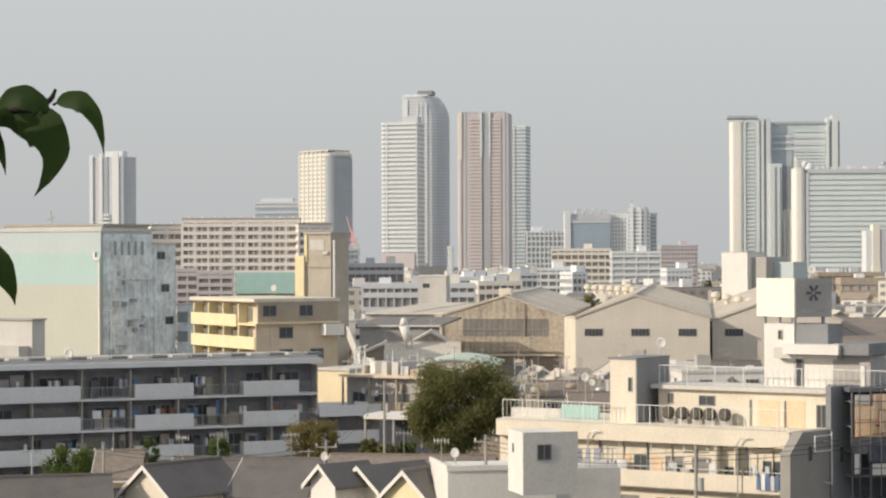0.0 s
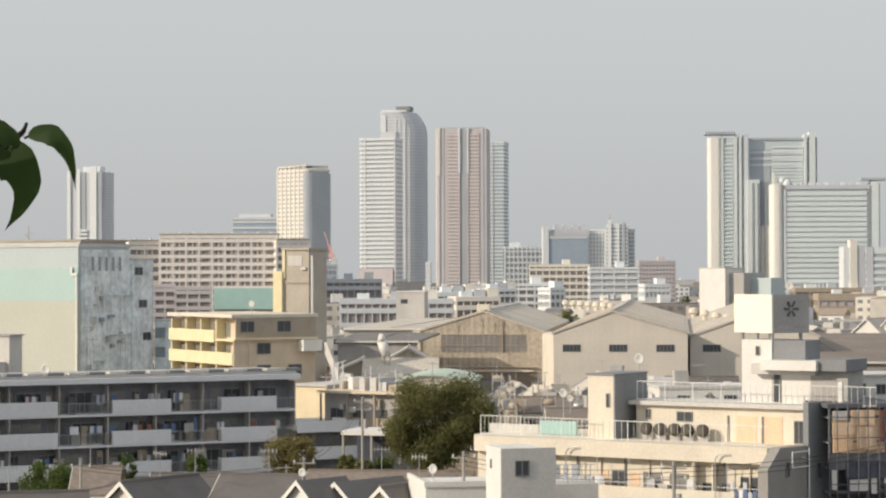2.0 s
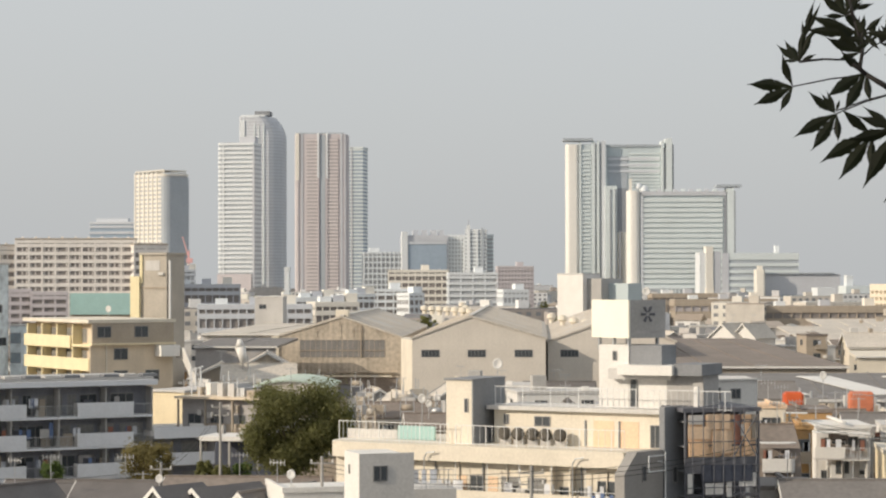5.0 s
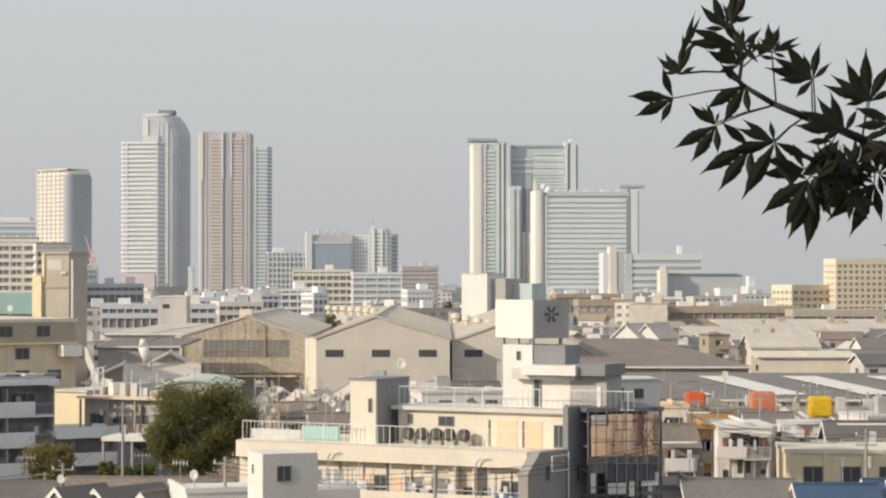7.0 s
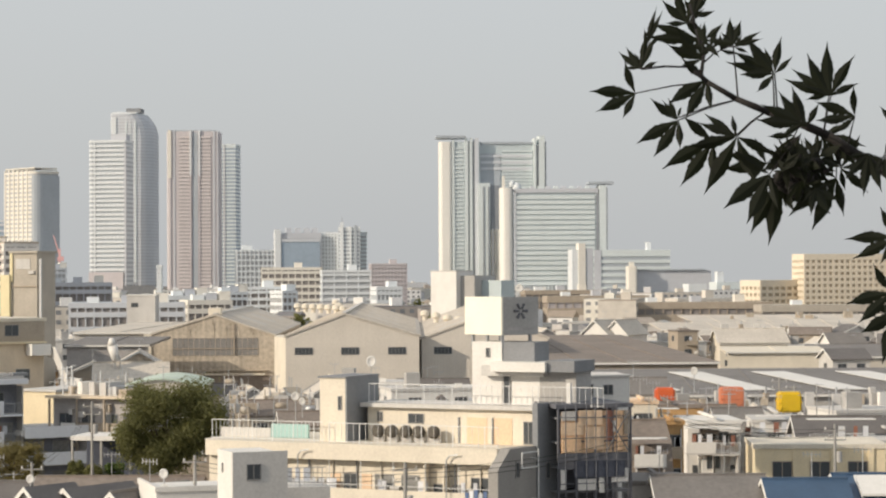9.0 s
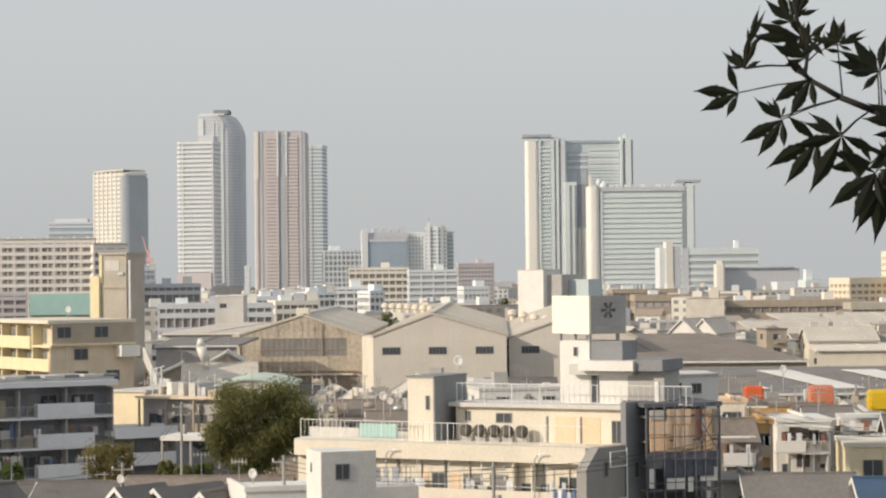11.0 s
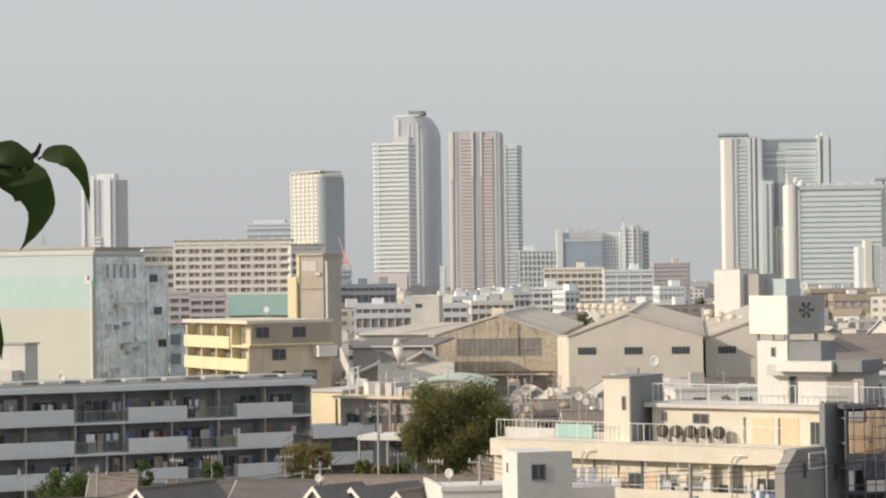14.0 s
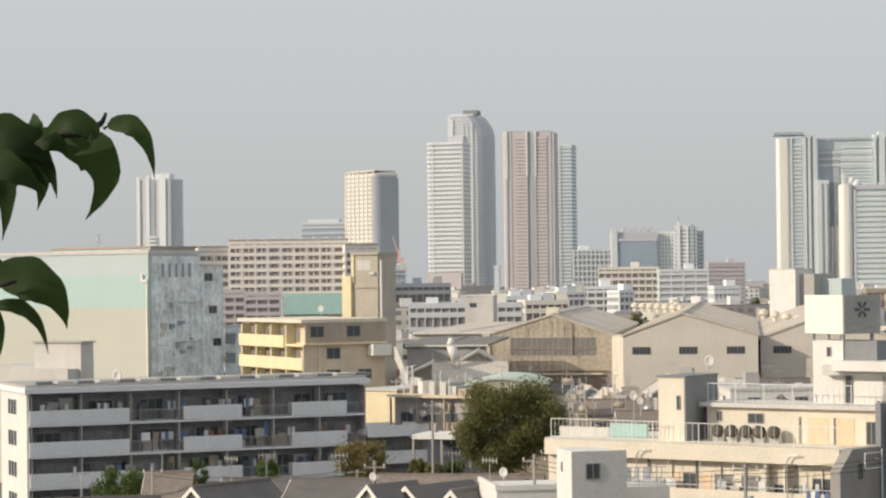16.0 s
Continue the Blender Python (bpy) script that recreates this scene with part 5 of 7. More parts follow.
def building_site():
    """Dark framed building under netting."""
    s = Site(258, 161, 386, 162.5)
    ob = thing("netted_building", s.m, "dark framed building site with brown panels and netting", "building")
    W = s.w
    zt = high(-231, 162)
    boxpart("roof_frame", NETTING, ob, (-0.2, W + 0.2, -0.02, 8, zt - 0.3, zt))
    boxpart("back_wall", NETTING, ob, (0, W, 2.6, 8, 0, zt - 0.3))
    for i in range(5):
        x = W * i / 4
        boxpart("post", NETTING, ob, (x - 0.06, x + 0.06, 0, 0.2, 0, zt - 0.3))
    for k in range(5):
        z = zt - 0.9 - k * 1.75
        boxpart("beam", NETTING, ob, (0, W, 0, 0.12, z - 0.06, z + 0.06))
        boxpart("deck", DARKGREY, ob, (0, W, 0.25, 2.6, z - 0.15, z - 0.05))
    rng = random.Random(12)
    for x0, x1, z0, z1, m in ((0.04, 0.24, 0.5, 1.15, PALE), (0.28, 0.6, 0.45, 1.5, PEACH), (0.03, 0.34, 1.3, 2.2, PEACH), (0.36, 0.62, 1.62, 3.2, PEACH), (0.04, 0.3, 2.3, 3.4, WOODPANEL),
                              (0.66, 0.74, 0.5, 2.6, REDBROWN), (0.8, 0.88, 0.9, 3.3, WOODPANEL), (0.9, 0.98, 0.5, 2.2, BROWN), (0.75, 0.79, 1.2, 2.0, WHITE)):
        boxpart("site_panel", m, ob, (W * x0, W * x1, -0.12 + rng.uniform(0, 0.08), 0.0, zt - z1, zt - z0))
    boxpart("back_sheet", WOODPANEL, ob, (0.2, W - 0.2, 0.02, 0.06, zt - 3.6, zt - 0.5), label="sunlit brown sheeting")
    for i in range(7):
        x = W * (i + 0.5) / 7
        bm = bmesh.new()
        tube(bm, (x, -0.35, 0), (x + rng.uniform(-0.1, 0.1), -0.35, zt + 0.1), 0.035, 0.035, 6)
        part("scaffold_tube", bm, NETTING, ob)
    for z in (0.9, 2.4, 3.9, 5.6):
        bm = bmesh.new()
        tube(bm, (-0.1, -0.38, zt - z), (W + 0.1, -0.38, zt - z + rng.uniform(-0.12, 0.12)), 0.035, 0.035, 6)
        part("scaffold_ledger", bm, NETTING, ob)
    bm = bmesh.new()
    tube(bm, (W * 0.62, -0.4, zt - 3.5), (W * 0.95, -0.4, zt - 0.5), 0.04, 0.04, 6)
    tube(bm, (W * 0.95, -0.4, zt - 3.5), (W * 0.68, -0.4, zt - 1.0), 0.04, 0.04, 6)
    part("scaffold_brace", bm, NETTING, ob)
    boxpart("net_sheet", NETTING, ob, (-0.1, W * 0.98, -0.12, -0.08, zt - 4.6, zt - 3.45))
    boxpart("net_sheet", BLUENET, ob, (W * 0.2, W * 0.9, -0.2, -0.14, zt - 5.2, zt - 4.0))
    for x0, x1, z0, z1 in ((0.02, 0.1, 4.5, 6.0), (0.26, 0.5, 5.3, 6.1), (0.55, 0.62, 4.7, 6.3), (0.72, 0.95, 4.9, 5.6)):
        boxpart("white_board", WHITE, ob, (W * x0, W * x1, -0.1, -0.04, zt - z1, zt - z0))


building_site()


def white_roof_house():
    s = Site(298, 177, 384, 179)
    ob = thing("white_block", s.m, "white boxy roof house behind the netted building", "building")
    zt = high(-184, 178)
    boxpart("wall", WHITE, ob, (0, s.w, 0, 3, 0, zt))
    boxpart("cap", PALE, ob, (-0.15, s.w + 0.15, -0.15, 3.15, zt, zt + 0.15))
    window(ob, 0.5, 0, zt - 1.5, 0.6, 1.0, bars=0)
    window(ob, 2.0, 0, zt - 1.4, 0.9, 0.8)


white_roof_house()


def white_block_with_shade():
    s = Site(33, 560, 78, 556)
    ob = thing("white_block", s.m, "plain white tower block, its flank greyed for shade", "building")
    zt = high(4, 558)
    boxpart("lit_wall", WHITE, ob, (0, s.w, 0, 8, 0, zt))
    # grey stands in for the shade on the white block's right side
    boxpart("flank", GREY, ob, (s.w, s.w + 4.0, 2, 12, 0, zt - 1))
    boxpart("pale_wing", MURALWHITE, ob, (s.w + 4.0, s.w + 9.5, 5.5, 12, 0, high(-12, 558)))
    boxpart("cap", PALE, ob, (-0.1, s.w + 0.1, -0.1, 8.1, zt, zt + 0.25))


white_block_with_shade()


# ---- houses ----
def house(m, w, deep, ze, zr, wall, roof, label, ridge="x", windows=2, group="", fittings=True):
    """A gabled house: its ridge runs along its front ('x') or away from it ('y'), or 'flat'."""
    ob = thing("house", m, label, "house", group)
    bm = bmesh.new()
    o = 0.45
    if ridge == "flat":
        box(bm, 0, w, 0, deep, 0, ze)
        part("wall", bm, wall, ob)
        boxpart("parapet", roof, ob, (-0.12, w + 0.12, -0.12, deep + 0.12, ze, ze + 0.35))
    elif ridge == "y":
        prism(bm, [(0, 0), (w, 0), (w, ze), (w / 2, zr), (0, ze)], 0, deep)
        part("wall", bm, wall, ob)
        k = (zr - ze) / (w / 2)
        for a, b, za, zb in ((-o, w / 2, ze - o * k, zr), (w / 2, w + o, zr, ze - o * k)):
            bm = bmesh.new()
            prism(bm, [(a, za + 0.02), (b, zb + 0.02), (b, zb + 0.2), (a, za + 0.2)], -o, deep + o)
            part("roof_slope", bm, roof, ob)
            bm = bmesh.new()
            prism(bm, [(a, za - 0.12), (b, zb - 0.12), (b, zb + 0.22), (a, za + 0.22)], -o - 0.05, -o)
            part("bargeboard", bm, WHITE, ob)
    else:
        y = [(0, 0), (deep, 0), (deep, ze), (deep / 2, zr), (0, ze)]
        a = [bm.verts.new((0, q, z)) for q, z in y]
        b = [bm.verts.new((w, q, z)) for q, z in y]
        bm.faces.new(a[::-1])
        bm.faces.new(b)
        for i in range(5):
            j = (i + 1) % 5
            bm.faces.new((a[i], a[j], b[j], b[i]))
        part("wall", bm, wall, ob)
        k = (zr - ze) / (deep / 2)
        for q0, q1, z0, z1 in ((-o, deep / 2, ze - o * k, zr), (deep / 2, deep + o, zr, ze - o * k)):
            bm = bmesh.new()
            vs = [[bm.verts.new((x, q, z)) for q, z in ((q0, z0 + 0.02), (q1, z1 + 0.02), (q1, z1 + 0.2), (q0, z0 + 0.2))] for x in (-o, w + o)]
            bm.faces.new(vs[0])
            bm.faces.new(vs[1][::-1])
            for i in range(4):
                j = (i + 1) % 4
                bm.faces.new((vs[0][j], vs[0][i], vs[1][i], vs[1][j]))
            part("roof_slope", bm, roof, ob)
            bm = bmesh.new()
            va = [[bm.verts.new((x, q, z)) for q, z in ((q0, z0 - 0.12), (q1, z1 - 0.12), (q1, z1 + 0.22), (q0, z0 + 0.22))] for x in (-o - 0.05, -o)]
            bm.faces.new(va[0])
            bm.faces.new(va[1][::-1])
            for i in range(4):
                j = (i + 1) % 4
                bm.faces.new((va[0][j], va[0][i], va[1][i], va[1][j]))
            part("bargeboard", bm, WHITE, ob)
    if windows:
        first = None
        for k in range(2):
            for i in range(windows):
                x, z = w * (i + 0.5) / windows - 0.8, ze - 2.0 - 2.8 * k
                if first is None:
                    first = window(ob, x, 0, z, 1.6, 1.2)
                else:
                    again(first, x, -0.06, z)
        sw = new("window", first.data)
        sw.parent = ob
        sw.matrix_basis = pose(-0.06, deep * 0.6, ze - 2.0, 0, 0, -90)
        pn = new("pane", first.children[0].data)
        pn.parent = sw
    if fittings and windows:
        rng = random.Random(int(w * 31 + ze * 17 + deep * 7))
        if ridge == "x":
            boxpart("gutter", WHITE, ob, (-0.4, w + 0.4, -0.56, -0.46, ze - 0.36, ze - 0.24))
        boxpart("downpipe", PALE, ob, (w - 0.25, w - 0.15, -0.1, 0, 0, ze - 0.3))
        boxpart("air_conditioner", WHITE, ob, (w * 0.78, w * 0.78 + 0.75, -0.35, 0, ze - 4.6, ze - 4.0))
        a, b = (w * 0.08, w * 0.55) if rng.random() < 0.5 else (w * 0.4, w * 0.9)
        boxpart("balcony_slab", PALE, ob, (a, b, -0.95, 0, ze - 2.75, ze - 2.6))
        boxpart("balcony_panel", rng.choice((WHITE, PALE, CREAM, BROWN, GREY)), ob, (a, b, -1.0, -0.95, ze - 2.7, ze - 1.75))
        for i in range(2):
            x = rng.uniform(a, b - 0.5)
            boxpart("washing", LAUNDRY, ob, (x, x + 0.45, -0.6, -0.57, ze - 1.9, ze - 1.0))
        top = ze + 0.3 if ridge == "flat" else zr
        bm = bmesh.new()
        x, y = w * rng.uniform(0.3, 0.7) if ridge != "y" else w / 2, deep / 2
        tube(bm, (x, y, top), (x, y, top + 2.1), 0.035, 0.03, 5)
        aer = part("aerial", bm, STEEL, ob)
        bm = bmesh.new()
        lattice(bm, [x - 0.62, x - 0.58, x - 0.32, x - 0.28, x - 0.02, x + 0.02, x + 0.28, x + 0.32, x + 0.58, x + 0.62], [top + 1.7, top + 1.88, top + 1.92, top + 2.1], lambda i, j: i % 2 == 0 or j == 1, y - 0.02, y + 0.02)
        part("boom", bm, STEEL, aer)
        if ridge == "flat" and group:
            boxpart("roof_box", rng.choice((WHITE, PALE, GREY)), ob, (w * 0.2, w * 0.2 + 1.8, deep * 0.3, deep * 0.3 + 1.8, ze + 0.02, ze + 2.2))
            boxpart("roof_unit", WHITE, ob, (w * 0.7, w * 0.7 + 0.9, 0.6, 1.0, ze + 0.02, ze + 0.9))
        else:
            boxpart("ridge_tile", roof, ob, (-0.45, w + 0.45, deep / 2 - 0.15, deep / 2 + 0.15, zr + 0.1, zr + 0.3) if ridge == "x" else (w / 2 - 0.15, w / 2 + 0.15, -0.45, deep + 0.45, zr + 0.1, zr + 0.3))
    return ob


def placed(b, d, rz=0.0):
    return pose(east(b, d), d, 0, 0, 0, rz)


def near_houses():
    house(placed(-1290, 150, 20), 8, 7, 6.0, 8.6, GREY, TILE, "grey house with a dark tiled hip roof", "x")
    house(placed(-1092, 170, 8), 2.9, 6, 7.2, 8.8, PEACH, ROOFBROWN, "small brick-coloured house with a brown roof", "x", 1)
    house(placed(-1040, 158, -32), 4.4, 7, 7.4, 9.2, CREAM, TILE, "cream house with a steep front gable", "y", 1)
    house(placed(-962, 166, -4), 5.6, 6, 6.9, 8.7, BEIGE, TILE, "house under a broad dark tiled roof", "x")
    house(placed(-845, 160, -10), 5.4, 7, 7.0, 9.2, BEIGE, TILE, "beige house with a dark tiled roof", "x")
    house(placed(-700, 156, -36), 2.4, 4, 8.4, 9.5, WHITE, TILE, "small white gable beside a dark roof", "y", 0)
    house(placed(-668, 176, -2), 12.4, 6, 7.0, 8.1, CREAM, ROOFBROWN, "long house under a low brown roof", "x", 3)
    house(placed(-640, 158, -36), 3.4, 6, 7.9, 9.25, CREAM, TILE, "cream house with a lit gable", "y", 0)
    house(placed(-576, 154, -30), 4.6, 8, 7.3, 9.35, YELLOW, TILE, "pale yellow house with a steep front gable", "y", 1)
    # white block with a roof hut
    s = Site(-453, 148, -260, 150)
    ob = thing("white_house", s.m, "white flat-roofed house with a rooftop hut", "house")
    zt = high(-383, 148)
    boxpart("wall", WHITE, ob, (0, s.w, 0, 7, 0, zt))
    boxpart("parapet", WHITE, ob, (-0.1, s.along(-345), -0.1, 0.12, zt, zt + 0.35), (-0.1, 0.12, 0.12, 7, zt, zt + 0.35))
    h = Site(-345, 146, -320, 143)
    o2 = thing("roof_hut", h.m @ pose(0, 0, 0), "white rooftop stair hut with one window", "house")
    zh = high(-309, 145)
    boxpart("lit_wall", WHITE, o2, (0, h.w, 0, 2.8, zt - 1, zh))
    # a greyer colour than the lit wall puts in this side's shade
    boxpart("front_wall", PALE, o2, (h.w, h.w + 0.2, 0.0, 3.6, zt - 1, zh), label="hut wall greyed for its shade")
    wv = window(o2, 0, 0, 0, 0.95, 1.0)
    wv.matrix_basis = pose(h.w + 0.26, 0.9, high(-358, 145), 0, 0, 90)
    window(o2, h.w * 0.35, 0, high(-348, 145), 0.22, 0.6, bars=0)
    railing(ob, s.along(-238), s.along(-150), 0.4, zt, 1.3, material=STEEL, gap=0.3)
    boxpart("terrace_wall", PALE, ob, (s.w, s.along(-145), 0.2, 6, 0, zt))
    # terrace odds and ends
    for b, w in ((-232, 10), (-218, 12), (-200, 8), (-186, 12)):
        boxpart("laundry", LAUNDRY, ob, (s.along(b), s.along(b + w), 1.2, 1.24, zt + 0.3, zt + 1.2))
    # right-hand houses
    house(placed(386, 186, 3), 2.9, 6, 10.0, 11.6, WHITE, ROOFBROWN, "narrow white house with a brown lean-to roof", "x", 1)
    house(placed(398, 215, 0), 6.2, 7, 11.2, 11.6, OCHRE, ROOFBROWN, "ochre-sided house with a flat roof", "flat", 2)
    house(placed(372, 240, 0), 4.6, 7, 11.2, 12.6, CREAM, ROOFGREY, "cream house with a grey roof", "x", 1)
    house(placed(487, 200, 3), 4.7, 7, 10.7, 11.1, WHITE, WHITE, "white flat-roofed house with balconies", "flat", 2)
    house(placed(545, 212, 0), 4.0, 7, 9.5, 11.0, GREY, ROOFGREY, "grey house with a pent roof", "x", 1)
    house(placed(602, 205, -4), 4.2, 7, 10.4, 11.2, WHITE, PALE, "white house with a pale awning roof", "flat", 1)
    ob = house(placed(606, 182, -3), 10.4, 8, 9.9, 10.2, HONEY, CREAM, "honey-coloured terraced house with tall dark windows", "flat", 0)
    for i in range(4):
        window(ob, 1.35 + i * 3.0, 0, 6.9, 1.6, 2.0, frame_mat=BROWN)
        boxpart("pilaster", HONEY, ob, (0.0 + i * 3.0, 0.4 + i * 3.0, -0.15, 0, 0, 9.9))
    house(placed(686, 196, -3), 10, 6, 9.8, 11.2, PALE, TILE, "long house under a dark tiled roof", "x", 3)
    house(placed(640, 158, 0), 5.2, 6, 7.8, 9.2, GREY, BLUEROOF, "house with a faded blue sheet roof", "x", 1)
    house(placed(765, 160, 0), 6.0, 6, 8.0, 9.35, GREY, BLUEROOF, "house with a blue sheet roof", "x", 1)
    house(placed(440, 160, 0), 7.4, 7, 7.8, 9.3, GREY, ROOFGREY, "grey house with a low sheet roof", "x", 1)
    house(placed(385, 165, 0), 4.2, 7, 8.6, 9.0, GREY, ROOFGREY, "grey house with a flat roof", "flat", 1)
    house(placed(800, 190, 0), 6, 7, 9.6, 10.4, WHITE, PALE, "plain white flat-roofed town house", "flat", 2)
    for b, w in ((300, 6.2), (340, 5.4)):
        house(placed(b, 482, -34), w, 9, 11.2, 13.9, WHITE, ROOFTAN, "white gabled house behind the brown factory roof", "y", 1)
    house(placed(470, 476, 10), 4.5, 7, 11.6, 12.0, BROWN, ROOFBROWN, "tall dark brown house beside the factory roof", "flat", 1)
    house(placed(382, 203, 0), 2.6, 4, 12.3, 12.6, CREAM, PEACH, "narrow cream house with a flat roof", "flat", 1)
    house(placed(437, 190, 0), 2.0, 4, 11.3, 11.6, OCHRE, OCHRE, "narrow ochre house with a flat roof", "flat", 1)
    house(placed(470, 224, 4), 6.0, 6, 9.6, 10.6, OCHRE, ROOFBROWN, "brown-sided house behind the white one", "x", 2)
    s = Site(500, 199.4, 560, 199.4)
    ob = thing("glazed_porch", s.m, "glazed bay under a brown tiled awning", "bay")
    boxpart("awning", ROOFBROWN, ob, (0.4, 2.0, -0.7, 0.2, high(-287, 199), high(-276, 199)))
    boxpart("bay_base", GREY, ob, (0.5, 3.0, -0.4, 0.2, 0, high(-322, 199)))
    window(ob, 0.55, -0.3, high(-320, 199), 1.3, 1.5, frame_mat=PALE)
    window(ob, 1.95, -0.3, high(-320, 199), 1.0, 1.9, frame_mat=PALE)
    ob = house(placed(512, 198.5, 6), 2.0, 1.6, 8.6, 9.6, WHITE, ROOFBROWN, "small porch with a brown hipped roof", "x", 0)
    window(ob, 0.4, 0, 6.9, 1.2, 1.2)
    house(placed(806, 160, 0), 2.2, 5, 8.4, 9.3, WHITE, WHITE, "small outbuilding with a white sheet roof", "x", 0)
    house(placed(392, 184.5, 3), 2.7, 1.2, 8.3, 9.9, WHITE, ROOFBROWN, "lean-to with a brown tiled roof", "x", 0)
    # low blocks between the balcony flats and the great tree
    s = Site(-642, 222, -496, 218)
    ob = thing("low_block", s.m, "grey two-storey block with a white gutter", "building")
    zt = high(-213, 220)
    boxpart("wall", SHADEWALL, ob, (0, s.w, 0.8, 7, 0, zt - 0.3))
    boxpart("roof_slab", PEACHTAN, ob, (-0.3, s.w + 0.3, -0.2, 7.3, zt - 0.22, zt), label="thin weathered roof sheet")
    boxpart("dark_band", BROWN, ob, (2.8, s.w, 0.5, 0.8, zt - 4.4, zt - 2.6))
    rq = random.Random(41)
    for i in range(11):
        x, h = rq.uniform(0, s.w - 1), rq.uniform(0.4, 1.5)
        boxpart("roof_unit", rq.choice((PALE, WHITE, BROWN, STEEL, RUST)), ob, (x, x + rq.uniform(0.4, 1.1), rq.uniform(1, 4), 5.0, zt, zt + h))
    for i in range(5):
        x = rq.uniform(0.3, s.w - 0.5)
        bm = bmesh.new()
        tube(bm, (x, 1.5, zt), (x, 1.5, zt + rq.uniform(1.4, 2.6)), 0.06, 0.05, 6)
        part("flue", bm, RAIL, ob)
    for i in range(9):
        x, z = rq.uniform(0.3, s.w - 0.8), zt - rq.uniform(1.2, 5.0)
        boxpart("clutter_box", rq.choice((PALE, BROWN, WHITE, NETTING, RUST)), ob, (x, x + rq.uniform(0.3, 0.8), 0.3, 0.78, z, z + rq.uniform(0.3, 0.8)))
    for i in range(4):
        boxpart("post", BROWN, ob, (s.w * i / 3 - 0.07, s.w * i / 3 + 0.07, 0, 0.2, 0, zt - 0.3))
    for i in range(3):
        window(ob, 0.7 + i * 2.6, 0.8, zt - 3.0, 1.5, 1.3)
    boxpart("hung_sheet", WHITE, ob, (1.4, 3.0, -0.05, 0, zt - 4.2, zt - 2.6), label="white sheet hung out to air")
    s = Site(-690, 232, -630, 230)
    ob = thing("low_block", s.m, "cream block with a flat roof", "building")
    boxpart("wall", HONEY, ob, (0, s.w, 0, 8, 0, high(-204, 231)))
    boxpart("roof_slab", PALE, ob, (-0.2, s.w + 0.2, -0.2, 8.2, high(-204, 231), high(-200, 231)))
    s = Site(-604, 206, -498, 205)
    ob = thing("carport", s.m, "low carport with a pale sheet roof", "carport")
    boxpart("roof", WHITE, ob, (0, s.w, 0, 5, high(-292, 205), high(-284, 205)))
    for i in range(3):
        boxpart("post", POLE, ob, (i * (s.w - 0.2) / 2, i * (s.w - 0.2) / 2 + 0.2, 0.1, 0.3, 0, high(-292, 205)))
    # near-black wall stands in for the shade under the carport roof
    boxpart("back_wall", BLUENET, ob, (0, s.w, 4.6, 4.8, 0, high(-292, 205)))


near_houses()


# ---- coloured roof tanks among the houses ----
def roof_tanks():
    for b, v, d, w, h, col, label in ((431, -240, 222, 34, 36, ORANGE, "orange-red rooftop tank on legs"), (547, -244, 232, 42, 40, SALMON, "faded orange rooftop tank on legs"), (650, -249, 222, 40, 36, YELLOWTANK, "bright yellow rooftop tank on legs")):
        ob = thing("roof_tank", pose(east(b, d), d, 0), label, "tank", "tanks on the roofs")
        ww, z0 = w * d / K, high(v, d)
        z1 = z0 + h * d / K
        bm = bmesh.new()
        box(bm, 0, ww, 0, ww, z0, z1)
        bmesh.ops.bevel(bm, geom=bm.edges[:], offset=0.18, segments=3, affect="EDGES")
        part("body", bm, col, ob)
        boxpart("rib", col, ob, (-0.04, ww + 0.04, -0.04, ww + 0.04, (z0 + z1) / 2 - 0.06, (z0 + z1) / 2 + 0.06))
        for x, y in ((0.15, 0.15), (ww - 0.15, 0.15), (0.15, ww - 0.15), (ww - 0.15, ww - 0.15)):
            boxpart("leg", STEEL, ob, (x - 0.06, x + 0.06, y - 0.06, y + 0.06, 0, z0 + 0.05))


roof_tanks()


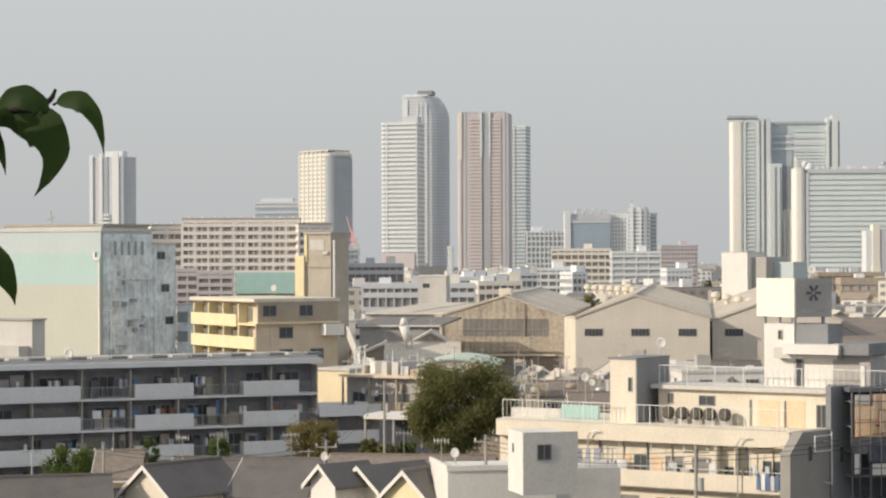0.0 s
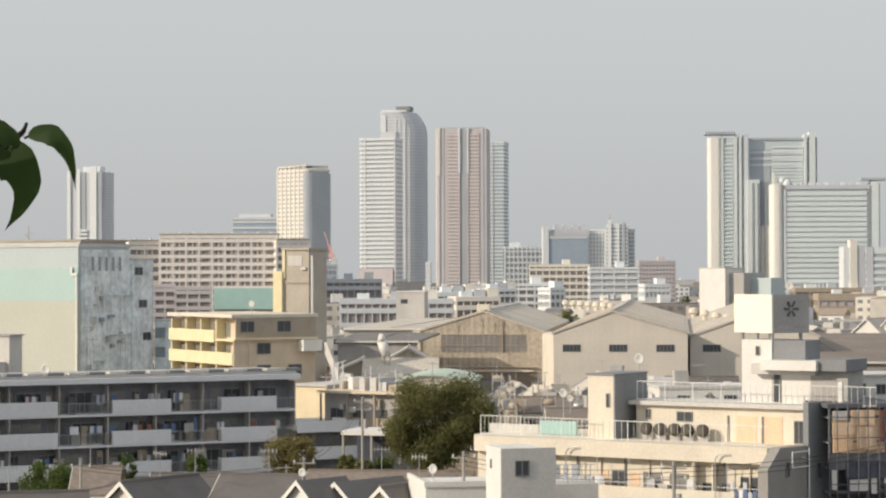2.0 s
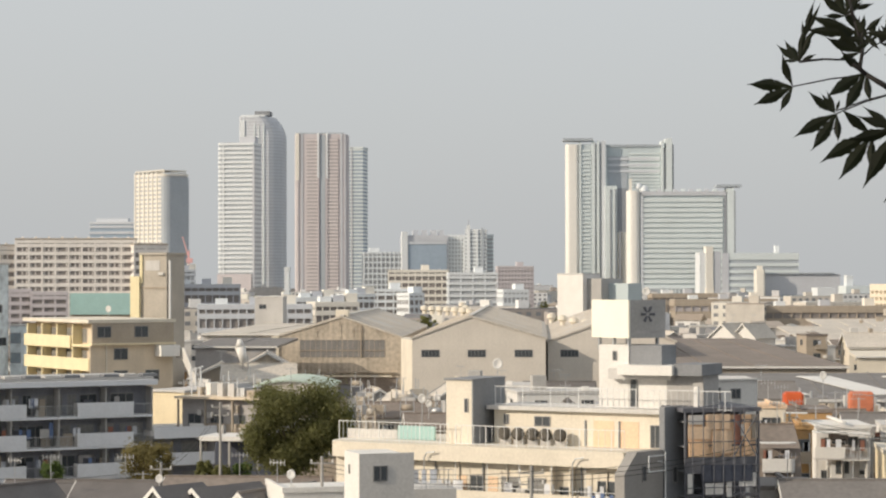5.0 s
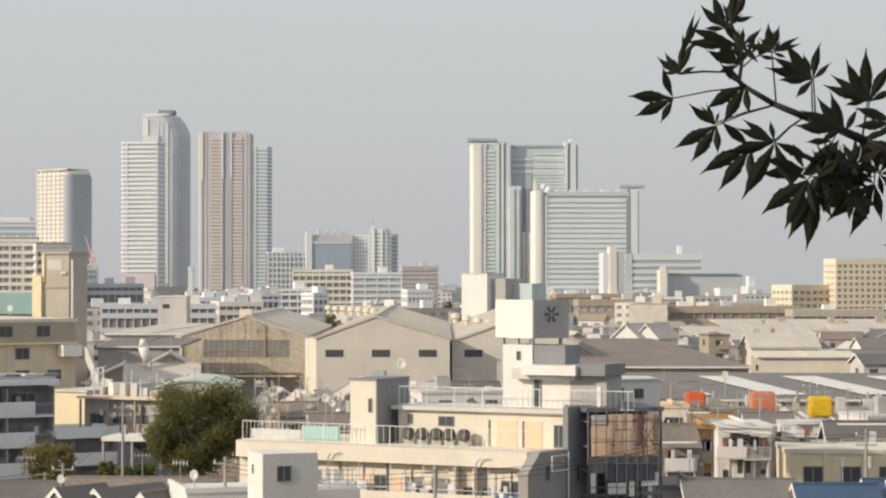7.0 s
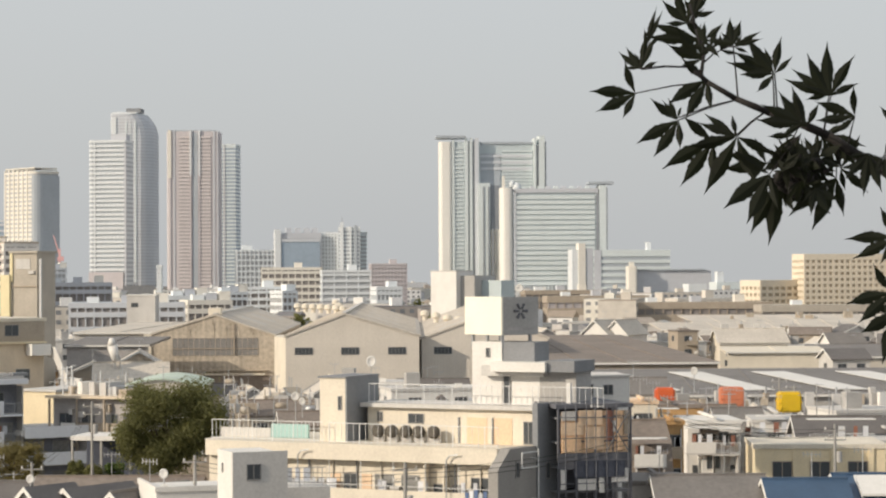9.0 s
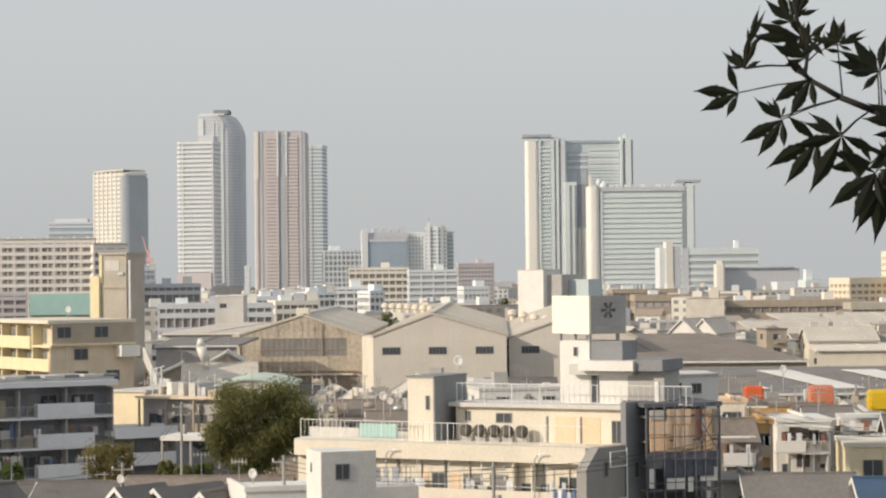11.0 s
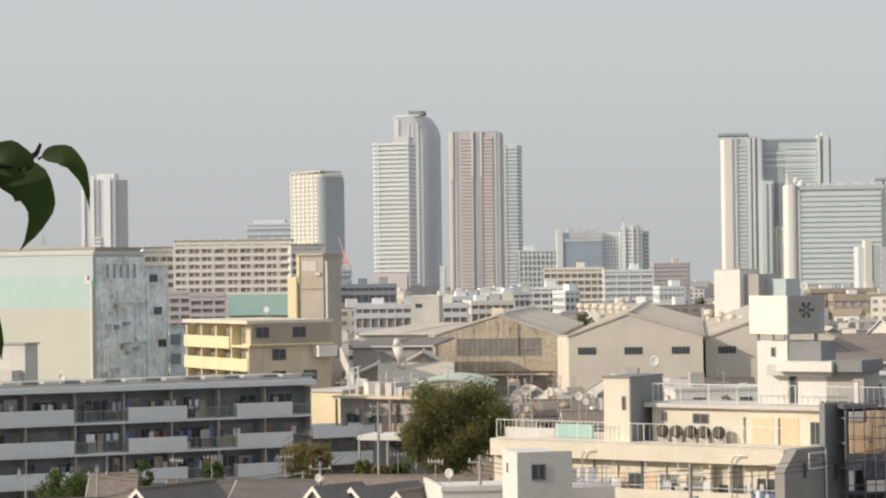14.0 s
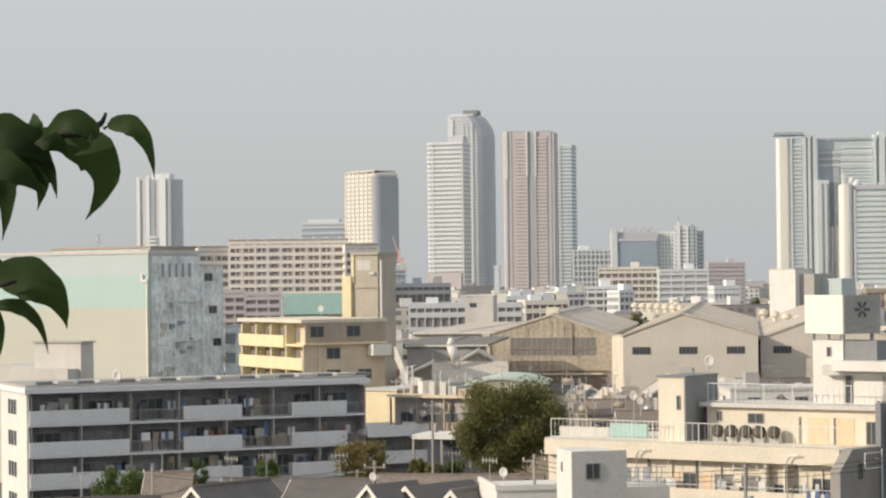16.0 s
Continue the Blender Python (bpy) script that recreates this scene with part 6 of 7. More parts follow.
# ---- broad factory roofs on the right ----
def broad_roof(name, bl, br, d0, d1, v0, v1, roof, wall, label, strips=0, fall=0.0):
    """A wide low roof that rises away from the viewer between two distances."""
    s = Site(bl, d0, br, d0)
    ob = thing(name, s.m, label, "shed")
    z0, z1, deep = high(v0, d0), high(v1, d1), d1 - d0
    w2 = s.w * d1 / d0 if not fall else s.w + fall
    bm = bmesh.new()
    a = [bm.verts.new(p) for p in ((0, 0, z0), (s.w, 0, z0), (w2, deep, z1), (0, deep, z1), (0, 0, z0 - 0.4), (s.w, 0, z0 - 0.4), (w2, deep, z1 - 0.4), (0, deep, z1 - 0.4))]
    for f in ((0, 1, 2, 3), (7, 6, 5, 4), (0, 4, 5, 1), (1, 5, 6, 2), (2, 6, 7, 3), (3, 7, 4, 0)):
        bm.faces.new([a[i] for i in f])
    part("roof_slope", bm, roof, ob)
    boxpart("front_wall", wall, ob, (0.3, s.w - 0.3, 0.4, 0.7, 0, z0 - 0.3))
    boxpart("gutter", WHITE, ob, (0, s.w, -0.25, 0, z0 - 0.35, z0 - 0.05))
    k = (z1 - z0) / deep
    n = int(s.w / 7)
    for i in range(1, n):
        f = i / n
        xa, xb = s.w * f, w2 * f
        bm = bmesh.new()
        v = [bm.verts.new(p) for p in ((xa - 0.1, 0, z0), (xa + 0.1, 0, z0), (xb + 0.1, deep, z1), (xb - 0.1, deep, z1), (xa - 0.1, 0, z0 + 0.12), (xa + 0.1, 0, z0 + 0.12), (xb + 0.1, deep, z1 + 0.12), (xb - 0.1, deep, z1 + 0.12))]
        for q in ((4, 5, 6, 7), (0, 1, 5, 4), (1, 2, 6, 5), (2, 3, 7, 6), (3, 0, 4, 7)):
            bm.faces.new([v[j] for j in q])
        part("roof_seam", bm, roof, ob)
    for i in range(strips):
        x = s.w * (i + 0.4) / strips
        bm = bmesh.new()
        p = [bm.verts.new(q) for q in ((x + s.w * 0.11, deep * 0.1, z0 + k * deep * 0.1 + 0.14), (x + s.w * 0.2, deep * 0.1, z0 + k * deep * 0.1 + 0.14), (x + s.w * 0.1, deep * 0.8, z0 + k * deep * 0.8 + 0.14), (x, deep * 0.8, z0 + k * deep * 0.8 + 0.14))]
        r = bmesh.ops.extrude_face_region(bm, geom=[bm.faces.new(p)])
        for e in r["geom"]:
            if isinstance(e, bmesh.types.BMVert):
                e.co.z += 0.08
        part("skylight", bm, WHITE, ob)
    return ob


def broad_roofs():
    broad_roof("factory_roof", 214, 545, 352, 455, -158, -109, ROOFBROWN, BROWN, "wide weathered brown factory roof", fall=-6)
    broad_roof("factory_roof", 280, 960, 286, 338, -216, -170, ROOFGREY, GREY, "wide grey sheet roof with pale skylights", 4)
    broad_roof("factory_roof", 556, 735, 420, 432, -140, -131, CREAM, CREAM, "long low cream factory building")
    broad_roof("factory_roof", 735, 1000, 430, 455, -150, -128, ROOFGREY, BEIGE, "long low hall with grey roof")
    broad_roof("factory_roof", 470, 1010, 545, 575, -116, -101, ROOFTAN, CREAM, "broad pale tan factory roof")
    broad_roof("factory_roof", 440, 1010, 582, 612, -100, -88, ROOFTAN, BROWN, "broad pale tan factory roof")
    broad_roof("factory_roof", 500, 1010, 620, 660, -88, -75, ROOFTAN, CREAM, "broad pale tan factory roof")
    broad_roof("factory_roof", -614, -464, 385, 410, -122, -108, ROOFGREY, SHADEWALL, "low grey factory roof")
    broad_roof("factory_roof", -600, -430, 420, 520, -100, -82, ROOFTAN, PALE, "low pale factory roof")
    house(placed(545, 470, 0), 14, 14, 9.5, 12.0, CREAM, ROOFTAN, "large house with a tan hipped roof", "x", 4)
    # barrel roof of mint sheet
    s = Site(-516, 290, -372, 290)
    ob = thing("barrel_shed", s.m, "shed with a mint barrel-vaulted roof", "shed")
    zt, zb = high(-182, 290), high(-199, 290)
    n = 14
    top = [(s.w * (1 - i / n), zb + (zt - zb) * math.sin(math.pi * (0.06 + 0.88 * i / n))) for i in range(n + 1)]
    bm = bmesh.new()
    prism(bm, [(x, z - 0.25) for x, z in reversed(top)] + top, 0, 18)
    part("roof", bm, BARREL, ob)
    bm = bmesh.new()
    prism(bm, [(0.3, 0), (s.w - 0.3, 0)] + [(min(max(x, 0.3), s.w - 0.3), z - 0.26) for x, z in top], 0.3, 17)
    part("wall", bm, BEIGE, ob)
    # pale drum on posts and a lattice stair
    ob = thing("dust_collector", pose(east(-519, 325), 325, 0), "pale drum on thin posts above low roofs", "machine")
    bm = bmesh.new()
    tube(bm, (-0.3, 0, high(-152, 325)), (-0.9, 0, high(-124, 325)), 0.55, 0.75, 14)
    tube(bm, (-0.9, 0, high(-124, 325)), (-1.0, 0, high(-110, 325)), 0.75, 0.3, 14)
    part("drum", bm, WHITE, ob, smooth=True)
    for x in (-0.6, 0.2):
        bm = bmesh.new()
        tube(bm, (x + 0.6, 0, 0), (x, 0, high(-140, 325)), 0.12)
        part("post", bm, PALE, ob)
    ob = thing("steel_frame", pose(east(-628, 285), 285, 0), "pale lattice steel frame with braces", "frame")
    z0, z1 = high(-208, 285), high(-160, 285)
    for x in (0, 1.3, 2.6):
        bm = bmesh.new()
        tube(bm, (x, 0, 0), (1.3 + (x - 1.3) * 0.45, 0, z1), 0.11)
        part("leg", bm, RAIL, ob)
    for k in range(4):
        z = z0 + (z1 - z0) * k / 3.5
        bm = bmesh.new()
        tube(bm, (0.3, 0, z), (2.3, 0, z + (0.6 if k % 2 else 0.0)), 0.07)
        part("brace", bm, RAIL, ob)


broad_roofs()


def yard_clutter():
    """Tanks, bins, racks and pipes crowded on the low roofs and yards before the sheds."""
    rng = random.Random(52)
    for i in range(46):
        if i < 22:
            b, d, z = rng.uniform(-330, -190), rng.uniform(252, 300), 8.6
        elif i < 36:
            b, d, z = rng.uniform(-640, -480), rng.uniform(270, 312), 9.2
        else:
            b, d, z = rng.uniform(-470, -330), rng.uniform(312, 350), 8.0
        m = rng.choice((RUST, BROWN, PALE, WHITE, TAN, STEEL, ROOFBROWN))
        w, h = rng.uniform(0.6, 2.2), rng.uniform(0.5, 1.6)
        ob = thing("yard_rack", placed(b, d, rng.uniform(-25, 25)), "weathered rack with boxes and pipes among low roofs", "rack", "racks among the sheds")
        boxpart("stand", RUST if i % 2 else STEEL, ob, (0, 0.12, 0, 0.12, 0, z + h), (w - 0.12, w, 0, 0.12, 0, z + h), (0.12, w - 0.12, 0.01, 0.11, z - 0.1, z))
        if i % 3:
            boxpart("box", m, ob, (0.12, w - 0.12, 0.02, 0.9, z, z + h))
        else:
            bm = bmesh.new()
            tube(bm, (0.1, 0.4, z + 0.4), (w - 0.1, 0.4, z + 0.4), 0.38, 0.38, 12)
            part("drum", bm, m, ob, smooth=True)
        bm = bmesh.new()
        tube(bm, (w * 0.4, 0.3, z + h * 0.5), (w * 0.4, 0.3, z + h + rng.uniform(0.4, 1.6)), 0.06, 0.06, 6)
        part("pipe", bm, STEEL, ob)


yard_clutter()


def small_sheds():
    """Low workshops between the flats and the great sheds."""
    for b, d, w, dp, ze, zr, wall, roof, ridge, label in (
            (-622, 330, 9, 9, 9.2, 11.2, TAN, ROOFTAN, "y", "tan workshop with a gable roof"),
            (-560, 322, 10, 9, 9.4, 11.4, BROWN, ROOFTAN, "x", "brown workshop under a tan roof"),
            (-530, 345, 8, 9, 10.2, 12.4, RUST, ROOFTAN, "y", "rusty workshop with a gable roof"),
            (-600, 262, 7, 8, 8.6, 9.0, BEIGE, PALE, "flat", "beige flat-roofed workshop with vents"),
            (-470, 262, 8, 8, 8.0, 9.6, BROWN, ROOFBROWN, "x", "brown shed with a low roof"),
            (-300, 262, 8, 8, 7.8, 9.2, TAN, ROOFBROWN, "x", "tan shed with a brown roof"),
            (-230, 250, 7, 7, 7.4, 8.6, BROWN, ROOFBROWN, "x", "brown workshop with a low roof")):
        house(placed(b, d, 6), w, dp, ze, zr, wall, roof, label, ridge, 2)


small_sheds()


def balcony(b, d, z, w, label, panel):
    """A slab on brackets with a railing, an awning and washing."""
    ob = thing("balcony", placed(b, d), label, "balcony", "balconies of the houses")
    boxpart("slab", PALE, ob, (0, w, -1.0, 0.3, z - 0.15, z))
    boxpart("bracket", PALE, ob, (0.1, 0.25, -0.8, 0.3, 0, z - 0.15))
    boxpart("bracket", PALE, ob, (w - 0.25, w - 0.1, -0.8, 0.3, 0, z - 0.15))
    if panel:
        boxpart("panel", panel, ob, (0, w, -1.0, -0.92, z, z + 0.95))
    else:
        railing(ob, 0, w, -0.96, z, 1.0, material=RAIL, gap=0.16)
    rng = random.Random(int(b * 7))
    for i in range(3):
        x = rng.uniform(0.1, w - 0.7)
        boxpart("washing", LAUNDRY if i else REDBROWN, ob, (x, x + rng.uniform(0.25, 0.6), -0.6, -0.57, z + 0.7, z + 1.6))
    boxpart("awning", WHITE, ob, (-0.1, w + 0.1, -1.1, 0.3, z + 2.15, z + 2.22))


for row in ((482, 199, 8.3, 2.6, "white house balcony with washing under an awning", WHITE), (528, 199, 8.2, 2.4, "slatted house balcony with washing", None),
            (610, 204, 9.0, 3.4, "pale house balcony under an awning", None), (390, 185, 8.4, 2.6, "white balcony of the narrow house", WHITE),
            (700, 194, 9.3, 5.5, "long balcony with pale plants and washing", None), (560, 208, 8.3, 2.4, "grey balcony of a small house", GREY),
            (418, 212, 9.2, 2.6, "small balcony on an ochre wall", None)):
    balcony(*row)


def roof_clutter():
    """Vents, ducts and boxes that stand on the broad roofs."""
    rng = random.Random(17)
    spots = []
    for i in range(26):
        spots.append((rng.uniform(440, 900), 270, 8.4))
    for i in range(16):
        spots.append((rng.uniform(-620, -440), 300, 9.0))
    for i in range(22):
        spots.append((rng.uniform(480, 1000), 560, 8.9))
    for i in range(12):
        spots.append((rng.uniform(560, 1000), 640, 10.6))
    for b, d, z in spots:
        d += rng.uniform(-6, 6)
        far = 1.0 if d < 400 else 1.7
        w, h = rng.uniform(0.5, 1.6) * far, rng.uniform(0.6, 1.7) * far
        kind = rng.random()
        ob = thing("roof_vent", placed(b, d, rng.uniform(-20, 20)), "small weathered roof vent box on a stand", "vent", "vents on the roofs")
        boxpart("stand", STEEL, ob, (0.1, w - 0.1, 0.1, 0.5, 0, z))
        boxpart("box", rng.choice((WHITE, PALE, GREY, RUST, BROWN)), ob, (0, w, 0, 0.7, z, z + h))
        if kind < 0.35:
            bm = bmesh.new()
            tube(bm, (w / 2, 0.35, z + h), (w / 2, 0.35, z + h + 0.8), 0.15, 0.15, 10)
            part("flue", bm, STEEL, ob)


roof_clutter()


def workshop_rows():
    """Small houses and workshops crowded before the broad tan roofs."""
    rng = random.Random(29)
    kinds = ((CREAM, ROOFTAN, "small cream workshop with a tan roof"), (WHITE, ROOFGREY, "small white house with a grey roof"),
             (BROWN, ROOFBROWN, "small brown workshop with a brown roof"), (PALE, TILE, "small pale house with a dark roof"),
             (BEIGE, ROOFTAN, "small beige house with a tan roof"))
    for d, b, end, low in ((537, 455, 1000, 9.0), (508, 520, 1000, 8.6), (405, 745, 1000, 8.9)):
        while b < end:
            wall, roof, label = kinds[rng.randrange(5)]
            w = rng.uniform(5.5, 9.5)
            ze = low + rng.uniform(-0.6, 1.0)
            house(placed(b, d + rng.uniform(-3, 3), rng.choice((-12, 8, 15))), w, 8, ze, ze + rng.uniform(1.0, 2.2), wall, roof, label, rng.choice(("x", "y", "x")), 2, "workshops before the tan roofs", False)
            b += (w + rng.uniform(1.5, 9)) * K / d


workshop_rows()

# ---- trees ----
def tree(name, b, d, zc, rx, rz, leaf, label, n=4200, size=0.34, seed=1, lean=0.0):
    rng = random.Random(seed)
    x0 = east(b, d)
    ob = thing(name, pose(x0, d, 0), label, "tree")
    bm = bmesh.new()
    zt = zc - rz * 0.35
    tube(bm, (0, 0, 0), (lean * 0.3, 0, zt * 0.6), 0.3 * rx / 4, 0.22 * rx / 4, 10)
    tube(bm, (lean * 0.3, 0, zt * 0.6), (lean, 0, zc), 0.22 * rx / 4, 0.08 * rx / 4, 8)
    part("trunk", bm, BARK, ob)
    clumps = []
    for i in range(60):
        a, e, r = rng.uniform(0, 6.283), rng.uniform(-1.1, 1.3), rng.uniform(0.55, 0.95)
        flat = math.cos(e) ** 0.6 * (1 + 0.4 * min(0.0, math.sin(e)))
        c = Vector((math.cos(a) * flat * rx * r, math.sin(a) * flat * rx * r * 0.8, math.sin(e) * rz * r))
        clumps.append((c + Vector((lean, 0, zc)), rng.uniform(0.18, 0.36) * min(rx, rz * 1.2)))
        if i % 6 == 0:
            bm = bmesh.new()
            tube(bm, (lean * 0.5, 0, zt * 0.75), clumps[-1][0], 0.09 * rx / 4, 0.02, 6)
            part("limb", bm, BARK, ob)
    vs, fs = [], []
    for i in range(n):
        c, r = clumps[rng.randrange(len(clumps))]
        w = Vector((rng.gauss(0, 1), rng.gauss(0, 1), rng.gauss(0, 1))).normalized()
        p = c + w * r * abs(rng.gauss(0.75, 0.35))
        t = (w + Vector((rng.gauss(0, 0.7), rng.gauss(0, 0.7), rng.gauss(0, 0.7) + 0.3))).normalized()
        u = t.orthogonal().normalized()
        u.rotate(Matrix.Rotation(rng.uniform(0, 6.28), 3, t))
        q = t.cross(u)
        s = size * rng.uniform(0.6, 1.3)
        k = len(vs)
        vs += [p - u * s, p + q * s * 0.45, p + u * s * 1.1 - t * s * 0.2, p - q * s * 0.45]
        fs.append((k, k + 1, k + 2, k + 3))
    me = bpy.data.meshes.new("crown")
    me.from_pydata(vs, [], fs)
    me.materials.append(leaf)
    cr = new("crown", me)
    cr.parent = ob
    tagged(cr, kind="stuff")
    return ob


tree("tree", -430, 192, 11.0, 5.3, 3.5, LEAF, "broad dense dark green tree with an uneven crown", 60000, 0.13, 3)
tree("tree", -697, 186, 8.7, 2.4, 1.7, LEAFBROWN, "small olive-brown tree beside the flats", 8000, 0.11, 5)
tree("tree", -1140, 176, 7.3, 2.2, 1.7, LEAFBRIGHT, "small fresh green tree by the houses", 4500, 0.15, 7)
tree("tree", -995, 186, 7.6, 0.8, 1.4, LEAFBRIGHT, "thin young green tree", 1600, 0.13, 9)
tree("tree", -868, 186, 7.7, 1.0, 1.3, LEAFBRIGHT, "thin young green tree", 1800, 0.13, 11)
tree("shrub", -562, 203, 6.0, 1.0, 1.4, LEAF, "dark green shrub behind a fence", 2600, 0.15, 13)
tree("shrub", -528, 204, 6.2, 0.9, 1.3, LEAFBRIGHT, "green shrub behind a fence", 2600, 0.15, 14)
tree("shrub", -594, 204, 6.2, 0.9, 1.5, LEAF, "dark green shrub behind a fence", 2400, 0.15, 15)


# ---- poles, wires, aerials, dishes ----
def utility_pole(b, d, v, arms, label="grey concrete utility pole with crossarms"):
    ob = thing("utility_pole", placed(b, d), label, "utility pole", "utility poles")
    zt = high(v, d)
    bm = bmesh.new()
    tube(bm, (0, 0, 0), (0, 0, zt), 0.16, 0.1, 10)
    part("shaft", bm, POLE, ob)
    for k in range(arms):
        boxpart("crossarm", POLE, ob, (-0.8, 0.8, -0.05, 0.05, zt - 0.5 - 0.7 * k, zt - 0.4 - 0.7 * k))
        for x in (-0.7, 0, 0.7):
            bm = bmesh.new()
            tube(bm, (x, 0, zt - 0.4 - 0.7 * k), (x, 0, zt - 0.2 - 0.7 * k), 0.05)
            part("insulator", bm, WHITE, ob)
    if arms > 1:
        bm = bmesh.new()
        tube(bm, (0.3, -0.1, zt - 2.8), (0.3, -0.1, zt - 2.0), 0.2, 0.2, 12)
        part("transformer", bm, GREY, ob)
    return Vector((east(b, d), d, zt - 0.3))


def wires(a, b, n, drop):
    for k in range(n):
        off = Vector((0, (k - 1) * 0.5, -0.35 * k))
        bm = bmesh.new()
        rings = []
        for i in range(11):
            t = i / 10
            p = a.lerp(b, t) + off - Vector((0, 0, drop * 4 * t * (1 - t)))
            rings.append([bm.verts.new(p + Vector((0, 0.022 * math.cos(q), 0.022 * math.sin(q)))) for q in (0.5, 2.6, 4.7)])
        for r, q in zip(rings, rings[1:]):
            for i in range(3):
                bm.faces.new((r[i], r[(i + 1) % 3], q[(i + 1) % 3], q[i]))
        tagged(part("overhead_wire", bm, WIRE, None, "thin black overhead wire between poles"), "", "wire", "overhead wires")


p1 = utility_pole(-14, 141, -334, 2)
p2 = utility_pole(-566, 200, -222, 2)
p3 = utility_pole(-672, 163, -330, 1)
p4 = utility_pole(748, 168, -270, 2)
p5 = utility_pole(650, 230, -186, 2)
p6 = utility_pole(440, 205, -240, 1)
p7 = utility_pole(-385, 150, -318, 1)
p8 = utility_pole(-1080, 170, -340, 1)
p9 = utility_pole(585, 186, -275, 1)
wires(p1, p7, 3, 0.5)
wires(p1, Vector((14, 150, p1.z + 1.0)), 3, 0.4)
wires(p4, p6, 3, 0.6)
wires(p3, p2, 2, 0.8)
wires(p3, p8, 2, 0.7)
wires(p9, p4, 2, 0.3)


def dish(b, d, v, r, base):
    """A satellite dish on a mast that stands on a roof at height base."""
    ob = thing("satellite_dish", placed(b, d), "white satellite dish on a short mast", "satellite dish", "satellite dishes")
    z = high(v, d)
    bm = bmesh.new()
    rings = []
    for k in range(4):
        rr, y = r * k / 3, -0.25 * r * (k / 3) ** 2
        rings.append([bm.verts.new((rr * 0.85 * math.cos(a * math.pi / 8), y, z + rr * math.sin(a * math.pi / 8))) for a in range(16)] if k else [bm.verts.new((0, 0, z))])
    for i in range(16):
        j = (i + 1) % 16
        bm.faces.new((rings[0][0], rings[1][i], rings[1][j]))
        for k in (1, 2):
            bm.faces.new((rings[k][i], rings[k + 1][i], rings[k + 1][j], rings[k][j]))
    sol = part("bowl", bm, WHITE, ob, smooth=True)
    sol.modifiers.new("thickness", "SOLIDIFY").thickness = 0.05
    bm = bmesh.new()
    tube(bm, (0, 0.1, base), (0, 0.1, z), 0.06)
    part("mast", bm, STEEL, ob)


dish(-73, 300, -154, 0.75, 0)
dish(190, 167.5, -26, 0.3, high(-41, 168))
dish(499, 290, -174, 0.5, 8)
dish(-766, 310, -56, 0.45, 18)
dish(-1144, 206, -174, 0.5, 14.4)
dish(-675, 160, -358, 0.3, 6)
dish(-440, 152, -350, 0.32, 8)
dish(-437, 150, -376, 0.3, 8)
dish(-207, 250, -215, 0.5, 6)
dish(-195, 252, -224, 0.4, 6)
dish(-180, 255, -214, 0.4, 6)
for bb, dd, v0, v1 in ((-1064, 260, -140, -95), (-1175, 335, 70, 50), (-704, 168, -372, -345), (745, 200, -250, -225), (-440, 290, -180, -160), (560, 214, -230, -212), (588, 220, -230, -206), (612, 216, -230, -215), (676, 224, -230, -200), (694, 218, -230, -214), (716, 226, -230, -196), (738, 220, -230, -210), (770, 224, -230, -204), (486, 206, -240, -228), (520, 230, -230, -202)):
    ob = thing("roof_aerial", placed(bb, dd), "thin television aerial on a mast", "aerial", "roof aerials")
    bm = bmesh.new()
    tube(bm, (0, 0, 0), (0, 0, high(max(v0, v1), dd)), 0.05)
    part("mast", bm, STEEL, ob)
    bm = bmesh.new()
    tube(bm, (-0.7, 0, high(max(v0, v1), dd) - 0.2), (0.7, 0, high(max(v0, v1), dd) - 0.2), 0.03)
    part("boom", bm, STEEL, ob)


# ---- the town between and beyond ----
TOWN_WALL = palette("town_walls", [(0.76, 0.76, 0.75), (0.62, 0.58, 0.52), (0.82, 0.82, 0.82), (0.5, 0.48, 0.46), (0.7, 0.68, 0.62), (0.62, 0.62, 0.63), (0.8, 0.79, 0.76), (0.4, 0.36, 0.33)])
TOWN_ROOF = palette("town_roofs", [(0.3, 0.3, 0.31), (0.38, 0.33, 0.29), (0.2, 0.2, 0.21), (0.45, 0.44, 0.42), (0.33, 0.28, 0.23), (0.6, 0.59, 0.56), (0.42, 0.37, 0.32)])
TAKEN = [(-1420, -560, 190, 250), (-1500, -900, 322, 385), (-1320, -1190, 250, 275), (-930, -620, 292, 385), (-480, 260, 360, 575), (-480, 420, 100, 190),
         (205, 560, 340, 470), (270, 1010, 280, 345), (585, 1010, 415, 460), (430, 1010, 540, 665), (-700, -470, 200, 240), (-640, -440, 280, 525),
         (-530, -330, 175, 310), (360, 840, 150, 245), (540, 760, 460, 495), (560, 1010, 345, 415), (-960, -640, 690, 860), (20, 160, 545, 580), (-280, -60, 1050, 1165), (600, 910, 895, 935)]


def free(b, d, pad=25):
    return not any(l - pad < b < r + pad and n - 8 < d < f + 8 for l, r, n, f in TAKEN)


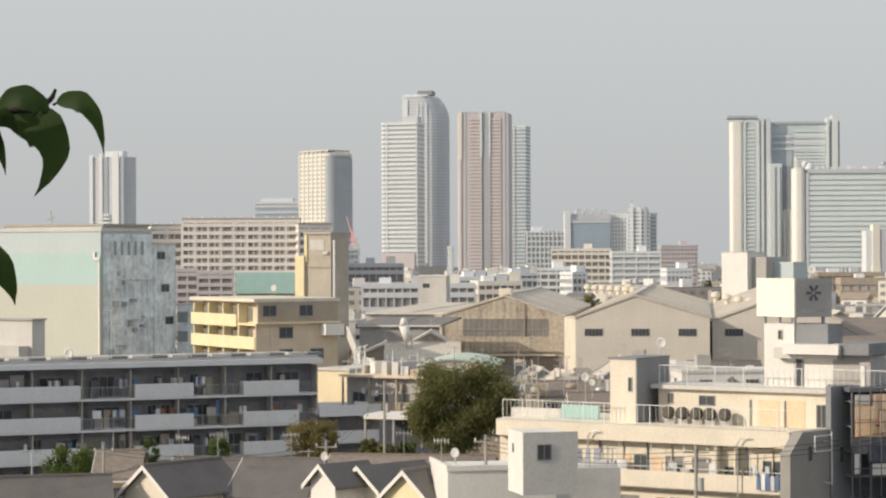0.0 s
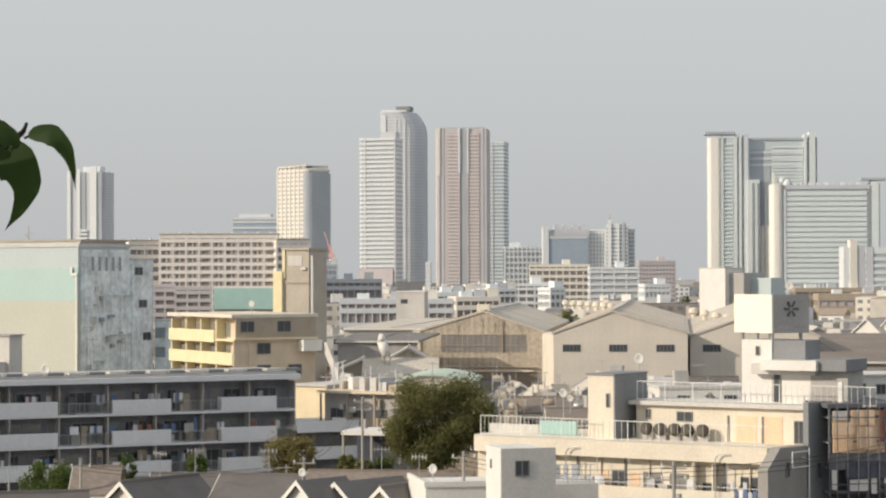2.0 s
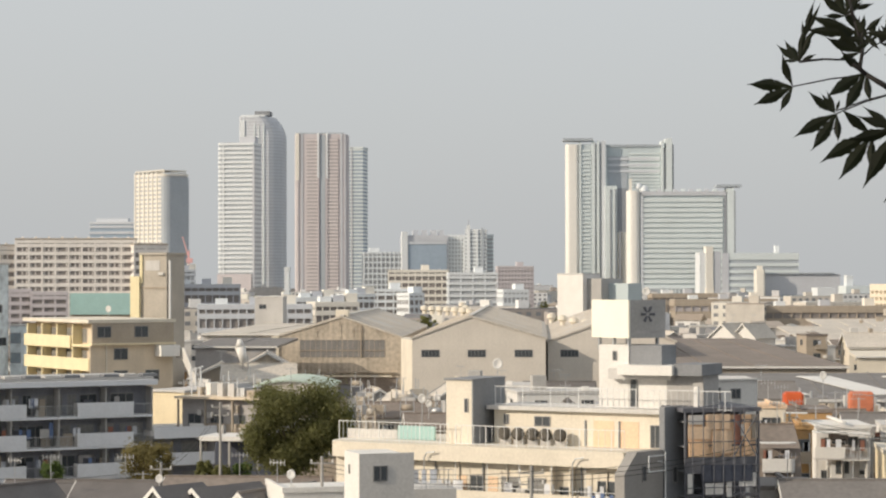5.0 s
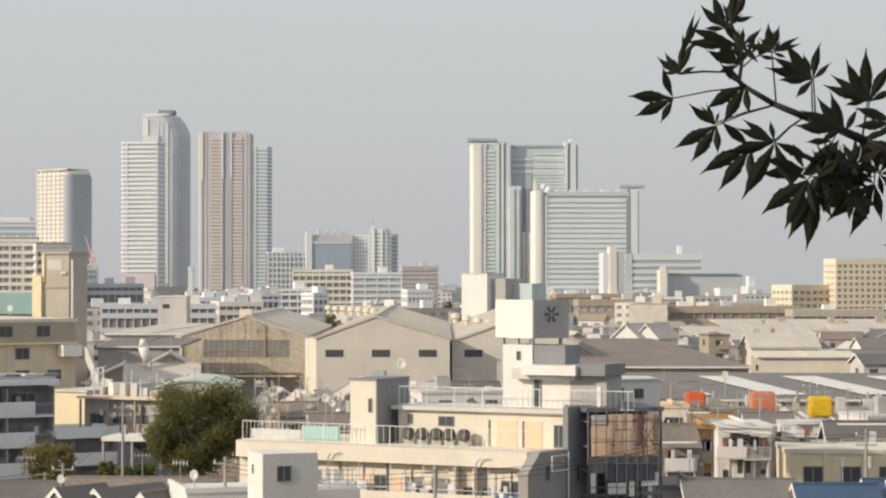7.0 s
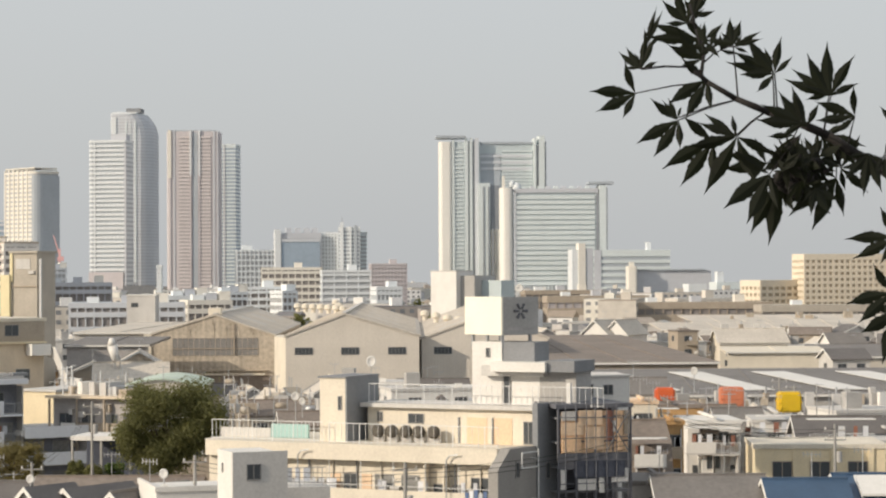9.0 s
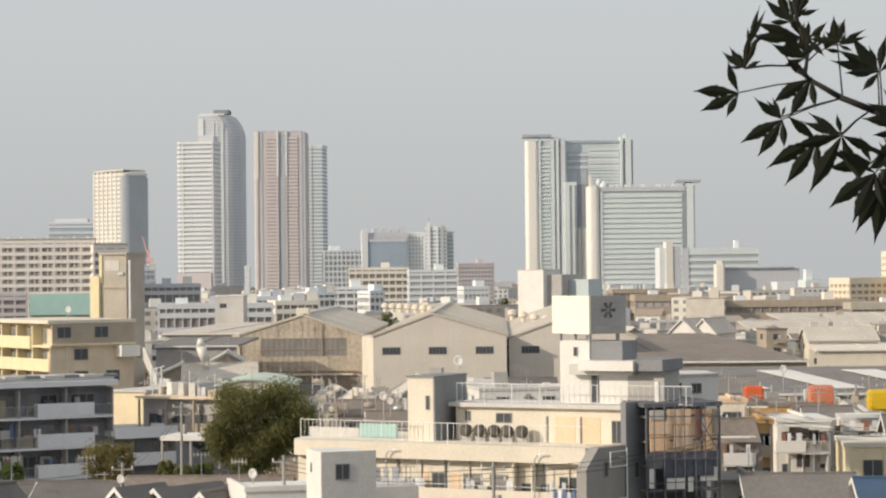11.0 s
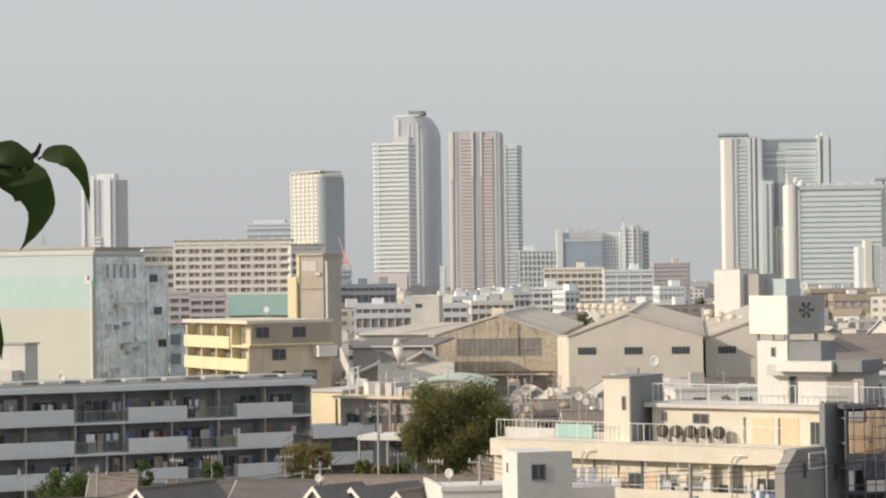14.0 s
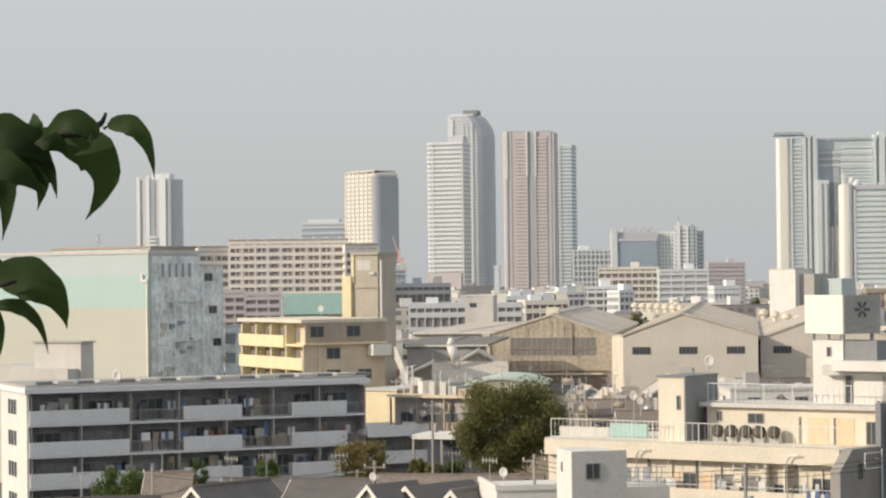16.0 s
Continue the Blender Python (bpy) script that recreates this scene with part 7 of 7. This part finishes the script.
def mid_houses():
    """Houses of the nearer town, each a thing of its own."""
    rng = random.Random(21)
    kinds = []
    for i, (w, dp, ze, zr, wall, roof, ridge, label) in enumerate((
            (9, 7, 6.0, 8.2, WHITE, ROOFGREY, "x", "white town house with a grey roof"),
            (8, 8, 6.2, 8.8, CREAM, ROOFBROWN, "y", "cream town house with a brown gable roof"),
            (10, 8, 7.6, 8.0, PALE, PALE, "flat", "pale flat-roofed town house"),
            (7, 7, 5.8, 8.0, BEIGE, TILE, "x", "beige town house with a dark roof"),
            (12, 9, 8.6, 9.0, WHITE, PALE, "flat", "white flat-roofed town building"),
            (8, 7, 6.0, 8.4, GREY, ROOFTAN, "y", "grey town house with a tan roof"),
            (9, 8, 5.6, 7.6, OCHRE, ROOFBROWN, "x", "ochre town house with a brown roof"))):
        kinds.append((label, house(pose(0, -300 - 20 * i, 0), w, dp, ze, zr, wall, roof, label, ridge, 2, "houses of the town")))
    done = 0
    d = 236
    used = set()
    while d < 640:
        b = -960 + rng.uniform(0, 40)
        while b < 1010:
            if free(b, d):
                label, k = kinds[rng.randrange(len(kinds))]
                m = pose(east(b, d) + rng.uniform(-1, 1), d + rng.uniform(-3, 3), rng.uniform(-0.8, 0.6), 0, 0, rng.choice((-14, 8, 20, 12, -8)) + rng.uniform(-4, 4))
                if label in used:
                    copy_thing(k, m)
                else:
                    k.matrix_basis = m
                    used.add(label)
                done += 1
            b += (13.5 + rng.uniform(0, 4)) * K / d
        d += 15 + d * 0.012


mid_houses()


def far_town():
    """The countless low buildings out to the towers, joined."""
    rng = random.Random(33)
    vs, fs, ms = [], [], []

    def slab(cx, cy, w, dp, z0, z1, a, mi):
        c, s = math.cos(a), math.sin(a)
        k = len(vs)
        for z in (z0, z1):
            for x, y in ((-w / 2, -dp / 2), (w / 2, -dp / 2), (w / 2, dp / 2), (-w / 2, dp / 2)):
                vs.append((cx + x * c - y * s, cy + x * s + y * c, z))
        for f in ((0, 3, 2, 1), (4, 5, 6, 7), (0, 1, 5, 4), (1, 2, 6, 5), (2, 3, 7, 6), (3, 0, 4, 7)):
            fs.append(tuple(k + i for i in f))
            ms.append(mi)

    def ridge(cx, cy, w, dp, z0, z1, a, mi):
        c, s = math.cos(a), math.sin(a)
        k = len(vs)
        for x, y, z in ((-w / 2, -dp / 2, z0), (w / 2, -dp / 2, z0), (w / 2, dp / 2, z0), (-w / 2, dp / 2, z0), (-w / 2, 0, z1), (w / 2, 0, z1)):
            vs.append((cx + x * c - y * s, cy + x * s + y * c, z))
        for f in ((0, 1, 5, 4), (2, 3, 4, 5), (0, 4, 3), (1, 2, 5), (3, 2, 1, 0)):
            fs.append(tuple(k + i for i in f))
            ms.append(mi)
    d = 650.0
    while d < 2900:
        b = -1460 + rng.uniform(0, 30)
        while b < 1010:
            step = (13 + rng.uniform(0, 7)) * K / d * (1 + d / 2500)
            if free(b, d, 10):
                big = rng.random() < 0.1
                w, dp = (rng.uniform(14, 34), rng.uniform(9, 14)) if big else (rng.uniform(7, 12), rng.uniform(6, 9))
                h = rng.uniform(9, 15) if big else rng.uniform(5, 8.2)
                a = rng.choice((-0.3, 0.2, 0.35, 1.3)) + rng.uniform(-0.1, 0.1)
                cx, cy = east(b, d), d + rng.uniform(-5, 5)
                slab(cx, cy, w, dp, 0, h, a, 0)
                if big or rng.random() < 0.4:
                    slab(cx, cy, w * 0.96, dp * 0.96, h, h + 0.3, a, 1)
                    if big:
                        slab(cx + rng.uniform(-4, 4), cy, 3.5, 3.5, h, h + rng.uniform(2, 3.4), a, 0)
                else:
                    ridge(cx, cy, w + 1, dp + 1, h, h + rng.uniform(1.4, 2.6), a, 1)
                if d < 1700:
                    nw = 2 if not big else int(w / 3)
                    c, s = math.cos(a), math.sin(a)
                    for lev in range(max(1, int(h / 2.9))):
                        for i in range(nw):
                            x, y = w * ((i + 0.5) / nw - 0.5), -dp / 2
                            slab(cx + x * c - y * s, cy + x * s + y * c, w / nw * 0.5, 0.12, h - 2.2 - 2.9 * lev, h - 0.9 - 2.9 * lev, a, 2)
            b += step
        d += 14 + d * 0.012
    me = bpy.data.meshes.new("far_town")
    me.from_pydata(vs, [], fs)
    for m in (TOWN_WALL, TOWN_ROOF, DARKGREY):
        me.materials.append(m)
    me.polygons.foreach_set("material_index", ms)
    tagged(new("far_town", me), "dense low town of pale houses and grey roofs", "houses", "", "stuff")
    # scattered street trees
    vs, fs = [], []
    for i in range(90):
        d = rng.uniform(560, 2300)
        b = rng.uniform(-1100, 1000)
        if not free(b, d, 10):
            continue
        r = rng.uniform(2, 4)
        c0 = Vector((east(b, d), d, rng.uniform(5, 9)))
        for j in range(110):
            p = c0 + Vector((rng.gauss(0, r * 0.45), rng.gauss(0, r * 0.45), rng.gauss(0, r * 0.4)))
            t = Vector((rng.gauss(0, 1), rng.gauss(0, 1), rng.gauss(0, 1))).normalized()
            u = t.orthogonal() * 0.7
            q = t.cross(u)
            k = len(vs)
            vs += [p - u, p + q, p + u, p - q]
            fs.append((k, k + 1, k + 2, k + 3))
    me = bpy.data.meshes.new("far_trees")
    me.from_pydata(vs, [], fs)
    me.materials.append(LEAF)
    tagged(new("far_trees", me), "scattered dark green trees among far houses", "trees", "", "stuff")


far_town()


# ---- branches close to the viewer ----
def lobe_leaf(lobes, fold):
    """A maple leaf of narrow, pointed, toothed lobes, cut nearly to the base and folded along their ribs."""
    bm = bmesh.new()
    for ang, ln in lobes:
        a = radians(ang)
        ax, sd = Vector((math.sin(a), 0, math.cos(a))), Vector((math.cos(a), 0, -math.sin(a)))
        c, bend = bm.verts.new((0, 0, 0)), 0.1 * math.sin(ang * 1.7 + ln * 9)
        rib, lef, rig = [c], [], []
        for t, wd in ((0.1, 0.026), (0.22, 0.048), (0.36, 0.092), (0.4, 0.084), (0.5, 0.116), (0.54, 0.1), (0.64, 0.1), (0.68, 0.082), (0.78, 0.06), (0.9, 0.022)):
            dy = -fold * t * t
            mid = ax * ln * t + sd * ln * bend * t * t
            rib.append(bm.verts.new(mid + Vector((0, dy, 0))))
            wd *= 1.22
            lef.append(bm.verts.new(mid - sd * wd * ln + Vector((0, dy + 0.35 * wd, 0))))
            rig.append(bm.verts.new(mid + sd * wd * ln + Vector((0, dy + 0.35 * wd, 0))))
        tip = bm.verts.new(ax * ln * 1.06 + sd * ln * bend * 1.2 + Vector((0, -fold * 1.2, 0)))
        for side in (lef, rig):
            bm.faces.new((c, rib[1], side[0]))
            for i in range(9):
                bm.faces.new((rib[i + 1], rib[i + 2], side[i + 1], side[i]))
            bm.faces.new((rib[10], tip, side[9]))
    return bm


def maple():
    D = 1.3
    P = lambda b, v, dy=0.0: Vector((b * (D + dy) / K, D + dy, EYE + v * (D + dy) / K))
    trunk = thing("maple_tree", pose(0.62, 1.42, 22.1), "dark maple branch with narrow pointed leaf lobes", "tree")
    inv = Matrix.Translation((-0.62, -1.42, -22.1))
    rng = random.Random(6)

    def stem(name, pts, r0, r1, parent=trunk, n=7):
        bm = bmesh.new()
        for i in range(len(pts) - 1):
            f, g = i / (len(pts) - 1), (i + 1) / (len(pts) - 1)
            tube(bm, inv @ pts[i], inv @ pts[i + 1], r0 + (r1 - r0) * f, r0 + (r1 - r0) * g, n)
        return part(name, bm, TWIG, parent, smooth=True)
    stem("trunk", [Vector((0.62, 1.42, 22.1)), Vector((0.6, 1.42, 23.0)), Vector((0.52, 1.40, 23.7)), Vector((0.36, 1.34, 24.0))], 0.04, 0.0045)
    stem("branch", [Vector((0.36, 1.34, 24.0)), P(905, 135), P(850, 178), P(800, 206), P(750, 240), P(700, 262), P(646, 281), P(586, 306), P(536, 336), P(500, 366)], 0.0042, 0.0011)
    stem("branch", [P(524, 344), P(530, 385), P(516, 430), P(505, 475)], 0.0012, 0.0007)
    stem("branch", [P(880, 160), P(892, 90), P(888, 20), P(880, -60)], 0.0014, 0.0007)
    meshes = []
    for lobes, fold in ((((0, 1.0), (33, 0.86), (-30, 0.92), (68, 0.55), (-66, 0.6)), 0.12), (((12, 1.0), (-22, 0.95), (-58, 0.62), (72, 0.7)), 0.2),
                        (((0, 1.0), (48, 0.78), (-46, 0.8), (92, 0.5), (-94, 0.62)), 0.16), (((8, 0.95), (-16, 1.0), (-44, 0.55), (58, 0.6)), 0.05)):
        bm = lobe_leaf(lobes, fold)
        me = bpy.data.meshes.new("leaf")
        bm.to_mesh(me)
        bm.free()
        me.materials.append(MAPLE)
        meshes.append(me)

    def leaf(b, v, ang, ln, sb, sv, kind=0, squash=1.0):
        """A leaf whose lobes start at b, v and point ang degrees clockwise from up, its stalk from sb, sv."""
        dy = rng.uniform(-0.03, 0.03)
        p = P(b, v, dy)
        s = ln * (D + dy) / K
        ob = new("leaf", meshes[kind])
        ob.parent = trunk
        ob.matrix_basis = inv @ Matrix.Translation(p) @ Euler((radians(rng.uniform(-12, 14)), radians(ang), radians(rng.uniform(-12, 12)))).to_matrix().to_4x4() @ Matrix.Diagonal((s * squash, s, s, 1))
        q = P(sb, sv)
        stem("leaf_stalk", [q, p.lerp(q, 0.5) + Vector((0, 0, 0.001)), p], 0.00055, 0.0004, n=5)

    # the loose end of the spray
    leaf(408, 316, 264, 84, 540, 336, 1)
    leaf(416, 360, 322, 46, 505, 362, 3)
    leaf(418, 358, 18, 66, 505, 362, 3, 0.7)
    leaf(428, 400, 22, 72, 418, 360, 3, 0.5)
    leaf(502, 440, 335, 66, 510, 440, 0)
    leaf(512, 452, 20, 64, 510, 440, 3)
    leaf(520, 412, 282, 92, 524, 400, 3, 0.8)
    leaf(526, 375, 318, 72, 528, 370, 0)
    leaf(530, 410, 95, 60, 528, 400, 2, 0.8)
    leaf(540, 395, 330, 50, 528, 390, 2)
    leaf(560, 392, 45, 52, 532, 372, 3)
    leaf(582, 402, 10, 46, 590, 306, 3, 1.3)
    leaf(585, 398, 68, 52, 560, 392, 3, 0.7)
    leaf(536, 340, 232, 88, 536, 336, 1)
    leaf(484, 268, 232, 86, 588, 304, 1)
    leaf(482, 272, 330, 40, 588, 304, 3, 0.8)
    leaf(545, 230, 236, 100, 592, 244, 1)
    leaf(588, 238, 208, 112, 640, 283, 2)
    leaf(586, 240, 300, 70, 640, 283, 3, 0.8)
    # leaves above the branch
    leaf(656, 350, 318, 80, 660, 278, 2)
    leaf(652, 354, 292, 82, 655, 279, 3, 0.8)
    leaf(756, 310, 352, 92, 742, 244, 0)
    leaf(752, 312, 300, 82, 742, 244, 3, 0.8)
    leaf(712, 256, 334, 78, 705, 260, 3)
    leaf(706, 262, 286, 84, 700, 262, 3)
    # the thick fork below the branch
    leaf(646, 172, 226, 108, 700, 240, 1)
    leaf(640, 190, 276, 84, 700, 240, 3)
    leaf(664, 160, 204, 112, 705, 220, 3)
    leaf(764, 165, 226, 108, 765, 228, 1)
    leaf(772, 182, 82, 80, 765, 228, 2)
    leaf(690, 240, 212, 78, 700, 256, 3)
    leaf(740, 238, 128, 80, 745, 242, 0)
    # leaves past the fork
    leaf(798, 274, 282, 74, 784, 216, 1)
    leaf(822, 208, 188, 76, 820, 196, 0)
    leaf(850, 205, 120, 80, 840, 184, 2)
    leaf(872, 260, 20, 70, 860, 174, 0)
    leaf(868, 58, 262, 84, 889, 60, 1)
    leaf(862, -40, 250, 88, 886, 10, 1)
    leaf(875, -70, 205, 110, 882, -40, 0)
    leaf(905, 60, 160, 110, 889, 60, 0)
    # crumpled dark leaves and seeds packed at the fork
    for i in range(34):
        p = P(702 + rng.uniform(-34, 34), 172 + rng.uniform(-30, 32), rng.uniform(-0.02, 0.02))
        s = rng.uniform(30, 46) * D / K
        ob = new("leaf", meshes[(0, 2)[i % 2]])
        ob.parent = trunk
        ob.matrix_basis = inv @ Matrix.Translation(p) @ Euler((radians(rng.uniform(-50, 50)), radians(rng.uniform(0, 360)), radians(rng.uniform(-50, 50)))).to_matrix().to_4x4() @ Matrix.Diagonal((s * 1.6, s, s * 1.1, 1))
    bm = bmesh.new()
    for i in range(48):
        a, r = rng.uniform(0, 6.28), rng.uniform(2, 40)
        q = inv @ P(702 + r * 1.1 * math.cos(a), 170 + r * math.sin(a), rng.uniform(-0.008, 0.008))
        bmesh.ops.create_icosphere(bm, subdivisions=1, radius=rng.uniform(7, 13) * D / K, matrix=Matrix.Translation(q))
    part("seed_cluster", bm, TWIG, trunk, "dark rounded cluster of seeds", smooth=True)


maple()


def broadleaf():
    D = 3.0
    O = Vector((-0.0463, 0, EYE - 0.0117))

    def P(x, y, dy=0.0):
        d = D + dy
        return O + Vector(((-1364 + 1.066 * x) * d / K, d, (190 - 1.028 * (y - 310)) * d / K))
    base = Vector((-1.55, 3.1, 22.1))
    tr = thing("broadleaf_tree", pose(*base), "dark green broadleaf branch with curling pointed leaves", "tree")
    inv = Matrix.Translation(-base)
    rng = random.Random(2)

    def stem(name, pts, r0, r1):
        bm = bmesh.new()
        for i in range(len(pts) - 1):
            f, g = i / (len(pts) - 1), (i + 1) / (len(pts) - 1)
            tube(bm, inv @ pts[i], inv @ pts[i + 1], r0 + (r1 - r0) * f, r0 + (r1 - r0) * g, 8)
        part(name, bm, TWIG, tr, smooth=True)
    stem("trunk", [base, Vector((-1.5, 3.1, 23.0)), Vector((-1.4, 3.05, 23.7)), P(-170, 420)], 0.07, 0.02)
    stem("branch", [P(-170, 420), P(-60, 300), P(20, 255), P(90, 235), P(160, 232), P(185, 215), P(192, 198)], 0.012, 0.0022)
    stem("branch", [P(-170, 430), P(-70, 500), P(-10, 505), P(30, 495)], 0.009, 0.002)

    def leaf(p0, p1, p2, wide, cup=0.25, skew=0.0):
        """From stalk p0 by the bend p1 to the tip p2, curling towards the tip."""
        bm = bmesh.new()
        n = 14
        dy = rng.uniform(-0.05, 0.05)
        a, b, c = P(*p0, dy), P(*p1, dy - 0.03), P(*p2, dy + 0.03)
        w = wide * D / K
        rows = []
        for i in range(n + 1):
            t = i / n
            q = a * (1 - t) ** 2 + b * 2 * t * (1 - t) + c * t * t
            tan = ((b - a) * (1 - t) + (c - b) * t).normalized()
            side = Vector((tan.z, 0, -tan.x)).normalized()
            half = w * (math.sin(math.pi * min(1, t * 1.02 + 0.02) ** 0.75) ** 0.8) * (1 - 0.35 * t)
            half *= 1 + 0.06 * math.sin(t * 23)
            row = []
            for k in (-1, -0.5, 0, 0.5, 1):
                row.append(bm.verts.new(inv @ (q + side * half * (k + skew * (1 - abs(k))) + Vector((0, -cup * half * abs(k) + 0.12 * half * abs(k) * math.sin(t * 9), 0)))))
            rows.append(row)
        for i in range(n):
            for k in range(4):
                bm.faces.new((rows[i][k], rows[i][k + 1], rows[i + 1][k + 1], rows[i + 1][k]))
        part("leaf", bm, BROAD, tr, smooth=True)
        stem("leaf_stalk", [P(*p0, dy), P(p0[0] - 8, p0[1] + 4, dy)], 0.0016, 0.002)
    leaf((195, 222), (268, 196), (276, 320), 22)
    leaf((105, 245), (248, 266), (152, 390), 45)
    leaf((178, 238), (120, 180), (78, 245), 25)
    leaf((160, 240), (166, 240), (169, 255), 5)
    leaf((10, 245), (105, 255), (68, 372), 36)
    leaf((55, 245), (95, 275), (104, 352), 18)
    leaf((75, 240), (62, 205), (62, 196), 16)
    leaf((-50, 270), (40, 280), (5, 425), 34)
    leaf((-90, 250), (40, 190), (80, 300), 42)
    leaf((-60, 300), (20, 250), (90, 330), 40)
    leaf((-120, 300), (-40, 250), (-10, 400), 50)
    leaf((-30, 270), (40, 290), (84, 345), 30)
    leaf((60, 235), (110, 240), (125, 280), 24)
    leaf((-40, 235), (50, 215), (100, 300), 44)
    leaf((-60, 240), (10, 215), (60, 250), 34)
    leaf((-20, 250), (30, 300), (10, 350), 44)
    leaf((-5, 486), (104, 474), (120, 582), 47)
    leaf((-10, 540), (72, 520), (86, 628), 16)
    leaf((-70, 470), (-20, 440), (22, 475), 16)
    leaf((-60, 520), (20, 540), (-4, 640), 18)
    leaf((-110, 480), (-40, 470), (-30, 620), 50)


broadleaf()
